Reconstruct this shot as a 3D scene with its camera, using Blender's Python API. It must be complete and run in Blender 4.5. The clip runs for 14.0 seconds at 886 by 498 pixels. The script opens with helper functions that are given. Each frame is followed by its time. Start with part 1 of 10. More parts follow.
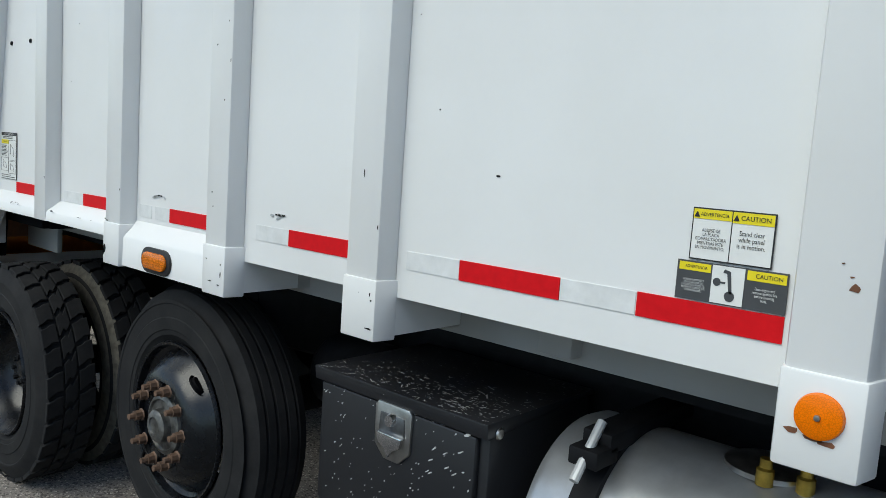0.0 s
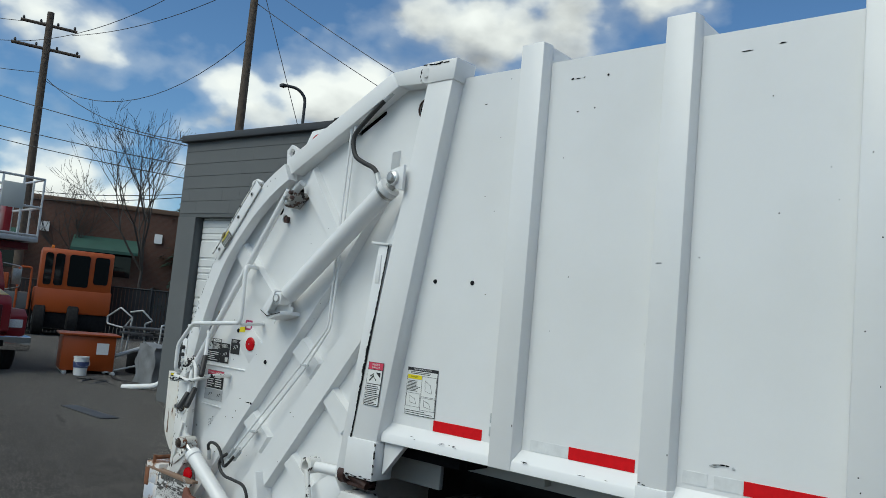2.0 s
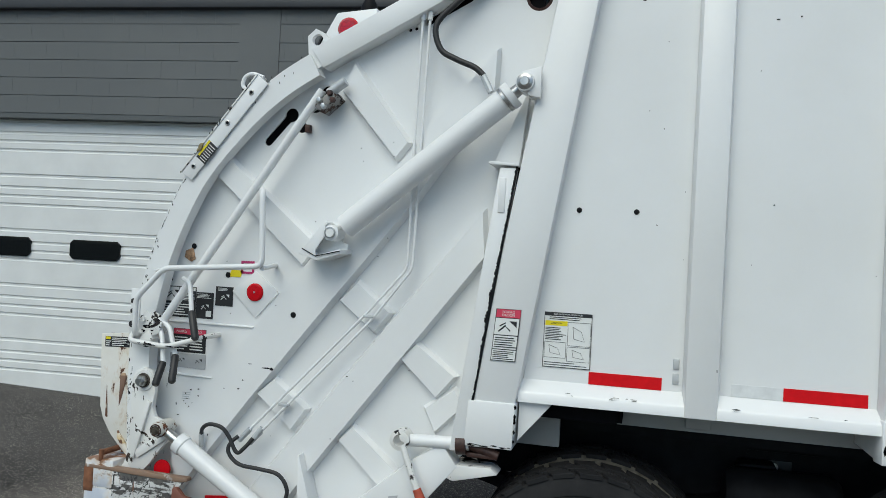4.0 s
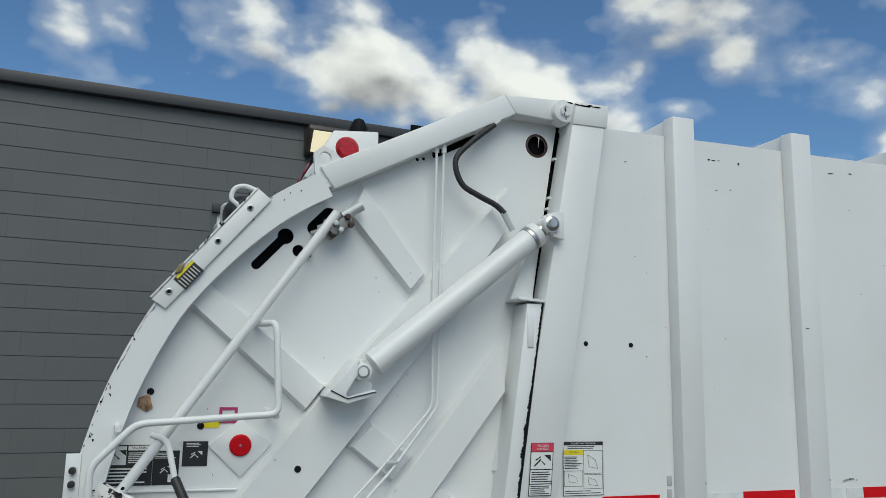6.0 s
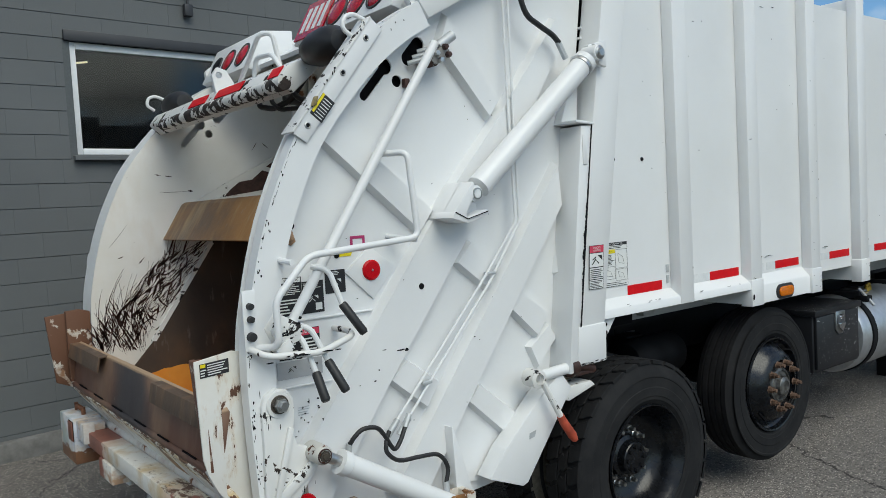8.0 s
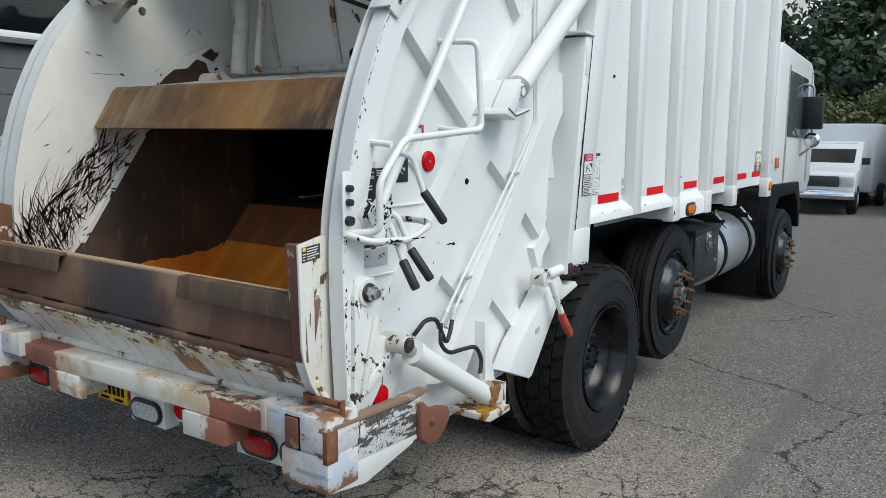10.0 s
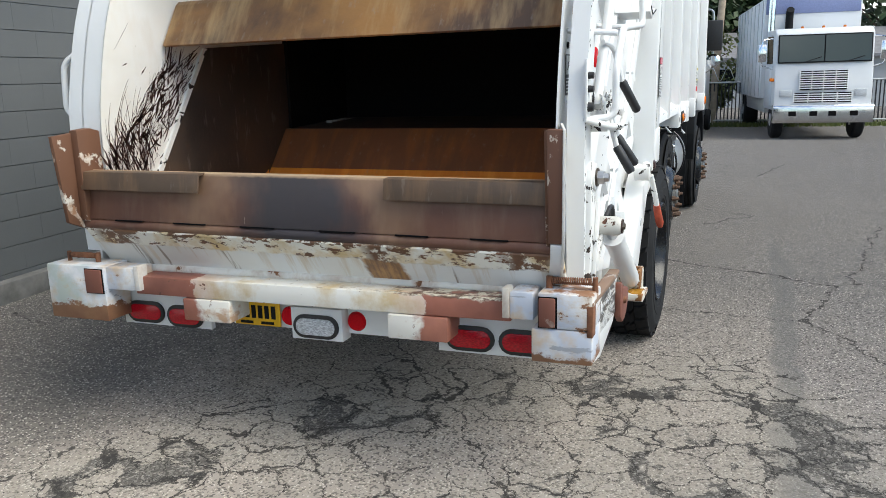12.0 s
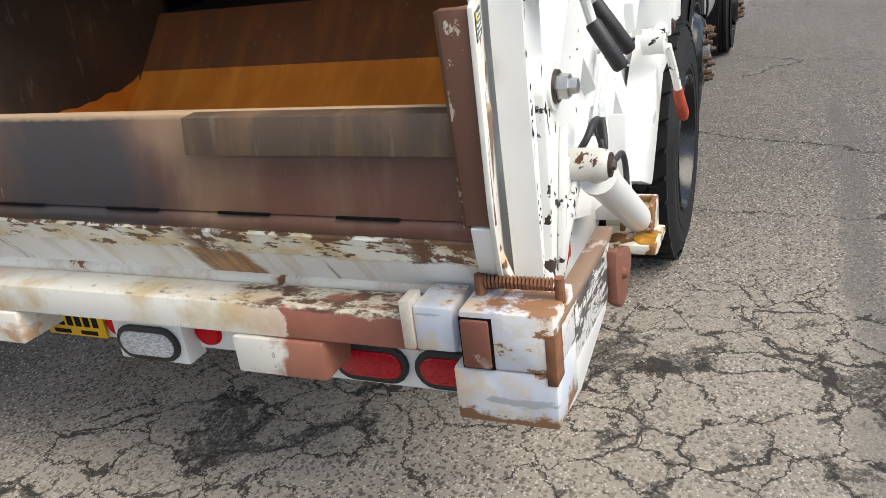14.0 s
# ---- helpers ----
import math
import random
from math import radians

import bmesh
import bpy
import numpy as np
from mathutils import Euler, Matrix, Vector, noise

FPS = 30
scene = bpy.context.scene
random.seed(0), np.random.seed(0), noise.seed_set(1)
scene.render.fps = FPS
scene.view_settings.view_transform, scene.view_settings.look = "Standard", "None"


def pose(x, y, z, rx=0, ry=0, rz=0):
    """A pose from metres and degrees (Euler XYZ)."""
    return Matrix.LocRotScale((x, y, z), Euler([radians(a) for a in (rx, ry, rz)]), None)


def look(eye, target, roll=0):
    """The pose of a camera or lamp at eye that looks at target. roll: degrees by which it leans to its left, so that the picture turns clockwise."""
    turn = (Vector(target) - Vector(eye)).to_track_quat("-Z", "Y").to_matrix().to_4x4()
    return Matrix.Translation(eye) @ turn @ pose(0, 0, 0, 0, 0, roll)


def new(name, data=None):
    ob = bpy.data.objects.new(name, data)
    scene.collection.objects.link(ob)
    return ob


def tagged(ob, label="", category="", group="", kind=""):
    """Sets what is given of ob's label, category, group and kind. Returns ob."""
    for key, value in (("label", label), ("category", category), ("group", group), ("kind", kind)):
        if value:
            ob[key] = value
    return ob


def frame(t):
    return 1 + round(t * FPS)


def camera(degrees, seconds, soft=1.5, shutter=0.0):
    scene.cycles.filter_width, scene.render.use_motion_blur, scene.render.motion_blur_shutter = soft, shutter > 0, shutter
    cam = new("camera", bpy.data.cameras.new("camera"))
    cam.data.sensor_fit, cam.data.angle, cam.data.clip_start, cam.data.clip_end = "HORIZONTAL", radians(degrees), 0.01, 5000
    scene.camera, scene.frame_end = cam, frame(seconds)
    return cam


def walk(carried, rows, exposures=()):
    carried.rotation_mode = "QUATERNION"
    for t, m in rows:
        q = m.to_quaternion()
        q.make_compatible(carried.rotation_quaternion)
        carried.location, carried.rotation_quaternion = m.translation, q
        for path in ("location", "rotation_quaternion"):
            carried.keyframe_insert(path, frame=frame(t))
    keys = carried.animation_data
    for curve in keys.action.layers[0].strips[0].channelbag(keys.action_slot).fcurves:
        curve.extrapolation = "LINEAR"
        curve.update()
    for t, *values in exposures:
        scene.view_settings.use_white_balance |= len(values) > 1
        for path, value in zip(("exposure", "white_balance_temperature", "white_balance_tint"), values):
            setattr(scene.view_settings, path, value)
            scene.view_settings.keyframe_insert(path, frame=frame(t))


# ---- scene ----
cam = camera(59.4, 14.0, 0.5)
# seconds, eye, pitch, roll, yaw
ROWS = [
    (0.0, 3.9767, -1.3907, 1.6481, -6.554, -3.922, 41.907),
    (0.5, 3.6448, -1.7562, 1.643, -5.691, -7.033, 45.851),
    (1.0, 3.2481, -2.1244, 1.6747, -2.511, -8.498, 46.589),
    (1.5, 2.8541, -2.5342, 1.7742, 2.226, -7.921, 44.319),
    (2.0, 2.3895, -2.7729, 1.854, 5.476, -5.226, 39.956),
    (2.5, 1.9089, -2.9133, 1.8516, 4.528, -2.91, 34.074),
    (3.0, 1.3701, -3.0832, 1.8227, 1.239, -2.002, 27.169),
    (5.5, -1.2303, -3.1362, 1.8462, 2.951, -2.651, -8.474),
    (6.0, -1.6509, -3.0053, 1.8882, 9.459, -1.03, -18.408),
    (6.5, -2.0906, -2.9553, 1.9382, 12.372, -1.696, -25.772),
    (7.0, -2.455, -2.8407, 1.9373, 11.251, 0.056, -29.941),
    (7.5, -2.7296, -2.6216, 1.9095, 0.742, 5.313, -32.1),
    (8.0, -3.0416, -2.5515, 1.8746, -3.35, 3.085, -37.525),
    (8.5, -3.2583, -2.4044, 1.8379, -7.142, -1.448, -39.077),
    (11.0, -4.2496, -1.109, 1.6436, -9.454, 1.596, -63.749),
    (11.5, -4.4744, -0.757, 1.584, -10.745, 0.729, -65.481),
    (12.0, -4.6383, -0.5891, 1.5643, -12.405, 1.577, -68.159),
    (12.5, -4.6274, -0.5551, 1.5625, -14.111, 2.587, -70.967),
    (13.0, -4.3163, -0.5708, 1.5593, -16.152, 3.859, -70.673),
    (13.5, -3.8684, -0.5434, 1.5316, -19.157, 5.126, -68.809),
    (14.0, -3.3432, -0.4759, 1.5227, -22.93, 6.602, -67.268),
]
EXPOSURES = [(0.0, 0.2, 6750, 2), (0.5, 0.22, 6750, 2), (1.0, 0.18, 6750, 2), (1.5, 0.02, 6750, 1), (2.0, -0.12, 6700, 0), (2.5, -0.02, 6700, 1), (3.0, -0.05, 6700, 1), (5.5, 0.06, 6900, 2), (6.0, -0.22, 6850, 2), (6.5, -0.42, 6800, 2), (7.0, -0.3, 6800, 2), (7.5, -0.1, 6850, 3), (8.5, 0.1, 6800, 2), (11.0, 0.52, 6800, 5), (11.5, 0.68, 6850, 5), (12.5, 1.0, 7150, 7), (14.0, 0.98, 7550, 9)]
walk(cam, [(t, pose(x, y, z, 90 + pitch, roll, yaw)) for t, x, y, z, pitch, roll, yaw in ROWS], EXPOSURES)

# ---- sky and sun ----
world = bpy.data.worlds.new("sky")
scene.world = world
world.use_nodes = True
wn, wl = world.node_tree.nodes, world.node_tree.links
wn.clear()
w_out, w_bg = wn.new("ShaderNodeOutputWorld"), wn.new("ShaderNodeBackground")
w_sky = wn.new("ShaderNodeTexSky")
w_sky.sky_type, w_sky.sun_disc = "NISHITA", False
w_sky.sun_elevation, w_sky.sun_rotation = radians(48), radians(188)
w_sky.altitude, w_sky.air_density, w_sky.dust_density, w_sky.ozone_density = 60, 1.0, 0.4, 3.0
w_co = wn.new("ShaderNodeTexCoord")


def w_math(op, a, b=None):
    n = wn.new("ShaderNodeMath")
    n.operation = op
    for slot, v in ((0, a), (1, b)):
        if v is None:
            continue
        if isinstance(v, (int, float)):
            n.inputs[slot].default_value = v
        else:
            wl.new(v, n.inputs[slot])
    return n.outputs[0]


# heaped clouds: flattened noise on the sky's dome, bright tops over grey undersides
w_vec = wn.new("ShaderNodeMapping")
w_vec.inputs["Scale"].default_value = (1.0, 1.0, 1.55)
w_vec.inputs["Rotation"].default_value = (0.0, 0.0, radians(-16))
wl.new(w_co.outputs["Generated"], w_vec.inputs[0])


def w_noise(scale, detail, rough, shift):
    m = wn.new("ShaderNodeMapping")
    m.inputs["Location"].default_value = shift
    wl.new(w_vec.outputs[0], m.inputs[0])
    n = wn.new("ShaderNodeTexNoise")
    n.inputs["Scale"].default_value, n.inputs["Detail"].default_value, n.inputs["Roughness"].default_value = scale, detail, rough
    wl.new(m.outputs[0], n.inputs["Vector"])
    return n.outputs["Fac"]


def w_ramp(value, stops):
    r = wn.new("ShaderNodeValToRGB")
    while len(r.color_ramp.elements) < len(stops):
        r.color_ramp.elements.new(0.5)
    for e, (p, c) in zip(r.color_ramp.elements, stops):
        e.position, e.color = p, (*c, 1)
    wl.new(value, r.inputs[0])
    return r.outputs[0]


CLOUD_SHIFT = (0.35, 1.9, 0.0)


def w_billow(scale, shift):
    """Rounded heaps: distance to scattered centres, in three octaves."""
    m = wn.new("ShaderNodeMapping")
    m.inputs["Location"].default_value = shift
    wl.new(w_vec.outputs[0], m.inputs[0])
    n = wn.new("ShaderNodeTexVoronoi")
    n.feature = "SMOOTH_F1"
    n.inputs["Scale"].default_value, n.inputs["Detail"].default_value, n.inputs["Smoothness"].default_value = scale, 2.5, 0.6
    n.inputs["Roughness"].default_value = 0.55
    wl.new(m.outputs[0], n.inputs["Vector"])
    return w_math("SUBTRACT", 0.5, n.outputs["Distance"])


def w_heap(lift):
    """Thickness of the cloud at a point of the dome, or a little above it."""
    at = (CLOUD_SHIFT[0], CLOUD_SHIFT[1], CLOUD_SHIFT[2] + lift)
    return w_math("ADD", w_noise(4.0, 6.0, 0.5, at), w_math("MULTIPLY", w_billow(7.5, at), 0.24))


w_low, w_up = w_heap(0.0), w_heap(0.07)
w_wide = w_noise(1.5, 2.0, 0.5, (3.1, 0.4, 0.0))
w_body = w_math("ADD", w_low, w_math("MULTIPLY", w_math("SUBTRACT", w_wide, 0.5), 0.30))
w_cover = w_ramp(w_body, [(0.33, (0, 0, 0)), (0.405, (0.22, 0.22, 0.22)), (0.465, (0.85, 0.85, 0.85)), (0.52, (1, 1, 1))])
# where there is more cloud above than here, this is an underside
w_under = w_math("ADD", w_math("MULTIPLY", w_math("SUBTRACT", w_up, w_low), 2.6), w_math("MULTIPLY", w_math("SUBTRACT", w_body, 0.47), 2.2))
w_shade = w_ramp(w_math("ADD", w_under, 0.5), [(0.24, (6.8, 6.95, 7.15)), (0.48, (5.1, 5.25, 5.5)), (0.78, (2.5, 2.6, 2.85))])
w_mix = wn.new("ShaderNodeMix")
w_mix.data_type = "RGBA"
wl.new(w_cover, w_mix.inputs["Factor"])
w_deep = wn.new("ShaderNodeMix")
w_deep.data_type, w_deep.blend_type = "RGBA", "MULTIPLY"
w_deep.inputs["Factor"].default_value, w_deep.inputs["B"].default_value = 1.0, (0.52, 0.68, 0.84, 1)
wl.new(w_sky.outputs[0], w_deep.inputs["A"])
wl.new(w_deep.outputs["Result"], w_mix.inputs["A"])
wl.new(w_shade, w_mix.inputs["B"])
wl.new(w_mix.outputs["Result"], w_bg.inputs["Color"])
w_bg.inputs["Strength"].default_value = 0.15
wl.new(w_bg.outputs[0], w_out.inputs["Surface"])

sun = new("sun", bpy.data.lights.new("sun", "SUN"))
sun.data.energy, sun.data.angle, sun.data.color = 2.1, radians(48), (1.0, 0.97, 0.92)
sun.matrix_world = look((-1.0, -6.6, 7.6), (0, 0, 0))

# ---- materials ----


class Nodes:
    """A short way to write node trees."""

    def __init__(self, name, rough=0.5, metal=0.0):
        self.mat = bpy.data.materials.new(name)
        self.mat.use_nodes = True
        self.t = self.mat.node_tree
        self.b = self.t.nodes["Principled BSDF"]
        self.b.inputs["Roughness"].default_value, self.b.inputs["Metallic"].default_value = rough, metal
        co = self.t.nodes.new("ShaderNodeTexCoord")
        geo = self.t.nodes.new("ShaderNodeNewGeometry")
        self.pos, self.obj, self.island = geo.outputs["Position"], co.outputs["Object"], geo.outputs["Random Per Island"]

    def put(self, slot, v):
        if isinstance(v, tuple):
            v = (*v, 1) if len(v) == 3 and slot.type == "RGBA" else v
        if isinstance(v, (int, float, tuple)):
            slot.default_value = v
        else:
            self.t.links.new(v, slot)

    def noise(self, scale, detail=4.0, rough=0.55, stretch=None, vec=None, warp=0.0):
        n = self.t.nodes.new("ShaderNodeTexNoise")
        n.inputs["Scale"].default_value, n.inputs["Detail"].default_value, n.inputs["Roughness"].default_value = scale, detail, rough
        n.inputs["Distortion"].default_value = warp
        v = vec or self.pos
        if stretch:
            v = self.mapped(v, stretch)
        self.t.links.new(v, n.inputs["Vector"])
        return n.outputs["Fac"]

    def mapped(self, v, scale=(1, 1, 1), turn=(0, 0, 0), shift=(0, 0, 0)):
        m = self.t.nodes.new("ShaderNodeMapping")
        m.inputs["Scale"].default_value, m.inputs["Rotation"].default_value, m.inputs["Location"].default_value = scale, turn, shift
        self.t.links.new(v, m.inputs[0])
        return m.outputs[0]

    def voronoi(self, scale, feature="DISTANCE_TO_EDGE", vec=None):
        n = self.t.nodes.new("ShaderNodeTexVoronoi")
        n.feature = feature
        n.inputs["Scale"].default_value = scale
        self.t.links.new(vec or self.pos, n.inputs["Vector"])
        return n.outputs["Distance"]

    def step(self, v, a, b):
        n = self.t.nodes.new("ShaderNodeMapRange")
        n.inputs["From Min"].default_value, n.inputs["From Max"].default_value = a, b
        self.t.links.new(v, n.inputs["Value"])
        return n.outputs["Result"]

    def math(self, op, a, b=None):
        n = self.t.nodes.new("ShaderNodeMath")
        n.operation = op
        self.put(n.inputs[0], a)
        if b is not None:
            self.put(n.inputs[1], b)
        return n.outputs[0]

    def vmath(self, op, a, b):
        n = self.t.nodes.new("ShaderNodeVectorMath")
        n.operation = op
        for slot, v in ((0, a), (1, b)):
            self.put(n.inputs[slot], v)
        return n.outputs[0]

    def mix(self, fac, a, b):
        n = self.t.nodes.new("ShaderNodeMix")
        n.data_type = "RGBA"
        self.put(n.inputs["Factor"], fac)
        self.put(n.inputs["A"], a)
        self.put(n.inputs["B"], b)
        return n.outputs["Result"]

    def axis(self, which, v=None):
        n = self.t.nodes.new("ShaderNodeSeparateXYZ")
        self.t.links.new(v or self.pos, n.inputs[0])
        return n.outputs[which]

    def colour(self, v):
        self.put(self.b.inputs["Base Color"], v)

    def rough(self, v):
        self.put(self.b.inputs["Roughness"], v)

    def bump(self, height, strength=0.3, distance=0.01):
        n = self.t.nodes.new("ShaderNodeBump")
        n.inputs["Strength"].default_value, n.inputs["Distance"].default_value = strength, distance
        self.t.links.new(height, n.inputs["Height"])
        self.t.links.new(n.outputs[0], self.b.inputs["Normal"])


def plain(name, colour, rough=0.5, metal=0.0, vary=0.12, scale=30.0, bump=0.0):
    """One colour with a little grain and blotches."""
    n = Nodes(name, rough, metal)
    dark, light = tuple(c * (1 - vary) for c in colour), tuple(min(1.0, c * (1 + vary)) for c in colour)
    grain = n.noise(scale, 6.0)
    n.colour(n.mix(n.step(grain, 0.3, 0.7), dark, light))
    n.rough(n.math("ADD", n.math("MULTIPLY", grain, 0.16), rough - 0.08))
    if bump:
        n.bump(grain, bump, 0.004)
    return n.mat


RUST, DARK_RUST = (0.16, 0.055, 0.025), (0.055, 0.028, 0.02)


def painted(name, colour, rough=0.32, chips=0.0, rust=0.0, streak=0.0, dirt=0.08, chip_scale=9.0, bare=None):
    """Sprayed paint on steel: faint waviness and dirt; chips and rust run through it where asked."""
    n = Nodes(name, rough)
    dirty = tuple(c * 0.72 * k for c, k in zip(colour, (1.0, 0.97, 0.9)))
    big = n.noise(1.3, 5.0)
    col = n.mix(n.math("MULTIPLY", n.step(big, 0.45, 0.75), dirt * 3.0), colour, dirty)
    fine = n.noise(60.0, 3.0)
    col = n.mix(n.math("MULTIPLY", fine, 0.06), col, dirty)
    if streak:
        run = n.noise(5.0, 4.0, stretch=(9.0, 9.0, 0.5))
        col = n.mix(n.math("MULTIPLY", n.step(run, 0.52, 0.75), streak), col, (0.36, 0.22, 0.1))
    height = n.noise(2.2, 2.0)
    rgh = rough
    if chips or rust:
        c1 = n.noise(chip_scale, 8.0, 0.62, warp=0.3)
        mask = n.step(c1, 0.72 - chips, 0.735 - chips)
        chip_col = n.mix(n.step(n.noise(23.0, 5.0), 0.35, 0.65), *(bare or (DARK_RUST, RUST)))
        col = n.mix(mask, col, chip_col)
        if rust:
            halo = n.step(c1, 0.60 - chips, 0.735 - chips)
            col = n.mix(n.math("MULTIPLY", halo, rust), col, (0.3, 0.13, 0.05))
        rgh = n.math("ADD", n.math("MULTIPLY", mask, 0.4), rough)
        height = n.math("SUBTRACT", n.math("MULTIPLY", height, 0.6), n.math("MULTIPLY", mask, 0.3))
    n.colour(col)
    n.rough(rgh)
    n.bump(height, 0.12, 0.012)
    return n.mat


WHITE = (0.78, 0.79, 0.79)
M_WHITE = painted("white_truck_paint", WHITE, 0.3)
M_WHITE_SPOT = painted("white_paint_with_small_chips", WHITE, 0.34, chips=-0.0, chip_scale=14.0)
M_WHITE_WORN = painted("worn_white_paint", (0.72, 0.71, 0.67), 0.45, chips=0.13, rust=0.45, dirt=0.2, chip_scale=6.0)
M_WHITE_BLACK = painted("white_paint_chipped_to_black", (0.74, 0.74, 0.72), 0.42, chips=0.135, dirt=0.12, chip_scale=16.0, bare=((0.008, 0.008, 0.009), (0.03, 0.022, 0.02)))
M_WHITE_RED = painted("white_paint_over_red_primer", (0.70, 0.67, 0.62), 0.5, chips=0.16, rust=0.6, dirt=0.25, chip_scale=3.6)
M_PRIMER = painted("red_primer", (0.235, 0.088, 0.062), 0.6, chips=0.11, dirt=0.5, chip_scale=8.0, bare=((0.10, 0.045, 0.035), (0.42, 0.30, 0.24)))
# the white paint again, greyed to carry the shade under the body
M_UNDER = painted("dusty_shaded_underside_paint", (0.42, 0.42, 0.41), 0.6, dirt=0.3)
M_BLACK = plain("black_chassis_paint", (0.009, 0.0095, 0.011), 0.6, vary=0.4, scale=12)
M_BLACK_GLOSS = plain("gloss_black_wheel_paint", (0.005, 0.006, 0.008), 0.27, vary=0.3, scale=20)
M_BLACK_SATIN = plain("black_rubber_grip", (0.02, 0.02, 0.021), 0.5, vary=0.2, scale=60, bump=0.2)
M_STEEL = plain("bare_steel", (0.5, 0.5, 0.49), 0.34, 1.0, 0.2, 25)
M_INK = plain("black_sticker_ink", (0.018, 0.018, 0.02), 0.4, vary=0.05)
M_PAPER = plain("white_sticker", (0.76, 0.77, 0.75), 0.35, vary=0.03)
M_YELLOW = plain("yellow_sticker", (0.80, 0.66, 0.02), 0.35, vary=0.04)
M_CHROME = plain("polished_chrome", (0.75, 0.76, 0.78), 0.12, 1.0, 0.06, 20)
M_ALU = plain("brushed_aluminium", (0.52, 0.54, 0.56), 0.34, 0.75, 0.12, 14)
M_GALV = plain("galvanised_tube", (0.5, 0.52, 0.53), 0.5, 0.3, 0.12, 18)
M_RUSTY = plain("rusty_iron", (0.17, 0.07, 0.035), 0.85, 0.0, 0.5, 22, 0.5)
M_BRASS = plain("yellowed_brass", (0.55, 0.38, 0.08), 0.35, 0.9, 0.25, 40)
# near-black stands in for the shade inside holes, gaps and recesses
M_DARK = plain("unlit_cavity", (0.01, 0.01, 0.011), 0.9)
M_HOSE = plain("black_hydraulic_hose", (0.017, 0.017, 0.018), 0.55, vary=0.25, scale=120, bump=0.3)


def reflective(name, colour, rough=0.25):
    n = Nodes(name, rough)
    cell = n.voronoi(260.0)
    n.colour(n.mix(n.step(cell, 0.02, 0.12), tuple(c * 0.75 for c in colour), colour))
    return n.mat


M_TAPE_RED = plain("red_reflective_tape", (0.62, 0.006, 0.012), 0.5, vary=0.08, scale=40)
M_TAPE_WHITE = plain("white_reflective_tape", (0.70, 0.715, 0.715), 0.4, vary=0.1, scale=20)
M_REFLECT_RED = reflective("red_reflector", (0.60, 0.006, 0.014))
M_REFLECT_AMBER = reflective("amber_reflector", (0.9, 0.19, 0.003))
for dull in (M_TAPE_RED, M_REFLECT_RED, M_REFLECT_AMBER):
    dull.node_tree.nodes["Principled BSDF"].inputs["Specular IOR Level"].default_value = 0.15


def lens(name, colour):
    n = Nodes(name, 0.08)
    ridges = n.noise(90.0, 1.0, stretch=(1, 1, 3))
    n.colour(n.mix(n.step(ridges, 0.4, 0.6), tuple(c * 0.6 for c in colour), colour))
    n.b.inputs["Coat Weight"].default_value = 0.15
    n.bump(ridges, 0.2, 0.004)
    return n.mat


M_LENS_RED = lens("red_lamp_lens", (0.52, 0.004, 0.016))
M_LENS_AMBER = lens("amber_lamp_lens", (0.8, 0.2, 0.008))
M_LENS_CLEAR = lens("clear_lamp_lens", (0.62, 0.64, 0.66))


def steel_hopper(name, bright, dark, orange, amount):
    """Scoured hopper steel: brown scale, blue-black burn marks, orange flash rust in runs."""
    n = Nodes(name, 0.6, 0.15)
    a = n.noise(1.7, 6.0, 0.6, warp=0.4)
    runs = n.noise(3.0, 5.0, 0.6, stretch=(1.0, 3.5, 0.6))
    col = n.mix(n.step(a, 0.35, 0.65), dark, bright)
    col = n.mix(n.math("MULTIPLY", n.step(runs, 0.48, 0.7), amount), col, orange)
    scuff = n.noise(30.0, 4.0, stretch=(1, 1, 0.2))
    col = n.mix(n.math("MULTIPLY", n.step(scuff, 0.62, 0.7), 0.25), col, (0.3, 0.27, 0.24))
    n.colour(col)
    n.rough(n.step(a, -0.6, 1.4))
    n.bump(n.noise(38.0, 6.0), 0.25, 0.006)
    return n.mat



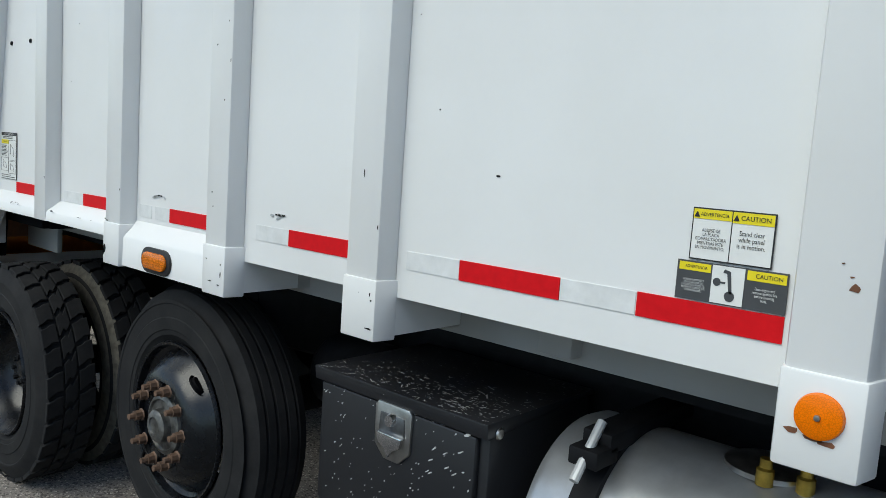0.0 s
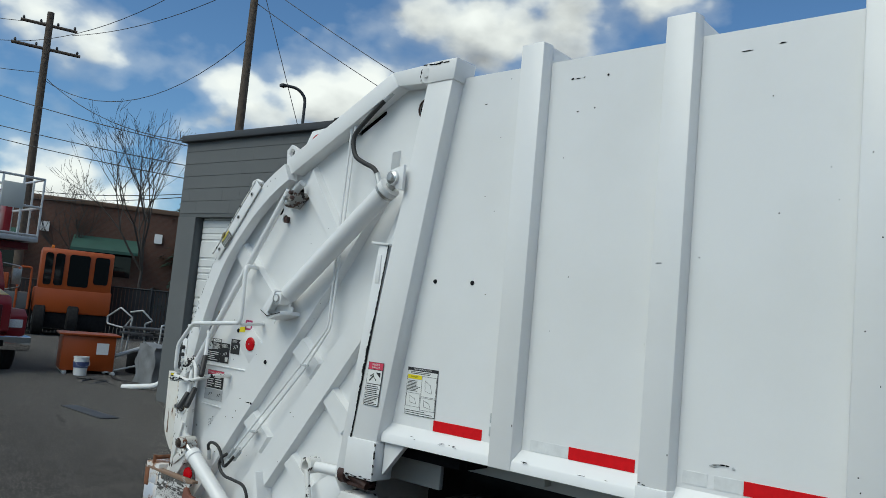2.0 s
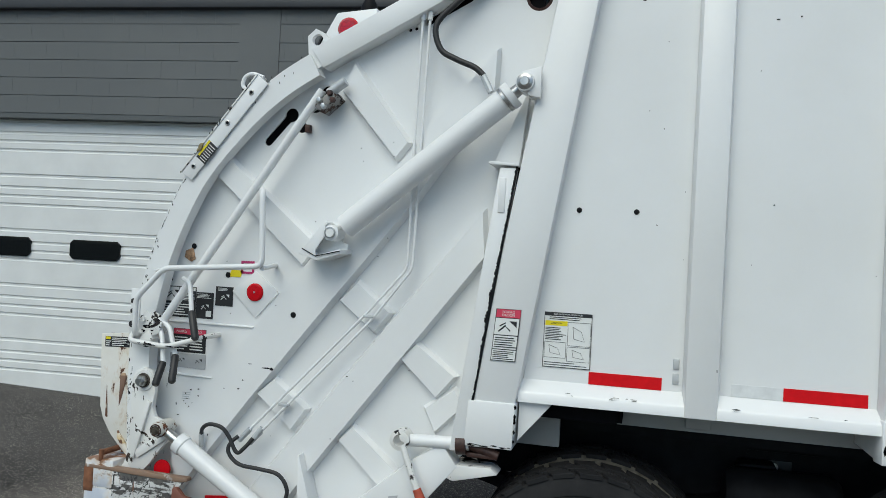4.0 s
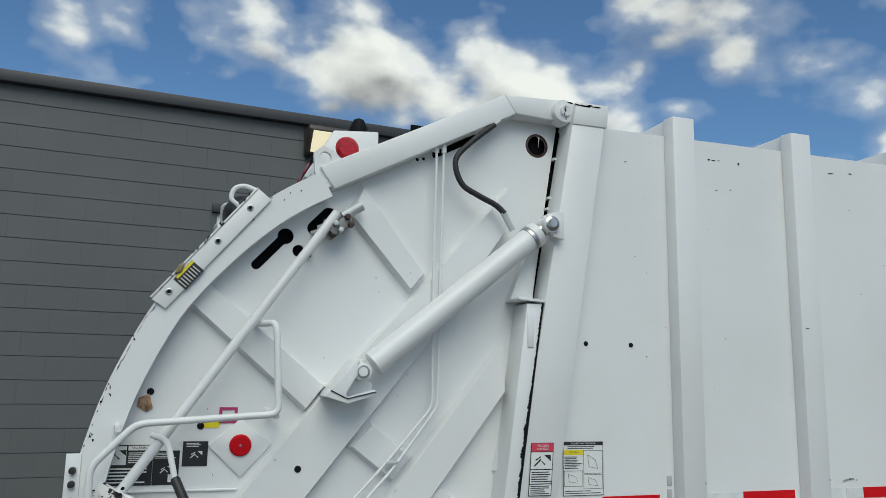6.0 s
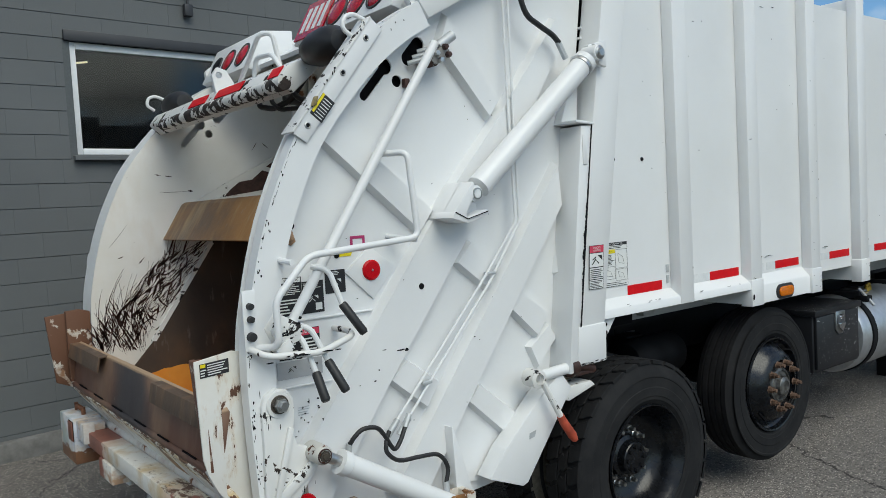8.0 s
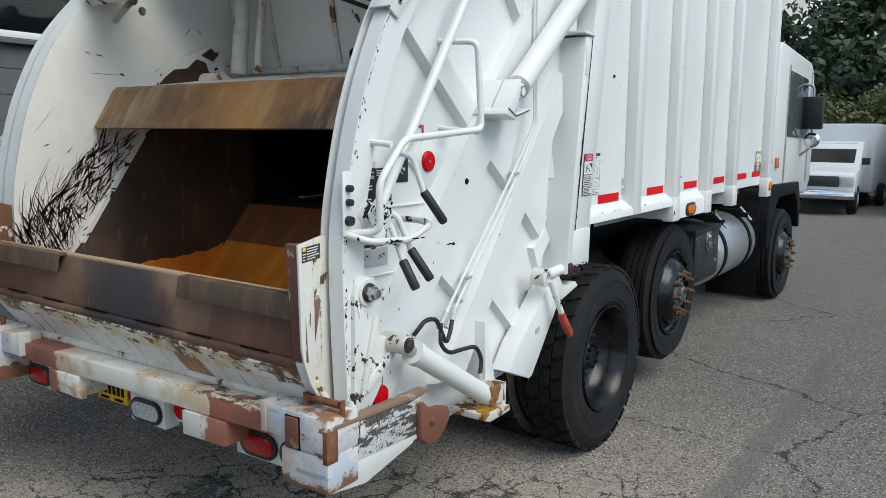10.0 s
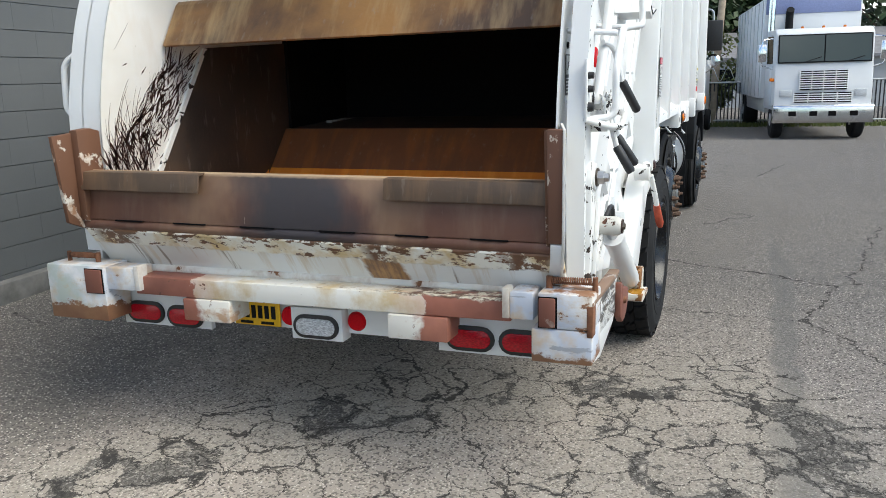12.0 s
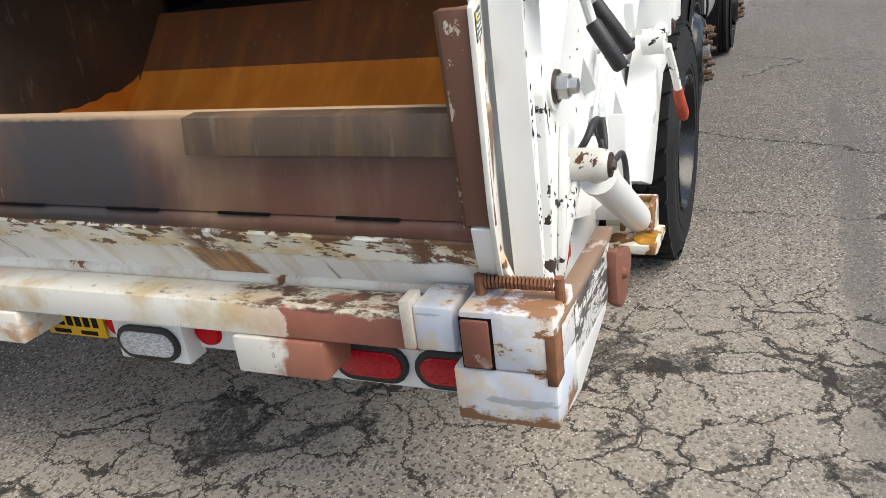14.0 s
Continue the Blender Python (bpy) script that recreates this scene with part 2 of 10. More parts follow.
def burnt_sill():
    """Maroon-brown sill: faint streaks down its face, blued by a cutting torch in the middle, bare on the top edge."""
    n = Nodes("burnt_brown_sill_steel", 0.55, 0.1)
    y, z = n.axis(1), n.axis(2)
    a = n.noise(2.2, 5.0, 0.55, warp=0.4)
    run = n.noise(11.0, 5.0, 0.6, stretch=(1, 1.0, 0.12))
    col = n.mix(n.step(a, 0.35, 0.65), (0.115, 0.050, 0.036), (0.175, 0.083, 0.054))
    col = n.mix(n.math("MULTIPLY", n.step(run, 0.5, 0.75), 0.4), col, (0.27, 0.18, 0.125))
    col = n.mix(n.math("MULTIPLY", n.step(n.math("ADD", z, n.math("MULTIPLY", n.noise(3.0), 0.06)), 1.13, 1.19), 0.4), col, (0.26, 0.17, 0.115))
    cloud = n.math("MULTIPLY", n.math("SUBTRACT", n.noise(3.2, 5.0, 0.55, stretch=(1, 1, 0.7)), 0.5), 0.7)
    off = n.math("ADD", n.math("ABSOLUTE", n.math("SUBTRACT", y, 1.09)), cloud)
    burn = n.step(off, 0.36, 0.12)
    col = n.mix(n.math("MULTIPLY", burn, 0.9), col, (0.038, 0.039, 0.047))
    halo = n.math("MULTIPLY", n.step(off, 0.30, 0.42), n.step(off, 0.62, 0.45))
    col = n.mix(n.math("MULTIPLY", halo, 0.4), col, (0.36, 0.23, 0.14))
    nick = n.step(n.noise(30.0, 5.0, 0.62, stretch=(1, 1.4, 0.25)), 0.70, 0.73)
    col = n.mix(n.math("MULTIPLY", nick, 0.6), col, (0.42, 0.33, 0.26))
    edge = n.step(n.math("ADD", z, n.math("MULTIPLY", n.noise(30.0, 4.0), 0.010)), 1.205, 1.213)
    col = n.mix(n.math("MULTIPLY", edge, 0.85), col, (0.46, 0.32, 0.20))
    n.colour(col)
    n.rough(n.step(a, -0.5, 1.5))
    n.bump(n.math("ADD", n.noise(26.0, 4.0), a), 0.14, 0.005)
    return n.mat


M_SILL = burnt_sill()
M_BAR = steel_hopper("scuffed_channel_steel", (0.135, 0.086, 0.056), (0.080, 0.056, 0.041), (0.28, 0.16, 0.085), 0.55)
M_BLADE = steel_hopper("tan_rust_blade_steel", (0.36, 0.18, 0.06), (0.09, 0.05, 0.03), (0.52, 0.36, 0.18), 0.55)
M_FLOOR = steel_hopper("orange_flash_rust_floor", (0.78, 0.29, 0.035), (0.62, 0.20, 0.028), (0.85, 0.37, 0.06), 0.8)
M_RAMP = steel_hopper("brown_hopper_ramp", (0.23, 0.088, 0.038), (0.15, 0.066, 0.035), (0.38, 0.14, 0.03), 0.5)
M_CHEEK = painted("rusted_cheek_steel", (0.14, 0.062, 0.033), 0.7, chips=0.165, dirt=0.3, chip_scale=6.0, bare=((0.62, 0.60, 0.54), (0.30, 0.16, 0.09)))
M_DARKRUST = plain("oily_dark_rust", (0.05, 0.023, 0.018), 0.55, 0.1, 0.6, 30, 0.3)
M_LINER = steel_hopper("dark_liner_steel", (0.072, 0.050, 0.038), (0.036, 0.028, 0.024), (0.16, 0.085, 0.04), 0.4)


def scraped_inner_wall():
    """White inner wall, slightly yellowed, with a few nicks."""
    n = Nodes("scraped_white_hopper_wall", 0.42)
    few = n.step(n.noise(15.0, 6.0, 0.62), 0.715, 0.73)
    base = n.mix(n.step(n.noise(1.6, 5.0), 0.4, 0.75), (0.79, 0.785, 0.76), (0.68, 0.66, 0.60))
    warm = n.math("MULTIPLY", n.step(n.noise(3.2, 5.0, 0.6, stretch=(1, 1, 0.5)), 0.55, 0.75), 0.35)
    ink = n.mix(n.noise(12.0, 4.0), (0.010, 0.008, 0.008), (0.045, 0.024, 0.019))
    n.colour(n.mix(few, n.mix(warm, base, (0.62, 0.50, 0.36)), ink))
    n.bump(n.math("SUBTRACT", n.noise(3.0), n.math("MULTIPLY", few, 0.3)), 0.12, 0.01)
    return n.mat


M_INNER = scraped_inner_wall()


def asphalt():
    """Old sun-bleached asphalt: beige stones in a dark binder, broken by crumbling cracks behind the lorry."""
    n = Nodes("cracked_asphalt", 0.9)
    n.b.inputs["Diffuse Roughness"].default_value = 1.0
    n.b.inputs["Specular IOR Level"].default_value = 0.12
    flat = n.vmath("MULTIPLY", n.pos, (1.0, 1.0, 0.0))
    cells = n.t.nodes.new("ShaderNodeTexVoronoi")
    cells.inputs["Scale"].default_value = 105.0
    n.t.links.new(flat, cells.inputs["Vector"])
    pick = n.axis(0, cells.outputs["Color"])
    stone = cells.outputs["Distance"]
    grain = n.noise(320.0, 2.0)
    big = n.noise(0.5, 6.0, 0.6)
    mid = n.noise(2.6, 7.0, 0.66)
    # older bleached surface by the lorry, greyer and tighter surfacing beyond the seam
    seam = n.math("ADD", n.axis(1), n.math("MULTIPLY", n.math("SUBTRACT", n.noise(1.3, 5.0, 0.6), 0.5), 0.28))
    new_side = n.math("MULTIPLY", n.math("SUBTRACT", 1.0, n.step(seam, -0.80, -0.74)), n.math("SUBTRACT", 1.0, n.step(n.axis(0), 2.9, 3.3)))
    # darker by place: the yard behind, along the wall, and ahead
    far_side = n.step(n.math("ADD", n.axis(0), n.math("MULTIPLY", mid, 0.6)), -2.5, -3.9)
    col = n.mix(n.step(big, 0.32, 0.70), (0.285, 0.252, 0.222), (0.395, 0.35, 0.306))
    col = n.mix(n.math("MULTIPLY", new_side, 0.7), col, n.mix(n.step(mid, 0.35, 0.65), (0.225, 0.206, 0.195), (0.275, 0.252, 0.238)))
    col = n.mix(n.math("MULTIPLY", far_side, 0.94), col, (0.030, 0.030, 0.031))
    wall_side = n.step(n.math("ADD", n.axis(1), n.math("MULTIPLY", mid, 0.8)), 2.2, 3.1)
    col = n.mix(n.math("MULTIPLY", wall_side, 0.75), col, (0.085, 0.081, 0.077))
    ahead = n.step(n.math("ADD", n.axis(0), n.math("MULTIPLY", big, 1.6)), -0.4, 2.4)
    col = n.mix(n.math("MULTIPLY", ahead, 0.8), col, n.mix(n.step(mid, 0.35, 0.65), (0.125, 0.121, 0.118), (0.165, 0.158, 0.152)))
    col = n.mix(n.math("MULTIPLY", n.step(mid, 0.50, 0.72), 0.5), col, (0.125, 0.117, 0.107))
    bright = n.math("MULTIPLY", n.math("GREATER_THAN", pick, 0.80), n.step(stone, 0.55, 0.25))
    dark = n.math("LESS_THAN", pick, 0.22)
    col = n.mix(n.math("MULTIPLY", dark, 0.72), col, (0.055, 0.051, 0.05))
    col = n.mix(n.math("MULTIPLY", bright, 0.85), col, (0.66, 0.61, 0.54))
    col = n.mix(n.math("MULTIPLY", n.step(grain, 0.45, 0.7), 0.35), col, (0.07, 0.068, 0.065))
    fleck = n.math("GREATER_THAN", n.noise(70.0, 2.0), 0.745)
    col = n.mix(n.math("MULTIPLY", fleck, 0.75), col, (0.62, 0.58, 0.53))

    def reach(a, b):
        """How far a place lies from the line between two places on the ground."""
        ax, ay, bx, by = *a, *b
        d = n.vmath("SUBTRACT", flat, (ax, ay, 0.0))
        dot = n.t.nodes.new("ShaderNodeVectorMath")
        dot.operation = "DOT_PRODUCT"
        n.t.links.new(d, dot.inputs[0])
        q = (bx - ax) ** 2 + (by - ay) ** 2
        dot.inputs[1].default_value = ((bx - ax) / q, (by - ay) / q, 0.0)
        h = n.math("MINIMUM", n.math("MAXIMUM", dot.outputs["Value"], 0.0), 1.0)
        foot = n.t.nodes.new("ShaderNodeCombineXYZ")
        n.t.links.new(n.math("MULTIPLY", h, bx - ax), foot.inputs[0])
        n.t.links.new(n.math("MULTIPLY", h, by - ay), foot.inputs[1])
        ln = n.t.nodes.new("ShaderNodeVectorMath")
        ln.operation = "LENGTH"
        n.t.links.new(n.vmath("SUBTRACT", d, foot.outputs[0]), ln.inputs[0])
        return ln.outputs["Value"]

    # the broken band wanders from the wall side, under the step, to the seam
    band = [(-2.75, 2.05), (-1.9, 1.46), (-1.2, 0.79), (-0.97, 0.13), (-0.55, -0.4), (-1.1, -0.87), (-1.6, -1.1)]
    near = reach(band[0], band[1])
    for a, b in zip(band[1:], band[2:]):
        near = n.math("MINIMUM", near, reach(a, b))
    for a, b in (((-2.3, 0.15), (-1.6, -0.2)), ((-1.6, -0.2), (-0.9, 0.0)), ((-1.95, 1.2), (-1.1, 1.22)), ((-2.5, -0.35), (-1.3, -0.75)), ((-2.6, 0.9), (-2.1, 0.1))):
        near = n.math("MINIMUM", near, reach(a, b))
    wob = n.t.nodes.new("ShaderNodeTexNoise")
    wob.inputs["Scale"].default_value, wob.inputs["Detail"].default_value, wob.inputs["Roughness"].default_value = 3.4, 7.0, 0.66
    n.t.links.new(n.pos, wob.inputs["Vector"])
    warp = n.vmath("MULTIPLY", n.vmath("SUBTRACT", wob.outputs["Color"], (0.5, 0.5, 0.5)), (0.36, 0.36, 0.0))
    warped = n.vmath("ADD", flat, warp)
    fine, wide = n.voronoi(4.4, vec=warped), n.voronoi(0.36, vec=warped)
    ragged = n.noise(9.0, 7.0, 0.7)
    patch = n.math("SUBTRACT", 1.0, n.step(n.math("ADD", near, n.math("MULTIPLY", n.math("SUBTRACT", n.noise(2.2, 5.0, 0.6), 0.5), 0.55)), 0.10, 0.42))
    crack_a = n.math("MULTIPLY", n.math("LESS_THAN", fine, n.math("MULTIPLY", n.math("SUBTRACT", ragged, 0.25), 0.075)), n.math("GREATER_THAN", patch, 0.16))
    crack_b = n.math("MULTIPLY", n.math("LESS_THAN", wide, n.math("MULTIPLY", n.math("SUBTRACT", ragged, 0.32), 0.010)), n.math("GREATER_THAN", n.noise(0.7, 3.0), 0.46))
    tiny = n.voronoi(7.5, vec=warped)
    crack_c = n.math("MULTIPLY", n.math("LESS_THAN", tiny, n.math("MULTIPLY", n.math("SUBTRACT", ragged, 0.36), 0.105)), n.math("GREATER_THAN", n.math("ADD", patch, n.math("MULTIPLY", n.math("SUBTRACT", big, 0.5), 1.2)), 0.95))
    crack = n.math("MAXIMUM", n.math("MAXIMUM", crack_a, crack_b), crack_c)
    joint = n.math("MULTIPLY", n.step(n.math("ABSOLUTE", n.math("ADD", seam, 0.80)), 0.10, 0.05), n.math("SUBTRACT", 1.0, n.step(n.axis(0), 2.6, 3.2)))
    col = n.mix(n.math("MULTIPLY", joint, 0.6), col, (0.135, 0.132, 0.128))
    crumble = n.math("GREATER_THAN", n.math("ADD", n.math("ADD", n.noise(2.7, 8.0, 0.72, warp=0.6), n.math("MULTIPLY", patch, 0.11)), n.math("MULTIPLY", n.step(fine, 0.12, 0.0), 0.07)), 0.668)
    crumble = n.math("MULTIPLY", crumble, n.math("GREATER_THAN", patch, 0.03))
    col = n.mix(n.math("MULTIPLY", patch, 0.35), col, (0.33, 0.305, 0.26))
    gravel = n.mix(n.step(pick, 0.55, 0.95), (0.052, 0.050, 0.048), (0.20, 0.19, 0.175))
    col = n.mix(n.math("MULTIPLY", crumble, 0.78), col, gravel)
    col = n.mix(n.math("MULTIPLY", crack, 0.86), col, (0.034, 0.032, 0.031))
    n.colour(col)
    h = n.math("ADD", n.math("MULTIPLY", stone, -0.5), n.math("ADD", n.math("MULTIPLY", grain, 0.4), n.math("MULTIPLY", ragged, 0.8)))
    n.bump(n.math("SUBTRACT", h, n.math("ADD", n.math("MULTIPLY", crack, 1.6), n.math("MULTIPLY", crumble, 0.7))), 0.6, 0.012)
    return n.mat


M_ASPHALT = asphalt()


def block_paint():
    n = Nodes("grey_painted_block", 0.72)
    info = n.t.nodes.new("ShaderNodeObjectInfo")
    col = n.mix(info.outputs["Random"], (0.114, 0.122, 0.125), (0.118, 0.126, 0.129))
    col = n.mix(n.math("MULTIPLY", n.step(n.noise(0.8, 5.0), 0.45, 0.75), 0.35), col, (0.165, 0.172, 0.172))
    n.colour(col)
    n.bump(n.noise(85.0, 6.0, 0.65), 0.35, 0.006)
    return n.mat


M_BLOCK = block_paint()
M_MORTAR = plain("painted_mortar", (0.098, 0.108, 0.112), 0.8, vary=0.1, scale=60, bump=0.2)
M_COPING = plain("dark_metal_coping", (0.03, 0.032, 0.037), 0.5, 0.0, 0.15, 4)
M_GARAGE = plain("white_door_panel", (0.72, 0.73, 0.72), 0.42, vary=0.05, scale=3)
M_FRAME = plain("white_window_frame", (0.78, 0.79, 0.79), 0.4, vary=0.04)


def glass(name, tint=(0.006, 0.008, 0.009)):
    n = Nodes(name, 0.03)
    n.colour(tint)
    n.b.inputs["Specular IOR Level"].default_value = 0.3
    return n.mat


def clear_glass():
    n = Nodes("clear_window_glass", 0.0)
    n.colour((0.62, 0.68, 0.66))
    n.b.inputs["Transmission Weight"].default_value = 1.0
    n.b.inputs["IOR"].default_value = 1.45
    return n.mat


def lit(name, colour, strength):
    n = Nodes(name, 0.4)
    n.colour(colour)
    n.b.inputs["Emission Color"].default_value = (*colour, 1)
    n.b.inputs["Emission Strength"].default_value = strength
    return n.mat


M_CLEAR = clear_glass()
M_STRIP = lit("warm_strip_light", (1.0, 0.86, 0.62), 1.1)
M_GLASS = glass("dark_window_glass")
M_WINDSCREEN = glass("lorry_windscreen", (0.06, 0.08, 0.082))


def tyre_rubber():
    n = Nodes("tyre_rubber", 0.8)
    dust = n.step(n.noise(7.0, 5.0, 0.65), 0.4, 0.8)
    n.colour(n.mix(n.math("MULTIPLY", dust, 0.5), (0.014, 0.0143, 0.0155), (0.040, 0.0395, 0.039)))
    n.bump(n.noise(90.0, 4.0), 0.15, 0.003)
    return n.mat


M_TYRE = tyre_rubber()
for dull, amount in ((M_TYRE, 0.18), (M_BLACK, 0.12), (M_DARK, 0.02)):
    dull.node_tree.nodes["Principled BSDF"].inputs["Specular IOR Level"].default_value = amount
M_TYRE_DUST = plain("dusty_tyre_shoulder", (0.11, 0.1, 0.08), 0.9, vary=0.4, scale=30)


def speckled_black():
    """Black checker lid, scratched to bright metal in fine flecks."""
    n = Nodes("scratched_black_toolbox_paint", 0.38)
    up = n.t.nodes.new("ShaderNodeNewGeometry")
    side = n.axis(2, up.outputs["Normal"])
    area = n.step(n.noise(3.2, 3.0), 0.36, 0.56)
    f1 = n.step(n.noise(70.0, 3.0, 0.6, stretch=(0.6, 2.0, 1)), 0.64, 0.66)
    f2 = n.step(n.noise(48.0, 3.0, 0.6), 0.765, 0.775)
    top = n.math("MULTIPLY", n.math("MULTIPLY", f1, area), n.math("GREATER_THAN", side, 0.7))
    n.colour(n.mix(n.math("MAXIMUM", top, f2), (0.015, 0.016, 0.019), (0.6, 0.6, 0.6)))
    n.bump(n.noise(40.0, 3.0), 0.08, 0.004)
    return n.mat


M_TOOLBOX = speckled_black()


# ---- mesh helpers ----


def box(bm, x0, x1, y0, y1, z0, z1, bevel=0.0):
    made = bmesh.ops.create_cube(bm, size=1.0)["verts"]
    for v in made:
        v.co = ((x0 + x1) / 2 + v.co.x * (x1 - x0), (y0 + y1) / 2 + v.co.y * (y1 - y0), (z0 + z1) / 2 + v.co.z * (z1 - z0))
    if bevel:
        edges = list({e for v in made for e in v.link_edges})
        bmesh.ops.bevel(bm, geom=edges, offset=bevel, segments=2, affect="EDGES", profile=0.5)
    return bm


def turned(axis, u, v, w):
    return {"y": (u, w, v), "x": (w, u, v), "z": (u, v, w)}[axis]


def prism(bm, pts, axis, a, b, bevel=0.0, top=None):
    """A polygon in the plane across the axis, carried from a to b; top: its shape at b, where it tapers."""
    lo = [bm.verts.new(turned(axis, u, v, a)) for u, v in pts]
    hi = [bm.verts.new(turned(axis, u, v, b)) for u, v in (top or pts)]
    n = len(pts)
    faces = [bm.faces.new(lo[::-1]), bm.faces.new(hi)]
    for i in range(n):
        faces.append(bm.faces.new((lo[i], lo[(i + 1) % n], hi[(i + 1) % n], hi[i])))
    if bevel:
        edges = list({e for f in faces for e in f.edges})
        bmesh.ops.recalc_face_normals(bm, faces=faces)
        bmesh.ops.bevel(bm, geom=edges, offset=bevel, segments=2, affect="EDGES", profile=0.5)
    return bm


def plate(bm, outer, holes, axis, a, b):
    """A flat plate from a to b with holes cut through it."""
    edges = []
    for loop in (outer, *holes):
        vs = [bm.verts.new(turned(axis, u, v, a)) for u, v in loop]
        edges += [bm.edges.new((vs[i], vs[(i + 1) % len(vs)])) for i in range(len(vs))]
    got = bmesh.ops.triangle_fill(bm, use_beauty=True, use_dissolve=False, edges=edges)
    faces = [g for g in got["geom"] if isinstance(g, bmesh.types.BMFace)]
    ext = bmesh.ops.extrude_face_region(bm, geom=faces, use_keep_orig=True)
    move = Vector(turned(axis, 0, 0, b - a))
    bmesh.ops.translate(bm, vec=move, verts=[g for g in ext["geom"] if isinstance(g, bmesh.types.BMVert)])
    return bm


def ring(cx, cy, r, n=20, squash=1.0):
    return [(cx + r * math.cos(2 * math.pi * k / n), cy + squash * r * math.sin(2 * math.pi * k / n)) for k in range(n)]


def slot(p, q, r, n=8):
    """A rounded slot from p to q."""
    a = math.atan2(q[1] - p[1], q[0] - p[0])
    pts = [(q[0] + r * math.cos(a - math.pi / 2 + math.pi * k / n), q[1] + r * math.sin(a - math.pi / 2 + math.pi * k / n)) for k in range(n + 1)]
    pts += [(p[0] + r * math.cos(a + math.pi / 2 + math.pi * k / n), p[1] + r * math.sin(a + math.pi / 2 + math.pi * k / n)) for k in range(n + 1)]
    return pts


def rounded(pts, r, n=4):
    """A line of points with its corners rounded."""
    pts = [Vector(p) for p in pts]
    out = [pts[0]]
    for a, b, c in zip(pts, pts[1:], pts[2:]):
        d = min(r, (b - a).length * 0.45, (c - b).length * 0.45)
        p, q = b + (a - b).normalized() * d, b + (c - b).normalized() * d
        for k in range(n + 1):
            s = k / n
            out.append(p * (1 - s) ** 2 + b * 2 * s * (1 - s) + q * s * s)
    return out + [pts[-1]]


def tube(bm, pts, r, seg=10, fillet=0.0):
    pts = rounded(pts, fillet) if fillet else [Vector(p) for p in pts]
    side = None
    rows = []
    for i, p in enumerate(pts):
        d = (pts[min(i + 1, len(pts) - 1)] - pts[max(i - 1, 0)]).normalized()
        if side is None:
            side = d.orthogonal().normalized()
        side = (side - d * side.dot(d)).normalized()
        up = d.cross(side)
        rad = r[i] if isinstance(r, (list, tuple)) else r
        rows.append([bm.verts.new(p + rad * (math.cos(2 * math.pi * k / seg) * side + math.sin(2 * math.pi * k / seg) * up)) for k in range(seg)])
    for a, b in zip(rows, rows[1:]):
        for k in range(seg):
            bm.faces.new((a[k], a[(k + 1) % seg], b[(k + 1) % seg], b[k]))
    bm.faces.new(rows[0][::-1])
    bm.faces.new(rows[-1])
    return bm


def lathe(bm, profile, centre, axis="y", seg=48, closed=False, caps=True):
    """Turns a profile of (radius, offset along the axis) round the axis."""
    rows = []
    for r, o in profile:
        row = []
        for k in range(seg):
            a = 2 * math.pi * k / seg
            u, v = r * math.cos(a), r * math.sin(a)
            row.append(bm.verts.new(Vector(centre) + Vector(turned(axis, u, v, o))))
        rows.append(row)
    pairs = list(zip(rows, rows[1:])) + ([(rows[-1], rows[0])] if closed else [])
    for a, b in pairs:
        for k in range(seg):
            bm.faces.new((a[k], a[(k + 1) % seg], b[(k + 1) % seg], b[k]))
    if caps and not closed:
        for row in (rows[0], rows[-1]):
            if (row[0].co - row[seg // 2].co).length > 1e-4:
                bm.faces.new(row)
    return bm


def mesh_of(name, bm, material, sharp=34):
    bmesh.ops.remove_doubles(bm, verts=bm.verts, dist=1e-5)
    bmesh.ops.recalc_face_normals(bm, faces=bm.faces)
    me = bpy.data.meshes.new(name)
    bm.to_mesh(me)
    bm.free()
    me.materials.append(material)
    me.shade_smooth()
    me.set_sharp_from_angle(angle=radians(sharp))
    return me


def part(name, bm, material, parent=None, label="", sharp=34):
    ob = new(name, bm if isinstance(bm, bpy.types.Mesh) else mesh_of(name, bm, material, sharp))
    if parent is not None:
        ob.parent = parent
    return tagged(ob, label)


def thing(name, label, category, group="", kind="", at=(0, 0, 0)):
    ob = new(name)
    ob.location = at
    return tagged(ob, label, category, group, kind)


def B():
    return bmesh.new()


def words(name, text, size, m, material, parent, squeeze=1.0, label=""):
    """Lettering in the built-in font, as a flat mesh at the pose m."""
    cu = bpy.data.curves.new(name, "FONT")
    cu.body, cu.size, cu.align_x, cu.align_y, cu.space_line = text, size, "CENTER", "CENTER", 0.95
    tmp = new(name + "_outline", cu)
    me = bpy.data.meshes.new_from_object(tmp.evaluated_get(bpy.context.evaluated_depsgraph_get()))
    bpy.data.objects.remove(tmp)
    bpy.data.curves.remove(cu)
    for v in me.vertices:
        v.co.x *= squeeze
    me.transform(m)
    me.materials.clear()
    me.materials.append(material)
    ob = new(name, me)
    ob.parent = parent
    return tagged(ob, label)

# ---- ground ----


def ground_height(x, y):
    """Level round the lorry; falls away gently towards the street, rises a little towards the yard behind."""
    if x < 1.0:
        along = min(0.225, 0.045 * max(0.0, -4.0 - x)) - 0.03 * min(4.0, max(0.0, -9.0 - x))
        return along * min(1.0, max(0.0, (y - 3.2) / 0.7))
    return -0.006 * (min(x, 6.0) - 1.0) - 0.019 * max(0.0, min(x, 20.0) - 6.0)


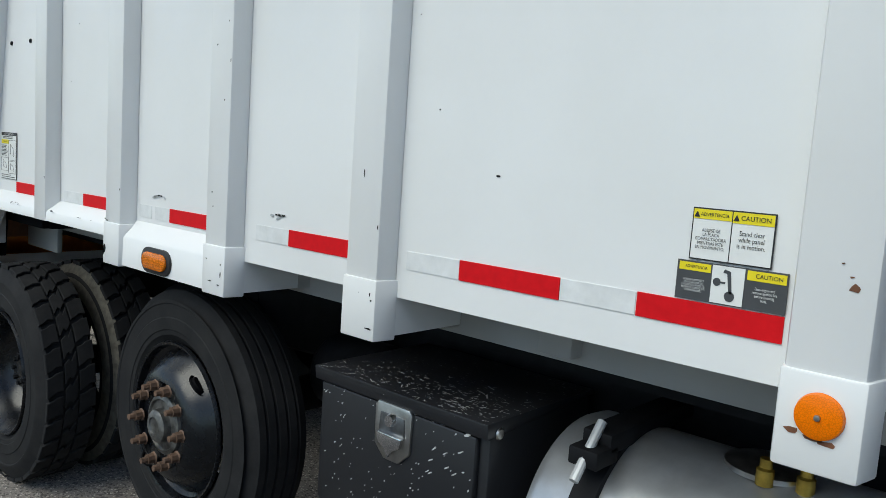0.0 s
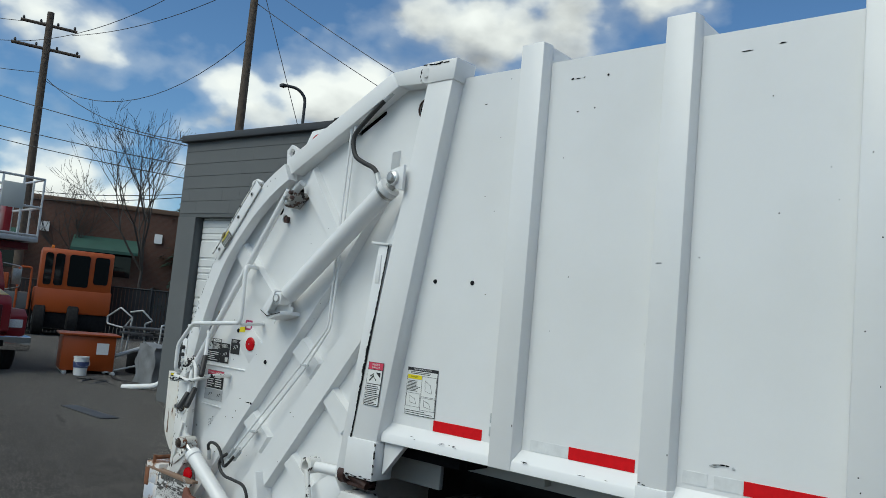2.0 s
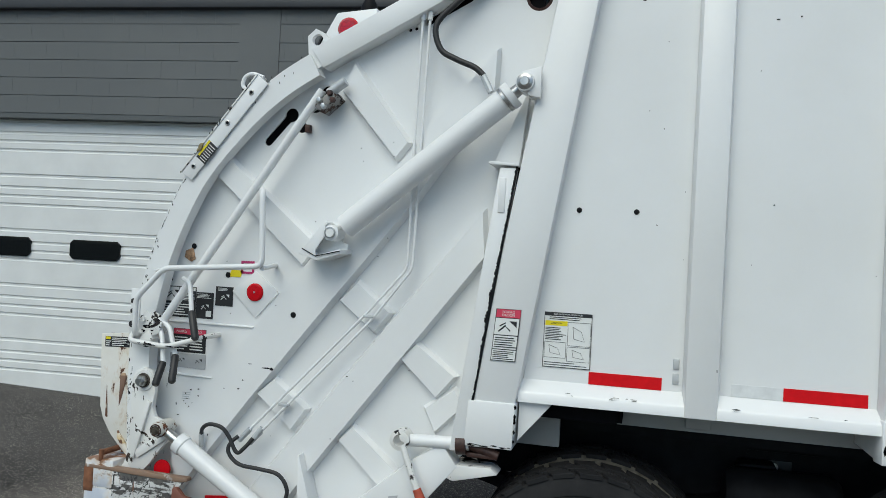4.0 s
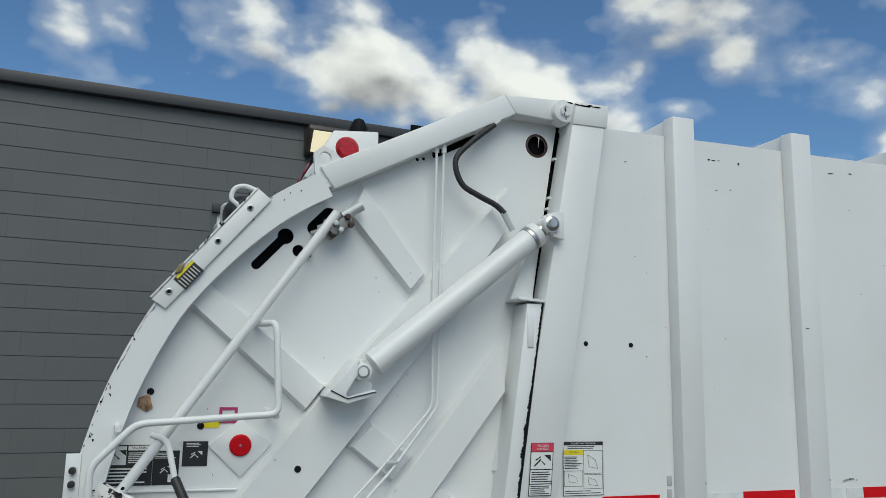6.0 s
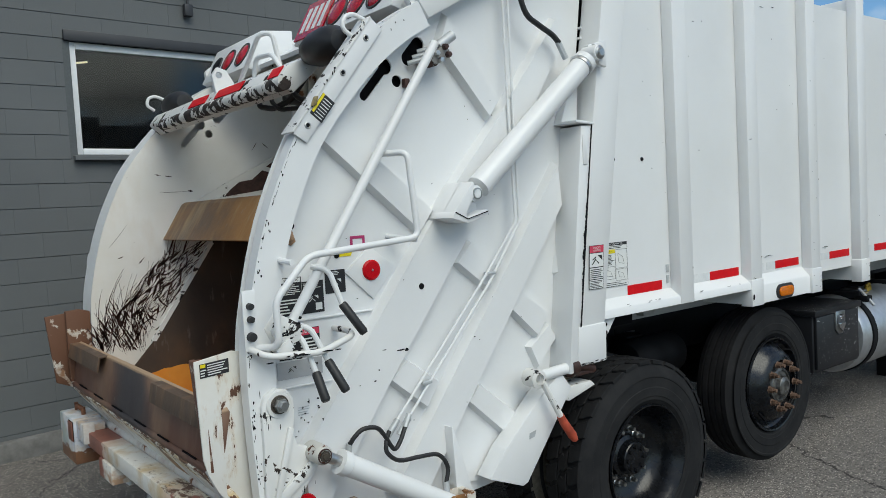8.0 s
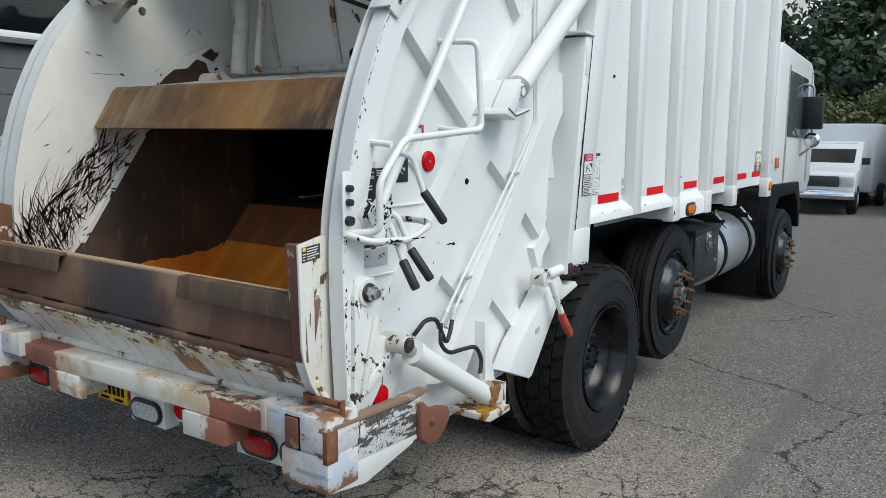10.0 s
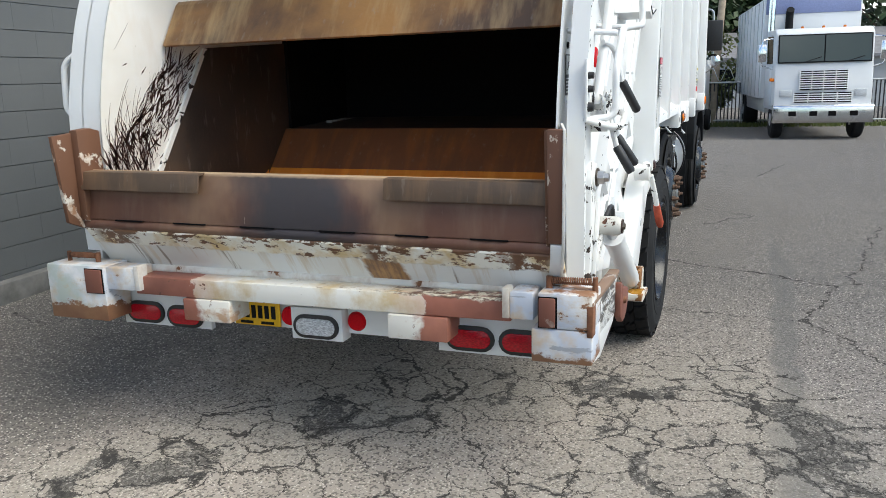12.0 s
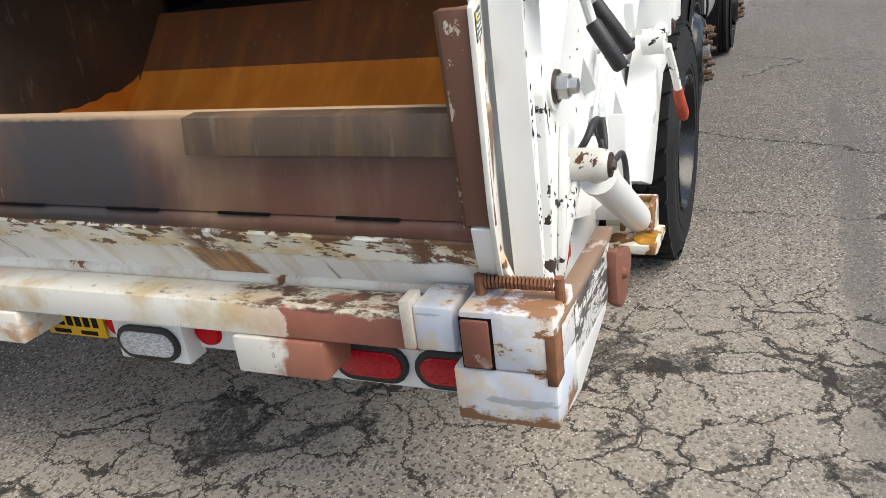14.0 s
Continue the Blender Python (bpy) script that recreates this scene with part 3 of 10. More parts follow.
def build_ground():
    xs = [-900, -300, -120, -60, -30, -15, -13, -9, -6.5, -4, -2, 0, 1, 2, 4, 6, 8, 10, 12, 14, 16, 18, 20, 24, 32, 60, 120, 300, 900]
    ys = [-900, -300, -100, -40, -20, -10, -6, -3, -1, 0, 1, 2, 3.2, 3.9, 6, 10, 20, 40, 100, 300, 900]
    bm = B()
    grid = [[bm.verts.new((x, y, ground_height(x, y))) for y in ys] for x in xs]
    for i in range(len(xs) - 1):
        for j in range(len(ys) - 1):
            bm.faces.new((grid[i][j], grid[i + 1][j], grid[i + 1][j + 1], grid[i][j + 1]))
    return part("ground", bm, M_ASPHALT)


tagged(build_ground(), "worn grey asphalt yard with alligator cracks", "ground", kind="structure")

# ---- grey block building along the yard ----
WALL_Y, ROOF_Z = 3.96, 4.47
building = thing("wall_workshop", "dark grey painted concrete block workshop wall", "wall", kind="structure")
DOOR_X0, DOOR_X1, DOOR_Z = -8.60, -4.08, 3.175
WIN = (-1.40, 0.69, 2.46, 3.42)
BUILD_X0, BUILD_X1 = -9.04, 6.6
W, H = 0.406, 0.2029
# the wall runs slightly askew to the lorry: everything on it is turned round its far corner
ASKEW = Matrix.Translation((BUILD_X0, WALL_Y, 0)) @ Matrix.Rotation(math.atan(0.085), 4, "Z") @ Matrix.Translation((-BUILD_X0, -WALL_Y, 0))

bm = B()
box(bm, BUILD_X0, DOOR_X0, WALL_Y + 0.02, WALL_Y + 0.4, -0.3, 4.40)
box(bm, DOOR_X0, DOOR_X1, WALL_Y + 0.02, WALL_Y + 0.4, DOOR_Z, 4.40)
box(bm, DOOR_X1, WIN[0], WALL_Y + 0.02, WALL_Y + 0.3, -0.3, 4.40)
box(bm, WIN[0], WIN[1], WALL_Y + 0.02, WALL_Y + 0.3, -0.3, WIN[2])
box(bm, WIN[0], WIN[1], WALL_Y + 0.02, WALL_Y + 0.3, WIN[3], 4.40)
box(bm, WIN[1], BUILD_X1, WALL_Y + 0.02, WALL_Y + 0.3, -0.3, 4.40)
box(bm, BUILD_X0, BUILD_X0 + 0.3, WALL_Y + 0.4, WALL_Y + 9.0, -0.3, 4.40)
box(bm, BUILD_X1 - 0.3, BUILD_X1, WALL_Y + 0.3, WALL_Y + 9.0, -0.3, 4.40)
box(bm, BUILD_X0, BUILD_X1, WALL_Y + 9.0, WALL_Y + 9.3, -0.3, 4.40)
part("backing_wall", bm, M_MORTAR, building)
bm = B()
box(bm, BUILD_X0, BUILD_X1, WALL_Y + 0.3, WALL_Y + 9.2, 4.32, 4.405)
part("roof", bm, M_COPING, building)
bm = B()
box(bm, BUILD_X0 - 0.06, BUILD_X1 + 0.06, WALL_Y - 0.07, WALL_Y + 0.32, 4.402, ROOF_Z + 0.04, 0.01)
box(bm, BUILD_X0 - 0.06, BUILD_X0 + 0.3, WALL_Y + 0.32, WALL_Y + 9.3, 4.402, ROOF_Z + 0.04, 0.01)
part("coping", bm, M_COPING, building, "dark metal roof edge")
bm = B()
prism(bm, [(-4.0, -0.1), (BUILD_X1, -0.1), (BUILD_X1, 0.17), (-4.0, 0.15)], "y", WALL_Y - 0.10, WALL_Y + 0.012, 0.015)
part("footing", bm, plain("dirty_concrete_footing", (0.17, 0.165, 0.155), 0.85, vary=0.3, scale=9, bump=0.4), building, "crumbling concrete strip at the wall's foot")

# smooth plastered piers beside the door
for a, b in ((BUILD_X0, DOOR_X0), (DOOR_X1, DOOR_X1 + 0.46)):
    bm = B()
    box(bm, a, b, WALL_Y + 0.006, WALL_Y + 0.03, -0.1, DOOR_Z if a < -5 else 4.40)
    part("pier", bm, M_BLOCK, building, "smooth painted pier beside the door")
# garage door, set back in its opening
bm = B()
box(bm, DOOR_X0 + 0.02, DOOR_X1 - 0.02, WALL_Y + 0.16, WALL_Y + 0.19, 0.0, DOOR_Z)
door = tagged(part("door_1", bm, M_GARAGE), "closed white ribbed sectional garage door", "garage door", kind="structure")
rows = 5
sh = (DOOR_Z - 0.02) / rows
for r in range(rows):
    for k, (z0, z1) in enumerate(((0.015, 0.29), (0.305, 0.39), (0.405, 0.49), (0.505, 0.625))):
        bm = B()
        prism(bm, [(WALL_Y + 0.16, z0), (WALL_Y + 0.145, z0 + 0.012), (WALL_Y + 0.145, z1 - 0.012), (WALL_Y + 0.16, z1)], "x", DOOR_X0 + 0.03, DOOR_X1 - 0.03)
        slat = part("slat", bm, M_GARAGE, door)
        slat.location.z = r * sh
for k in range(4):
    x = -8.285 + k * 1.122
    bm = B()
    prism(bm, [(x + u, 1.60 + v) for u, v in ((0.04, 0), (0.58, 0), (0.62, 0.04), (0.62, 0.18), (0.58, 0.22), (0.04, 0.22), (0, 0.18), (0, 0.04))], "y", WALL_Y + 0.125, WALL_Y + 0.152)
    part("pane", bm, M_GLASS, door, "dark tinted door light")

# window
window = thing("window_1", "white framed window with dark glass and lit strip lights inside", "window", kind="structure")
x0, x1, z0, z1 = WIN
for name, a in (("window_frame", (x0, x0 + 0.055, z0, z1)), ("window_frame", (x1 - 0.055, x1, z0, z1)), ("window_frame", (x0 + 0.055, x1 - 0.055, z1 - 0.06, z1)), ("window_frame", (x0 + 0.055, x1 - 0.055, z0, z0 + 0.055))):
    bm = B()
    box(bm, a[0], a[1], WALL_Y + 0.045, WALL_Y + 0.11, a[2], a[3], 0.006)
    part(name, bm, M_FRAME, window)
bm = B()
box(bm, x0 + 0.05, x1 - 0.05, WALL_Y + 0.075, WALL_Y + 0.081, z0 + 0.05, z1 - 0.05)
part("pane", bm, M_CLEAR, window)
for a, b in (((-1.02, 6.2, 3.42), (-0.908, 5.5, 3.42)), ((-0.347, 7.48, 3.9), (-0.16, 7.28, 3.9))):
    bm = B()
    tube(bm, [a, b], 0.013, 8)
    part("strip_light", bm, M_STRIP, window, "lit strip light inside the workshop")
bm = B()
prism(bm, [(WALL_Y - 0.05, z0 - 0.05), (WALL_Y + 0.08, z0 - 0.05), (WALL_Y + 0.08, z0 + 0.004), (WALL_Y - 0.05, z0 - 0.02)], "x", x0 - 0.04, x1 + 0.04)
part("window_sill", bm, M_BLOCK, window)
bm = B()
box(bm, x0 - 0.05, x1 + 0.05, WALL_Y - 0.012, WALL_Y + 0.2, z1, z1 + 0.09, 0.006)
part("lintel", bm, M_COPING, window, "dark steel lintel")

# flood lamp over the window
M_FLOOD = bpy.data.materials.new("lit_flood_lamp_glass")
M_FLOOD.use_nodes = True
fb = M_FLOOD.node_tree.nodes["Principled BSDF"]
fb.inputs["Base Color"].default_value, fb.inputs["Emission Color"].default_value = (0.8, 0.72, 0.55, 1), (1.0, 0.86, 0.6, 1)
fb.inputs["Emission Strength"].default_value = 0.75
flood = thing("flood_lamp", "bronze wall pack lamp, lit, with a conduit box below", "wall lamp")
bm = B()
prism(bm, [(WALL_Y, 4.08), (WALL_Y - 0.10, 4.09), (WALL_Y - 0.24, 4.31), (WALL_Y - 0.22, 4.36), (WALL_Y, 4.37)], "x", -0.60, -0.13, 0.01)
part("housing", bm, plain("bronze_housing", (0.045, 0.038, 0.033), 0.5), flood)
bm = B()
prism(bm, [(WALL_Y - 0.125, 4.108), (WALL_Y - 0.243, 4.295), (WALL_Y - 0.249, 4.29), (WALL_Y - 0.131, 4.103)], "x", -0.56, -0.17)
part("lens", bm, M_FLOOD, flood)
bm = B()
tube(bm, [(-0.34, WALL_Y - 0.03, 4.10), (-0.34, WALL_Y - 0.03, 3.84)], 0.013, 8)
part("conduit", bm, M_COPING, flood)
bm = B()
box(bm, -0.38, -0.30, WALL_Y - 0.06, WALL_Y, 3.74, 3.85, 0.008)
part("switch_box", bm, M_COPING, flood)

# roof things
stack = thing("flue_pipe", "shiny metal flue pipe with a round cap on the roof", "flue pipe")
bm = B()
tube(bm, [(1.69, 4.96, 4.36), (1.69, 4.96, 4.98)], 0.075, 16)
part("pipe", bm, M_CHROME, stack)
bm = B()
lathe(bm, [(0.085, 0.0), (0.13, 0.02), (0.13, 0.22), (0.14, 0.225), (0.14, 0.25), (0.02, 0.27)], (1.69, 4.96, 4.92), "z", 20)
part("cap", bm, M_CHROME, stack)

for ob in (building, door, window, flood, stack):
    ob.matrix_world = ASKEW @ ob.matrix_world

# ---- refuse lorry: body ----
truck = thing("garbage_truck", "white rear-loading refuse truck with ribbed body and rusty hopper", "garbage truck")
CY = 1.135


def far(y):
    return 2 * CY - y


RIBS = [0.429, 1.104, 1.797, 2.472]
RIB_W, RIB_Y, RIB_S = 0.115, -0.061, 0.011
bm = B()
body_side = [(-0.2, 1.29), (3.72, 1.29), (3.72, 3.03), (-0.02, 3.03)]
prism(bm, body_side, "y", 0.0, 0.02)
prism(bm, body_side, "y", far(0.0), far(0.02))
prism(bm, [(0.02, 3.0), (far(0.02), 3.0), (far(0.0), 3.03), (far(0.3), 3.065), (0.3, 3.065), (0.0, 3.03)], "x", -0.02, 3.72)
box(bm, 3.69, 3.72, 0.02, far(0.02), 1.3, 3.0)
body = part("body", bm, M_WHITE, truck)

# sill under each bay
BAYS = [(-0.2, RIBS[0]), (RIBS[0] + RIB_W, RIBS[1]), (RIBS[1] + RIB_W, RIBS[2]), (RIBS[2] + RIB_W, RIBS[3]), (RIBS[3] + RIB_W, 3.575)]
for k, (a, b) in enumerate(BAYS):
    bm = B()
    if k < 2:
        shape = [(0.001, 1.366), (-0.050, 1.324), (-0.056, 1.316), (-0.058, 1.280), (-0.050, 1.280), (-0.044, 1.310), (0.02, 1.350), (0.02, 1.366)]
    elif k == 2:
        shape = [(0.001, 1.350), (-0.044, 1.296), (-0.050, 1.286), (-0.052, 1.184), (-0.044, 1.184), (-0.040, 1.28), (0.02, 1.335), (0.02, 1.350)]
    else:
        bm.free()
        continue
    prism(bm, shape, "x", a - 0.004, b + 0.004)
    part("sill", bm, M_WHITE, body)


def rib(x, z0, band):
    w, s = RIB_W, RIB_S
    bm = B()
    prism(bm, [(x - s, 0.0), (x, RIB_Y), (x + w, RIB_Y), (x + w + s, 0.0)], "z", z0, 3.11, 0.005)
    part("rib", bm, M_WHITE, body)
    if band:
        bm = B()
        prism(bm, [(x - s - 0.006, 0.002), (x - 0.005, RIB_Y - 0.005), (x + w + 0.005, RIB_Y - 0.005), (x + w + s + 0.006, 0.002)], "z", z0 - 0.004, 1.335, 0.005)
        part("rib_foot", bm, M_WHITE, body)
        # the foot's return, going in under the floor
        bm = B()
        prism(bm, [(x + w + s - 0.004, 0.0), (x + w + s + 0.004, 0.0), (x + w + s + 0.004, 0.26), (x + w + s - 0.004, 0.26)], "z", 1.19, 1.30)
        part("gusset", bm, M_WHITE, body)
        bm = B()
        prism(bm, [(x - s - 0.004, 0.0), (x - s + 0.004, 0.0), (x - s + 0.004, 0.26), (x - s - 0.004, 0.26)], "z", 1.19, 1.30)
        part("gusset", bm, M_WHITE, body)
    bm = B()
    prism(bm, [(0.0, 3.02), (far(0.0), 3.02), (far(-0.05), 3.112), (-0.05, 3.112)], "x", x + 0.002, x + w - 0.002, 0.008)
    part("roof_hoop", bm, M_WHITE, body)
    bm = B()
    prism(bm, [(x - s, 0.0), (x, -RIB_Y), (x + w, -RIB_Y), (x + w + s, 0.0)], "z", z0, 3.11)
    ob = part("rib", bm, M_WHITE, body)
    ob.location.y = 2 * CY


rib(RIBS[0], 1.278, False)
for x in RIBS[1:]:
    rib(x, 1.182, True)

# front post with its round amber reflector
bm = B()
prism(bm, [(3.562, 0.0), (3.575, -0.066), (3.70, -0.066), (3.713, 0.0)], "z", 1.185, 3.115, 0.008)
prism(bm, [(3.556, 0.0), (3.571, -0.071), (3.705, -0.071), (3.719, 0.0)], "z", 1.178, 1.345, 0.006)
part("front_post", bm, M_WHITE_SPOT, body)
bm = B()
lathe(bm, [(0.0, -0.012), (0.03, -0.0125), (0.037, -0.009), (0.039, 0.0)], (3.640, -0.072, 1.276), "y", 32)
part("reflector", bm, M_REFLECT_AMBER, body, "round amber reflector")
bm = B()
lathe(bm, [(0.0, -0.017), (0.005, -0.016), (0.006, -0.01)], (3.640, -0.072, 1.276), "y", 12)
part("rivet", bm, M_STEEL, body)

# slanting rear post
bm = B()
prism(bm, [(-0.398, 1.265), (-0.21, 1.265), (0.062, 3.02), (-0.098, 3.02)], "y", -0.082, 0.05, 0.008)
part("rear_post", bm, M_WHITE_SPOT, body)
bm = B()
prism(bm, [(-0.408, 1.09), (-0.212, 1.09), (-0.205, 1.275), (-0.397, 1.275)], "y", -0.088, 0.05, 0.007)
part("post_foot", bm, M_WHITE_SPOT, body)
bm = B()
prism(bm, [(-0.102, 3.0), (0.068, 3.0), (0.080, 3.104), (-0.086, 3.104)], "y", -0.088, 0.06, 0.006)
part("post_cap", bm, M_WHITE_SPOT, body)
bm = B()
prism(bm, [(-0.2, 1.30), (-0.05, 1.30), (-0.2, 1.12)], "y", -0.03, 0.0)
part("gusset", bm, M_WHITE, body)
bm = B()
prism(bm, [(-0.385, 1.09), (-0.20, 1.09), (0.062, 3.02), (-0.098, 3.02)], "y", far(-0.06), far(0.1))
part("rear_post", bm, M_WHITE, body)

# reflective tape
TAPES = [(0.065, 0.343), (0.779, 1.064), (1.468, 1.745), (2.148, 2.425), (2.806, 3.086), (3.267, 3.547)]
for a, b in TAPES:
    bm = B()
    box(bm, a, b, -0.003, 0.001, 1.3655, 1.4135)
    part("tape", bm, M_TAPE_RED, body, "red reflective tape strip")
for a, b in ((0.595, 0.777), (1.25, 1.34), (1.365, 1.466), (1.984, 2.146), (2.631, 2.804), (3.088, 3.264)):
    bm = B()
    box(bm, a, b, -0.002, 0.001, 1.3665, 1.4125)
    part("tape", bm, M_TAPE_WHITE, body, "faded white reflective tape strip")

# amber marker lamp in the deep bay
bm = B()
prism(bm, slot((1.425, 1.232), (1.535, 1.232), 0.045), "y", -0.060, -0.048, 0.004)
part("marker_lamp", bm, M_BLACK_SATIN, body, "oblong amber marker lamp in a black grommet")
bm = B()
prism(bm, slot((1.43, 1.232), (1.53, 1.232), 0.030), "y", -0.070, -0.057, 0.006)
part("lens", bm, M_LENS_AMBER, body)
for x in (-0.004, 0.218):
    bm = B()
    lathe(bm, [(0.0, -0.008), (0.008, -0.006), (0.011, 0.0)], (x, 0, 2.051), "y", 12)
    part("bolt", bm, M_BLACK, body)
for z in (1.414, 1.471):
    bm = B()
    box(bm, 0.382, 0.405, -0.006, 0.0, z - 0.021, z + 0.021, 0.003)
    part("patch", bm, M_GALV, body, "small grey patch")

# the body stands with a slight rake, higher at the front
for ob in body.children_recursive + [body]:
    for v in ob.data.vertices:
        v.co.z += 0.0025 * (v.co.x - 1.6)

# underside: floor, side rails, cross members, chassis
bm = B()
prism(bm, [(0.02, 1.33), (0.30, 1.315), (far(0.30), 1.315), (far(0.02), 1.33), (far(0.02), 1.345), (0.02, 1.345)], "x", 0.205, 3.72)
part("floor_plate", bm, M_UNDER, truck, "dirty white underside of the body floor, shade greyed into its paint")
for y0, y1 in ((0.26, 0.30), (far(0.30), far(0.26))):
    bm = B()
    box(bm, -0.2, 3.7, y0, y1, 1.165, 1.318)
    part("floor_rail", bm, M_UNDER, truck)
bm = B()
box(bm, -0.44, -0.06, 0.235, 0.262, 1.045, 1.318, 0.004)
part("wheel_panel", bm, M_UNDER, truck, "pale panel above the rear wheels, shade greyed into its paint")
for x in (0.45, 1.15, 1.83, 2.5, 2.90, 3.6):
    bm = B()
    box(bm, x, x + 0.1, 0.21, far(0.21), 1.185, 1.316, 0.006)
    part("cross_member", bm, M_UNDER, truck)
# wide black deck, added so that the underside stays dark
bm = B()
box(bm, -0.5, 6.6, 0.40, far(0.40), 1.10, 1.167)
part("subframe", bm, M_BLACK, truck, "black subframe deck, added to keep the underside dark")
for y in (0.68, far(0.76)):
    bm = B()
    box(bm, -0.5, 6.6, y, y + 0.08, 0.80, 1.12)
    part("chassis_rail", bm, M_BLACK, truck)
for x in (-0.4, 0.75, 2.0, 3.2, 4.4, 5.6):
    bm = B()
    box(bm, x, x + 0.1, 0.76, far(0.76), 0.85, 1.1)
    part("chassis_tie", bm, M_BLACK, truck)
# unseen black drums, shaft and boxes between the rails, added to block light
for x0, x1, y, z, r in ((0.62, 1.12, 0.50, 0.86, 0.13), (1.75, 2.12, 0.52, 0.84, 0.14), (0.6, 1.2, 1.5, 0.84, 0.15), (1.7, 2.2, 1.5, 0.80, 0.16)):
    bm = B()
    lathe(bm, [(0.0, x0), (r * 0.8, x0 + 0.02), (r, x0 + 0.06), (r, x1 - 0.06), (r * 0.8, x1 - 0.02), (0.0, x1)], (0, y, z), "x", 24)
    part("air_tank", bm, M_BLACK, truck, "added black drum blocking light under the body")
bm = B()
tube(bm, [(-0.05, CY, 0.62), (3.2, CY, 0.78), (4.4, CY, 0.86)], 0.06, 14)
part("drive_shaft", bm, M_BLACK, truck)
bm = B()
box(bm, 3.4, 5.2, 0.85, far(0.85), 0.62, 1.05, 0.06)
part("gearbox", bm, M_BLACK, truck)
for x in (0.36, 1.78):
    bm = B()
    box(bm, x, x + 0.2, 0.76, far(0.76), 0.55, 0.86, 0.05)
    part("brake_chamber", bm, M_BLACK, truck)
# springs and equaliser between the axles, added to thicken the dark underneath
for y in (0.56, far(0.64)):
    bm = B()
    prism(bm, [(-0.55, 0.80), (0.1, 0.62), (0.75, 0.80), (0.75, 0.86), (0.1, 0.70), (-0.55, 0.86)], "y", y, y + 0.08)
    part("leaf_spring", bm, M_BLACK, truck)
    bm = B()
    box(bm, 0.70, 0.86, y - 0.02, y + 0.1, 0.72, 1.0, 0.02)
    part("spring_hanger", bm, M_BLACK, truck)


# ---- wheels ----
def tyre_mesh(r, w, drive):
    """A tyre lying round the y axis, outer side at y = 0, reaching to y = w."""
    bm = B()
    s = r
    prof = [(0.285, 0.03), (0.30, 0.018), (0.315, 0.010), (0.318, 0.006), (0.335, 0.004), (0.338, 0.001), (0.38, 0.0), (0.384, 0.003), (0.43, 0.004), (0.434, 0.001), (0.445, 0.002), (s - 0.055, 0.012), (s - 0.03, 0.022)]
    prof += [(s - 0.012, 0.032)]
    tread = s - 0.014 if drive else s - 0.012
    if drive:
        prof += [(tread, 0.04), (tread, w - 0.04)]
    else:
        y = 0.04
        while y < w - 0.07:
            prof += [(s, y), (s, y + 0.026), (tread - 0.004, y + 0.029), (tread - 0.004, y + 0.036), (s, y + 0.039)]
            y += 0.042
    prof += [(s - 0.012, w - 0.032), (s - 0.03, w - 0.022), (s - 0.055, w - 0.012), (0.43, w - 0.003), (0.38, w), (0.33, w - 0.006), (0.285, w - 0.03)]
    lathe(bm, prof, (0, 0, 0), "y", 72, caps=False)
    return mesh_of("tyre", bm, M_TYRE, 30)


TYRE_R = 0.517
TYRE_DRIVE, TYRE_RIB = tyre_mesh(TYRE_R, 0.25, True), tyre_mesh(0.48, 0.27, False)
LUGS = 30


def lug_mesh(ya, yb, notch, skew):
    """One tread block: a stepped outline, its top worn round."""
    bm = B()
    da = 2 * math.pi / LUGS * 0.80
    outline = [(0.0, ya), (da, ya), (da + skew * 0.4, (ya + yb) / 2 - 0.006), (da + skew * 0.4 + notch, (ya + yb) / 2 + 0.006), (da + skew, yb), (skew, yb), (skew * 0.6 + notch, (ya + yb) / 2 + 0.006), (skew * 0.6, (ya + yb) / 2 - 0.006)]
    rows = []
    for rr, k in ((TYRE_R - 0.018, 0.0), (TYRE_R - 0.002, 0.0), (TYRE_R, 0.07)):
        mid = (sum(p[0] for p in outline) / 8, sum(p[1] for p in outline) / 8)
        rows.append([bm.verts.new((rr * math.cos(a + (mid[0] - a) * k), y + (mid[1] - y) * k, rr * math.sin(a + (mid[0] - a) * k))) for a, y in outline])
    for a, b in zip(rows, rows[1:]):
        for k in range(8):
            bm.faces.new((a[k], a[(k + 1) % 8], b[(k + 1) % 8], b[k]))
    bm.faces.new(rows[-1])
    return mesh_of("lug", bm, M_TYRE, 30)


LUG_ROWS = [(lug_mesh(0.020, 0.090, 0.02, 0.05), 0.0), (lug_mesh(0.098, 0.152, -0.02, 0.10), 0.5), (lug_mesh(0.160, 0.230, 0.02, 0.05), 0.15)]


def add_lugs(w):
    for me, shift in LUG_ROWS:
        for k in range(LUGS):
            o = part("lug", me, None, w)
            o.rotation_euler = (0, -2 * math.pi * (k + shift) / LUGS, 0)


M_NUT = plain("brown_wheel_nut", (0.13, 0.078, 0.052), 0.7, 0.2, 0.5, 40, 0.3)


def nut(bm, x, y, z, long=0.05):
    lathe(bm, [(0.0, -long), (0.011, -long), (0.012, -0.028), (0.019, -0.028), (0.019, -0.004), (0.024, 0.0)], (x, y, z), "y", 8)


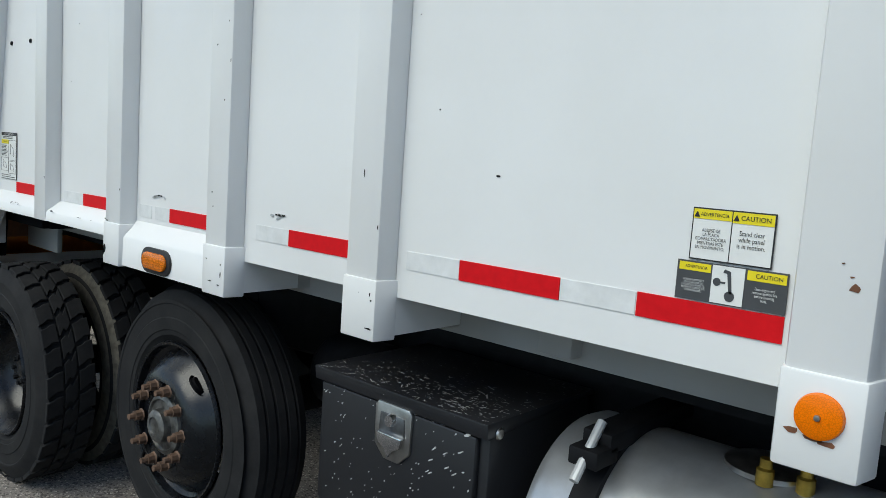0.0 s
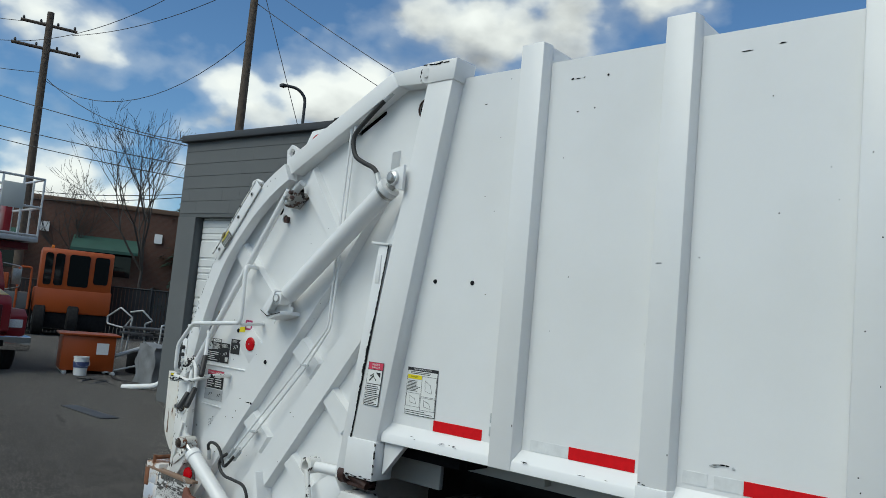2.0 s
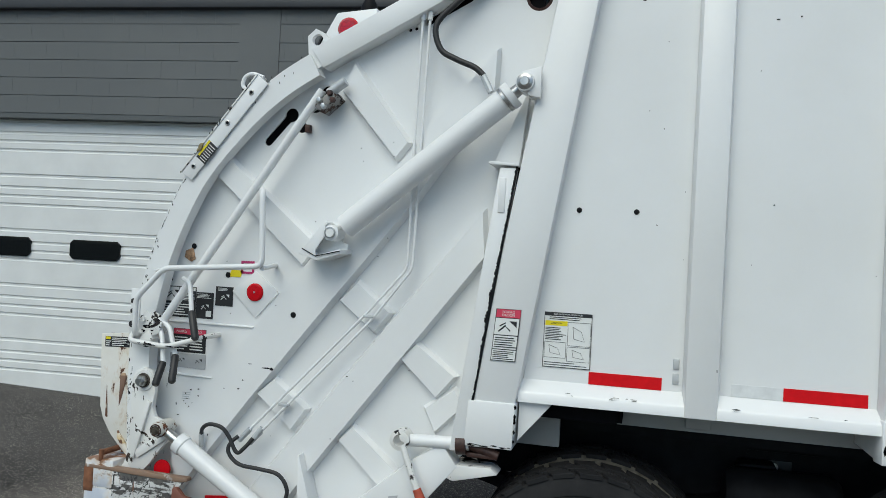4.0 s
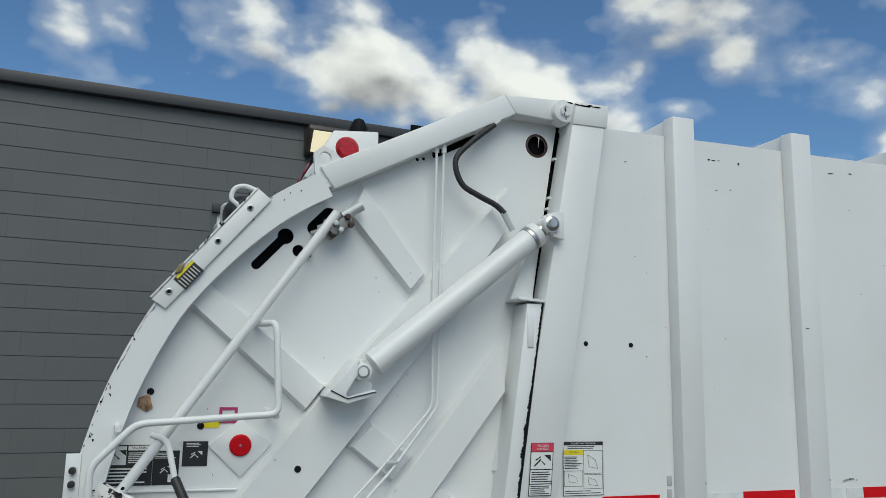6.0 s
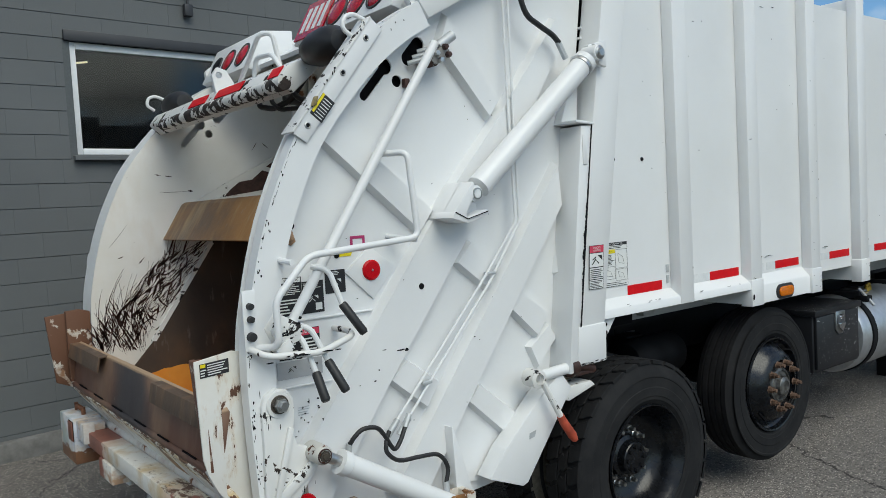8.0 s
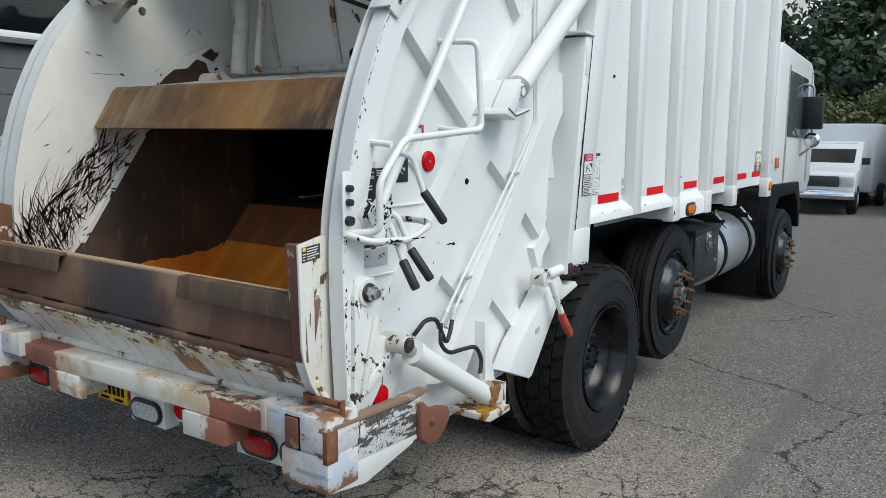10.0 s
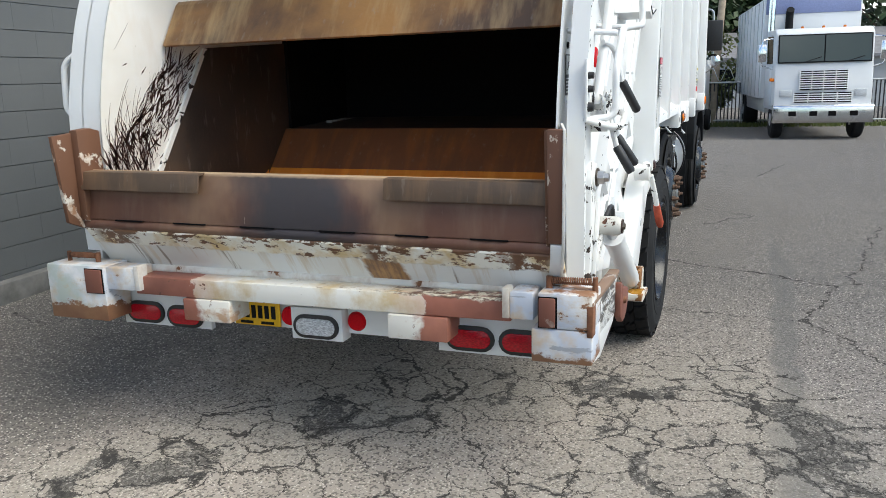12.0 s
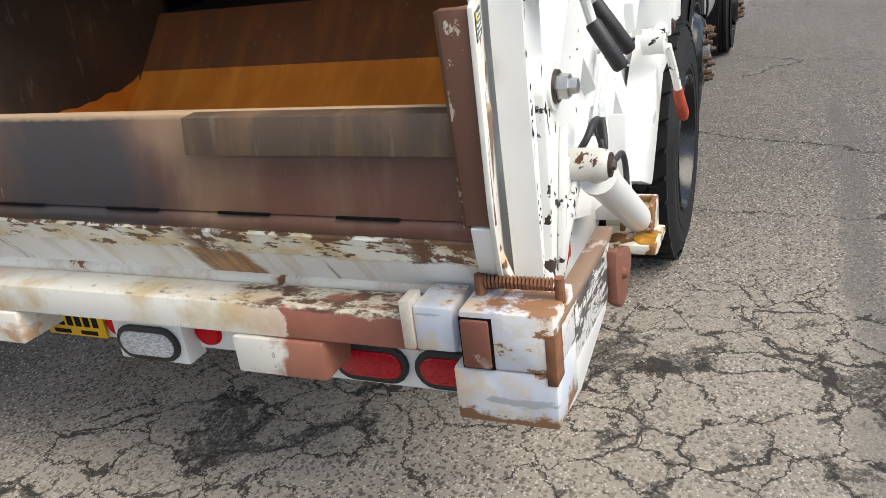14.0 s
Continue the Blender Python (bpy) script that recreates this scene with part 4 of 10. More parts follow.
def disc_wheel(name, x, y, z, tyre, label):
    """A wheel whose dished disc bulges outwards, with hand holes, hub and ten nuts."""
    w = part(name, tyre, None, truck, label)
    w.location = (x, y, z)
    bm = B()
    prof = [(0.296, 0.012), (0.292, 0.0), (0.283, 0.003), (0.276, 0.03), (0.262, 0.042), (0.245, 0.03), (0.215, -0.015), (0.185, -0.042), (0.16, -0.048), (0.158, -0.03), (0.11, -0.03), (0.11, 0.02), (0.0, 0.02)]
    lathe(bm, prof, (0, 0, 0), "y", 64, caps=False)
    part("rim", bm, M_BLACK_GLOSS, w, "gloss black dished wheel disc")
    for k in range(2):
        a = math.pi * k + 0.86
        tilt = math.atan2(0.045, 0.03)
        bm = B()
        lathe(bm, [(0.0, 0.012), (0.030, 0.010), (0.034, -0.004), (0.038, -0.006), (0.042, 0.002)], (0, 0, 0), "y", 22, caps=False)
        hole = part("hand_hole", bm, M_DARK, w, "round dark hand hole")
        hole.matrix_basis = Matrix.Rotation(-a, 4, "Y") @ Matrix.Translation((0.228, 0.004, 0)) @ Matrix.Rotation(-0.95, 4, "Z")
    bm = B()
    lathe(bm, [(0.112, -0.028), (0.108, -0.040), (0.094, -0.046), (0.090, -0.038), (0.062, -0.042), (0.058, -0.066), (0.048, -0.074), (0.034, -0.076), (0.032, -0.070), (0.0, -0.068)], (0, 0, 0), "y", 32)
    part("hub", bm, plain("oily_hub_steel", (0.13, 0.13, 0.125), 0.38, 0.6, 0.8, 26), w, "oily grey steel hub")
    for k in range(10):
        a = 2 * math.pi * k / 10
        bm = B()
        nut(bm, 0.143 * math.cos(a), -0.046, 0.143 * math.sin(a))
        part("nut", bm, M_NUT, w, "rusty wheel nut")
    return w


def drive_wheel(name, x, y, z, tyre, label):
    """An outer dual: the disc lies deep inside the rim."""
    w = part(name, tyre, None, truck, label)
    w.location = (x, y, z)
    bm = B()
    prof = [(0.296, 0.014), (0.292, 0.002), (0.286, 0.004), (0.276, 0.03), (0.262, 0.05), (0.255, 0.10), (0.235, 0.15), (0.205, 0.175), (0.15, 0.19), (0.11, 0.19), (0.0, 0.19)]
    lathe(bm, prof, (0, 0, 0), "y", 64, caps=False)
    part("rim", bm, M_BLACK_GLOSS, w, "deep black inset rim")
    bm = B()
    lathe(bm, [(0.115, 0.19), (0.11, 0.15), (0.09, 0.14), (0.085, 0.10), (0.08, 0.095), (0.0, 0.09)], (0, 0, 0), "y", 32)
    part("hub", bm, M_BLACK_GLOSS, w, "black axle hub")
    for k in range(10):
        a = 2 * math.pi * k / 10
        bm = B()
        nut(bm, 0.143 * math.cos(a), 0.19, 0.143 * math.sin(a), 0.06)
        part("nut", bm, M_STEEL, w)
    for k in range(8):
        a = 2 * math.pi * k / 8
        bm = B()
        lathe(bm, [(0.0, 0.082), (0.012, 0.082), (0.012, 0.1)], (0.062 * math.cos(a), 0, 0.062 * math.sin(a)), "y", 6)
        part("bolt", bm, M_BLACK, w)
    return w


add_lugs(drive_wheel("wheel", 0.088, -0.085, 0.51, TYRE_DRIVE, "outer drive wheel with blocky lug tread"))
inner_dual = part("wheel", TYRE_DRIVE, None, truck, "inner drive tyre with a dusty shoulder")
inner_dual.location = (0.088, 0.245, 0.51)
add_lugs(inner_dual)
bm = B()
lathe(bm, [(0.36, -0.002), (0.43, 0.001), (TYRE_R - 0.055, 0.009), (TYRE_R - 0.03, 0.019), (TYRE_R - 0.010, 0.030)], (0, 0, 0), "y", 72, caps=False)
part("sidewall", bm, M_TYRE_DUST, inner_dual, "dusty tan tyre shoulder")
disc_wheel("wheel", 1.475, 0.03, 0.637, TYRE_RIB, "raised pusher axle wheel with ribbed tread")
disc_wheel("wheel", 5.05, 0.06, 0.47, TYRE_RIB, "front steering wheel with ribbed tread")
for x, z in ((0.088, 0.51), (1.475, 0.64), (5.05, 0.47)):
    bm = B()
    tube(bm, [(x, 0.3, z), (x, far(0.3), z)], 0.075, 14)
    box(bm, x - 0.14, x + 0.14, CY - 0.16, CY + 0.16, z - 0.16, z + 0.16, 0.05)
    part("axle", bm, M_BLACK, truck)
for x, z, me in ((0.088, 0.51, TYRE_DRIVE), (1.475, 0.64, TYRE_RIB), (5.05, 0.47, TYRE_RIB)):
    for y in ((far(-0.085), far(0.245)) if me is TYRE_DRIVE else (far(0.035),)):
        o = part("wheel", me, None, truck)
        o.location, o.rotation_euler = (x, y, z), (0, 0, math.pi)

# ---- tool box and fuel tank ----
bm = B()
box(bm, 2.17, 2.83, 0.14, 0.62, 0.56, 0.975, 0.008)
toolbox = part("toolbox", bm, M_TOOLBOX, truck, "scratched black steel toolbox")
bm = B()
prism(bm, [(0.115, 0.955), (0.62, 0.985), (0.62, 1.0), (0.11, 0.998)], "x", 2.16, 2.84, 0.004)
part("lid", bm, M_TOOLBOX, toolbox)
bm = B()
box(bm, 2.19, 2.80, 0.118, 0.142, 0.585, 0.952, 0.006)
part("door", bm, M_TOOLBOX, toolbox)
LX, LZ = 2.51, 0.885
bm = B()
prism(bm, [(LX + 1.3 * u, LZ + 1.25 * v) for u, v in ((-0.046, 0.062), (0.046, 0.062), (0.055, 0.052), (0.053, -0.038), (0.022, -0.068), (-0.022, -0.068), (-0.053, -0.038), (-0.055, 0.052))], "y", 0.108, 0.119, 0.003)
part("latch_plate", bm, M_STEEL, toolbox, "bright steel paddle latch")
bm = B()
prism(bm, [(LX + 1.15 * u, LZ - 0.01 + 1.15 * v) for u, v in ((-0.04, 0.052), (0.04, 0.052), (0.044, 0.0), (-0.044, 0.0))], "y", 0.104, 0.110, 0.002)
part("latch_dish", bm, plain("grey_latch_dish", (0.16, 0.17, 0.18), 0.35, 0.8, 0.3, 30), toolbox)
bm = B()
prism(bm, [(LX + 1.2 * u, LZ - 0.012 + 1.2 * v) for u, v in ((-0.042, 0.006), (0.042, 0.006), (0.036, -0.02), (0.014, -0.03), (0.0, -0.05), (-0.014, -0.03), (-0.036, -0.02))], "y", 0.092, 0.106, 0.004)
part("latch", bm, M_CHROME, toolbox)
bm = B()
lathe(bm, [(0.0, -0.014), (0.016, -0.014), (0.021, 0.0)], (LX, 0.105, LZ + 0.035), "y", 16)
part("lock", bm, M_CHROME, toolbox)
bm = B()
lathe(bm, [(0.0, -0.006), (0.013, -0.005), (0.016, 0.0)], (0, 0, 0), "x", 16)
bolt = part("bolt", bm, M_STEEL, toolbox)
bolt.location, bolt.rotation_euler = (2.842, 0.16, 0.965), (0, 0, math.pi)

bm = B()
lathe(bm, [(0.0, 2.9), (0.2, 2.905), (0.285, 2.93), (0.30, 2.96), (0.30, 4.10), (0.285, 4.13), (0.0, 4.15)], (0, 0.43, 0.70), "x", 56)
tank = part("fuel_tank", bm, M_ALU, truck, "round brushed aluminium fuel tank")
for x in (3.05, 3.86):
    bm = B()
    lathe(bm, [(0.303, x), (0.312, x + 0.003), (0.312, x + 0.067), (0.303, x + 0.07)], (0, 0.43, 0.70), "x", 48)
    part("strap", bm, M_BLACK, tank, "black tank strap")
    bm = B()
    box(bm, x - 0.005, x + 0.075, 0.16, 0.26, 0.955, 1.0, 0.006)
    box(bm, x - 0.005, x + 0.075, 0.22, 0.7, 0.98, 1.03, 0.006)
    part("bracket", bm, M_BLACK, tank)
    bm = B()
    tube(bm, [(x + 0.035, 0.13, 0.93), (x + 0.035, 0.24, 1.05)], 0.012, 10)
    part("strap_bolt", bm, M_GALV, tank)
bm = B()
lathe(bm, [(0.10, 0.0), (0.10, 0.012), (0.07, 0.02), (0.0, 0.022)], (3.42, 0.43, 0.99), "z", 28)
part("sender_plate", bm, M_STEEL, tank, "oily steel sender plate")
for x, y in ((3.44, 0.34), (3.52, 0.36)):
    bm = B()
    lathe(bm, [(0.02, 0.0), (0.02, 0.035), (0.014, 0.04), (0.014, 0.06), (0.0, 0.062)], (x, y, 0.985), "z", 12)
    part("fitting", bm, M_BRASS, tank, "brass hose fitting")

# ---- tailgate with hopper ----


def opp(y):
    """The mirrored place on the tailgate's other wall."""
    return 2.245 - y


ARC = [(-2.005, 0.80), (-2.02, 1.10), (-2.022, 1.37), (-1.99, 1.58), (-1.916, 1.85), (-1.80, 2.11), (-1.70, 2.26), (-1.584, 2.395), (-1.49, 2.49), (-1.389, 2.576), (-1.29, 2.645), (-1.186, 2.705)]
BACK = [(-0.40, 3.11), (-0.115, 3.12), (-0.118, 3.0), (-0.15, 2.80), (-0.237, 2.22), (-0.405, 1.06), (-0.45, 1.0), (-0.76, 0.62), (-0.97, 0.66), (-1.15, 0.56), (-1.57, 0.52), (-1.99, 0.60)]


def smooth_line(pts, n=3):
    """Points along a smooth curve through the given ones."""
    out = []
    for i in range(len(pts) - 1):
        p = [Vector(pts[max(0, min(len(pts) - 1, i + k))]) for k in (-1, 0, 1, 2)]
        for k in range(n):
            t = k / n
            out.append(tuple(0.5 * (2 * p[1] + (p[2] - p[0]) * t + (2 * p[0] - 5 * p[1] + 4 * p[2] - p[3]) * t * t + (3 * p[1] - p[0] - 3 * p[2] + p[3]) * t ** 3)))
    return out + [tuple(pts[-1])]


def offset_line(pts, d):
    out = []
    for i, p in enumerate(pts):
        a, b = Vector(pts[max(i - 1, 0)]), Vector(pts[min(i + 1, len(pts) - 1)])
        t = (b - a).normalized()
        out.append((p[0] + t.y * d, p[1] - t.x * d))
    return out


# the rim stands proud of the skin towards the yard
ARC = [(-1.152 + (x + 1.152) * 0.97, 1.816 + (z - 1.816) * 0.97) for x, z in ARC]
ARC_S = smooth_line(ARC, 4)
OUTLINE = ARC_S + BACK
SLOTS = [slot((-1.385, 2.335), (-1.33, 2.40), 0.017), ring(-1.245, 2.375, 0.024), slot((-1.185, 2.47), (-1.13, 2.53), 0.03), slot((-0.69, 2.828), (-0.505, 2.928), 0.014), ring(-0.212, 2.922, 0.045), ring(-0.765, 2.80, 0.008, 10), ring(-0.738, 2.806, 0.008, 10)]
small_end, big_end = (-1.405, 2.31), (-1.298, 2.43)
lean = math.atan2(big_end[1] - small_end[1], big_end[0] - small_end[0])
SLOTS[0] = [(big_end[0] + 0.032 * math.cos(lean + a), big_end[1] + 0.032 * math.sin(lean + a)) for a in (radians(-145 + 290 * k / 12) for k in range(13))]
SLOTS[0] += [(small_end[0] + 0.019 * math.cos(lean + a), small_end[1] + 0.019 * math.sin(lean + a)) for a in (radians(90 + 180 * k / 6) for k in range(7))]
T_IN, T_OUT = 0.05, 0.0        # recessed skin and raised frame, near side

bm = B()
plate(bm, OUTLINE, SLOTS, "y", T_IN, T_IN + 0.008)
tailgate = part("tailgate", bm, M_WHITE_SPOT, truck, "white curved tailgate with raised diagonal ribs")
bm = B()
plate(bm, [p for p in OUTLINE], SLOTS[:3], "y", opp(0.15), opp(0.142))
part("inner_wall", bm, M_INNER, tailgate, "scraped white inner wall")
bm = B()
plate(bm, OUTLINE, [], "y", opp(0.05), opp(0.04))
part("outer_skin", bm, M_WHITE, tailgate)

# rounded rim round the back of both walls
inner = offset_line(ARC_S, 0.105)
for a, b in ((-0.042, 0.02), (opp(0.147), opp(-0.035))):
    bm = B()
    prism(bm, ARC_S + inner[::-1], "y", a, b, 0.0)
    part("rim_flange", bm, M_WHITE_SPOT, tailgate, "rounded rear rim of the tailgate wall")
# straight top rail and top corner
for a, b in ((-0.03, 0.06), (opp(0.12), opp(-0.03))):
    bm = B()
    prism(bm, [(-1.186, 2.705), (-0.40, 3.11), (-0.345, 3.03), (-1.125, 2.62)], "y", a, b, 0.006)
    part("top_rail", bm, M_WHITE_SPOT, tailgate)
    bm = B()
    prism(bm, [(-0.40, 3.11), (-0.13, 3.12), (-0.135, 3.02), (-0.345, 3.03)], "y", a, b, 0.006)
    part("top_corner", bm, M_WHITE_SPOT, tailgate)


# near-black plates painted as the shade inside the double wall, behind its openings
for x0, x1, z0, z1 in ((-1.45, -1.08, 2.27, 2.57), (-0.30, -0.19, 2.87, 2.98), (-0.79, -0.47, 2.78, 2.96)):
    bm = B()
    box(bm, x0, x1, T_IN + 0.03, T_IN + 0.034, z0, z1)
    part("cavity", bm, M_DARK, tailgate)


def ridge(pts, name="brace", y=T_OUT, slope=0.014):
    """A raised pressing on the skin, its edges sloping."""
    c = Vector((sum(p[0] for p in pts) / len(pts), sum(p[1] for p in pts) / len(pts)))
    top = []
    n = len(pts)
    for i in range(n):
        p, a, b = Vector(pts[i]), Vector(pts[i - 1]), Vector(pts[(i + 1) % n])
        t1, t2 = (p - a).normalized(), (b - p).normalized()
        n1, n2 = Vector((-t1.y, t1.x)), Vector((-t2.y, t2.x))
        if n1.dot(c - p) < 0:
            n1 = -n1
        if n2.dot(c - p) < 0:
            n2 = -n2
        m = (n1 + n2)
        k = slope / max(0.35, 1 + n1.dot(n2)) * 1.0
        top.append(tuple(p + m * k))
    bm = B()
    prism(bm, pts, "y", T_IN + 0.004, y, 0.0, top)
    return part(name, bm, M_WHITE_SPOT, tailgate)


ridge([(-1.115, 1.86), (-1.40, 1.495), (-1.80, 0.985), (-1.77, 0.66), (-1.40, 1.145), (-1.03, 1.615), (-0.88, 1.80), (-0.70, 2.03), (-0.36, 2.52), (-0.36, 2.72), (-0.80, 2.20)], "brace")
ridge([(-0.387, 2.05), (-0.72, 1.63), (-1.225, 0.985), (-1.42, 0.735), (-1.22, 0.70), (-1.01, 0.985), (-0.366, 1.835)], "brace")
ridge([(-1.657, 2.151), (-1.571, 2.239), (-1.11, 1.852), (-1.192, 1.748)], "cross_brace", 0.012)
ridge([(-1.06, 2.53), (-1.0, 2.675), (-0.722, 2.31), (-0.79, 2.222)], "cross_brace", 0.012)
ridge([(-1.027, 1.621), (-0.933, 1.72), (-0.761, 1.584), (-0.844, 1.479)], "cross_brace", 0.014)
ridge([(-1.396, 1.186), (-1.297, 1.27), (-1.123, 1.14), (-1.203, 1.024)], "cross_brace", 0.014)
ridge([(-0.738, 1.392), (-0.655, 1.479), (-0.464, 1.339), (-0.557, 1.228)], "cross_brace", 0.014)
ridge([(-1.0, 1.02), (-0.92, 1.1), (-0.70, 0.92), (-0.78, 0.82)], "cross_brace", 0.018)
ridge([(-0.62, 1.20), (-0.48, 1.30), (-0.42, 1.22), (-0.56, 1.08)], "cross_brace", 0.02)
ridge([(-0.42, 1.52), (-0.37, 1.75), (-0.335, 1.75), (-0.365, 1.45)], "cross_brace", 0.02)
# crease below the stickers
ridge([(-1.88, 1.478), (-1.42, 1.478), (-1.43, 1.466), (-1.88, 1.466)], "crease", 0.04, 0.004)
ridge([(-1.86, 1.238), (-1.62, 1.232), (-1.62, 1.222), (-1.86, 1.226)], "crease", 0.04, 0.004)

# hinge-side flange with a ledge on top
bm = B()
prism(bm, [(-0.318, 2.20), (-0.250, 2.20), (-0.408, 1.06), (-0.465, 1.06)], "y", -0.084, 0.06, 0.004)
part("seal_flange", bm, M_WHITE_SPOT, tailgate, "white flange along the tailgate seam")
bm = B()
prism(bm, [(-0.36, 2.225), (-0.240, 2.215), (-0.242, 2.205), (-0.362, 2.213)], "y", -0.095, 0.06, 0.002)
part("ledge", bm, M_WHITE_SPOT, tailgate)
bm = B()
box(bm, -0.318, -0.290, -0.089, -0.082, 2.02, 2.16, 0.003)
part("spacer", bm, M_WHITE_SPOT, tailgate)
bm = B()
prism(bm, [(-0.36, 2.22), (-0.255, 2.22), (-0.222, 2.55), (-0.33, 2.30)], "y", 0.0, 0.05, 0.004)
part("web", bm, M_WHITE_SPOT, tailgate)
bm = B()
lathe(bm, [(0.043, 0.0), (0.0445, -0.004), (0.052, -0.002), (0.055, 0.0)], (-0.212, T_IN, 2.922), "y", 24, caps=False)
part("hole_edge", bm, M_DARKRUST, tailgate, "worn brown edge of the hole")
# black rubber seal in the gap, and the torn paint along it
bm = B()
prism(bm, [(-0.252, 2.21), (-0.228, 2.21), (-0.385, 1.03), (-0.412, 1.03)], "y", -0.035, 0.06)
part("seal", bm, M_BLACK, tailgate, "black rubber seal")
# near-black sheets put the gap's shade into colour
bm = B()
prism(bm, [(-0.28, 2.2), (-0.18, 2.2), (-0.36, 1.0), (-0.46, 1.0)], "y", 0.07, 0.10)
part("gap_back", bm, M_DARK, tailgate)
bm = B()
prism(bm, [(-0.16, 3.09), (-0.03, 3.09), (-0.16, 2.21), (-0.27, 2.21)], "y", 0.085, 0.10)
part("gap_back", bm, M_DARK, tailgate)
for z in (2.63, 2.68, 2.86):
    bm = B()
    x = -0.237 + (z - 2.22) * 0.148
    prism(bm, [(x + 0.004, z), (x + 0.06, z + 0.004), (x + 0.06, z + 0.012), (x + 0.004, z + 0.01)], "y", 0.03, 0.085)
    part("hinge_web", bm, M_WHITE_SPOT, tailgate)

# hinge at the top
bm = B()
lathe(bm, [(0.0, -0.05), (0.024, -0.05), (0.026, -0.04), (0.05, -0.038), (0.055, -0.03), (0.055, 0.03)], (-0.125, -0.02, 3.06), "y", 24)
part("hinge_pin", bm, M_WHITE_SPOT, tailgate)

# floor of the roof: plate between the two top rails
bm = B()
prism(bm, [(-1.15, 2.70), (-0.40, 3.09), (-0.13, 3.10), (-0.13, 3.08), (-0.40, 3.07), (-1.14, 2.68)], "y", 0.06, opp(0.12))
part("roof_plate", bm, M_WHITE, tailgate)

# ---- upper hydraulic cylinder ----
P0, P1 = Vector((-0.262, -0.088, 2.508)), Vector((-0.968, -0.088, 1.93))
D = (P1 - P0).normalized()
bm = B()
tube(bm, [P0 + D * 0.02, P0 + D * 0.05, P0 + D * 0.055, P1 - D * 0.01], [0.056, 0.056, 0.05, 0.05], 28)
cyl = part("lift_cylinder", bm, M_WHITE, tailgate, "white hydraulic lift cylinder")
bm = B()
tube(bm, [P0 - D * 0.06, P0 + D * 0.03], 0.025, 16)
part("rod", bm, M_STEEL, cyl)
bm = B()
tube(bm, [P0 + D * 0.055, P0 + D * 0.068], 0.0535, 28)
part("gland_ring", bm, M_STEEL, cyl)
bm = B()
lathe(bm, [(0.0, -0.06), (0.016, -0.06), (0.02, -0.05), (0.032, -0.045), (0.036, 0.045), (0.0, 0.05)], (-0.228, -0.09, 2.532), "y", 20)
part("top_pin", bm, M_STEEL, cyl)
bm = B()
lathe(bm, [(0.032, -0.046), (0.036, -0.044), (0.038, -0.03), (0.038, 0.045)], (-0.228, -0.09, 2.532), "y", 24, caps=False)
part("pin_boss", bm, M_WHITE_SPOT, cyl)
bm = B()
prism(bm, [(-0.245, 2.575), (-0.165, 2.595), (-0.165, 2.47), (-0.215, 2.48)], "y", -0.12, -0.1, 0.004)
prism(bm, [(-0.245, 2.575), (-0.165, 2.595), (-0.165, 2.47), (-0.215, 2.48)], "y", -0.08, -0.05, 0.004)
part("top_clevis", bm, M_WHITE_SPOT, cyl)
bm = B()
lathe(bm, [(0.0, -0.05), (0.018, -0.05), (0.022, -0.043), (0.034, -0.04), (0.036, 0.04), (0.0, 0.04)], (-1.008, -0.088, 1.908), "y", 20)
part("lower_pin", bm, M_WHITE_SPOT, cyl)
bm = B()
lathe(bm, [(0.019, -0.052), (0.0235, -0.0515), (0.0235, -0.044)], (-1.008, -0.088, 1.908), "y", 20, caps=False)
part("pin_ring", bm, M_STEEL, cyl)
# bracket: a folded box, open towards the cylinder
SHOE = [(-1.145, 1.815), (-1.03, 1.958), (-0.985, 1.955), (-0.975, 1.87), (-0.955, 1.865), (-0.957, 1.822), (-1.06, 1.79)]
bm = B()
prism(bm, [(-1.145, 1.815), (-1.128, 1.84), (-1.062, 1.812), (-0.958, 1.842), (-0.957, 1.822), (-1.06, 1.79)], "y", -0.135, 0.045, 0.003)
prism(bm, [(-1.145, 1.815), (-1.03, 1.958), (-1.018, 1.948), (-1.128, 1.812)], "y", -0.135, 0.045, 0.003)
prism(bm, SHOE, "y", -0.062, -0.05, 0.003)
prism(bm, [(-1.145, 1.815), (-1.035, 1.95), (-1.025, 1.90), (-1.07, 1.83), (-1.06, 1.79)], "y", -0.137, -0.128, 0.003)
part("cylinder_bracket", bm, M_WHITE_SPOT, tailgate, "folded steel cylinder bracket")
bm = B()
tube(bm, [(-1.128, -0.139, 1.838), (-1.066, -0.139, 1.808), (-0.958, -0.139, 1.834)], 0.0022, 6)
part("bare_edge", bm, M_BLACK, tailgate, "edge chipped to dark metal")

# ---- lower hydraulic cylinder ----
Q0, Q1 = Vector((-1.69, -0.09, 0.96)), Vector((-1.195, -0.09, 0.66))
D = (Q1 - Q0).normalized()
bm = B()
tube(bm, [Q0, Q0 + D * 0.035, Q0 + D * 0.04, Q1], [0.046, 0.046, 0.041, 0.041], 28)
cyl2 = part("sweep_cylinder", bm, M_WHITE, tailgate, "white hydraulic sweep cylinder")
bm = B()
tube(bm, [Q0 - D * 0.08, Q0 + D * 0.01], 0.021, 14)
part("rod", bm, M_STEEL, cyl2, "bright steel rod")
M_GREASE = plain("greasy_dark_steel", (0.10, 0.085, 0.07), 0.42, 0.7, 0.5, 30, 0.2)
bm = B()
lathe(bm, [(0.012, -0.056), (0.026, -0.054), (0.034, -0.045), (0.036, -0.03), (0.036, 0.05), (0.0, 0.05)], (-1.772, -0.085, 1.01), "y", 24)
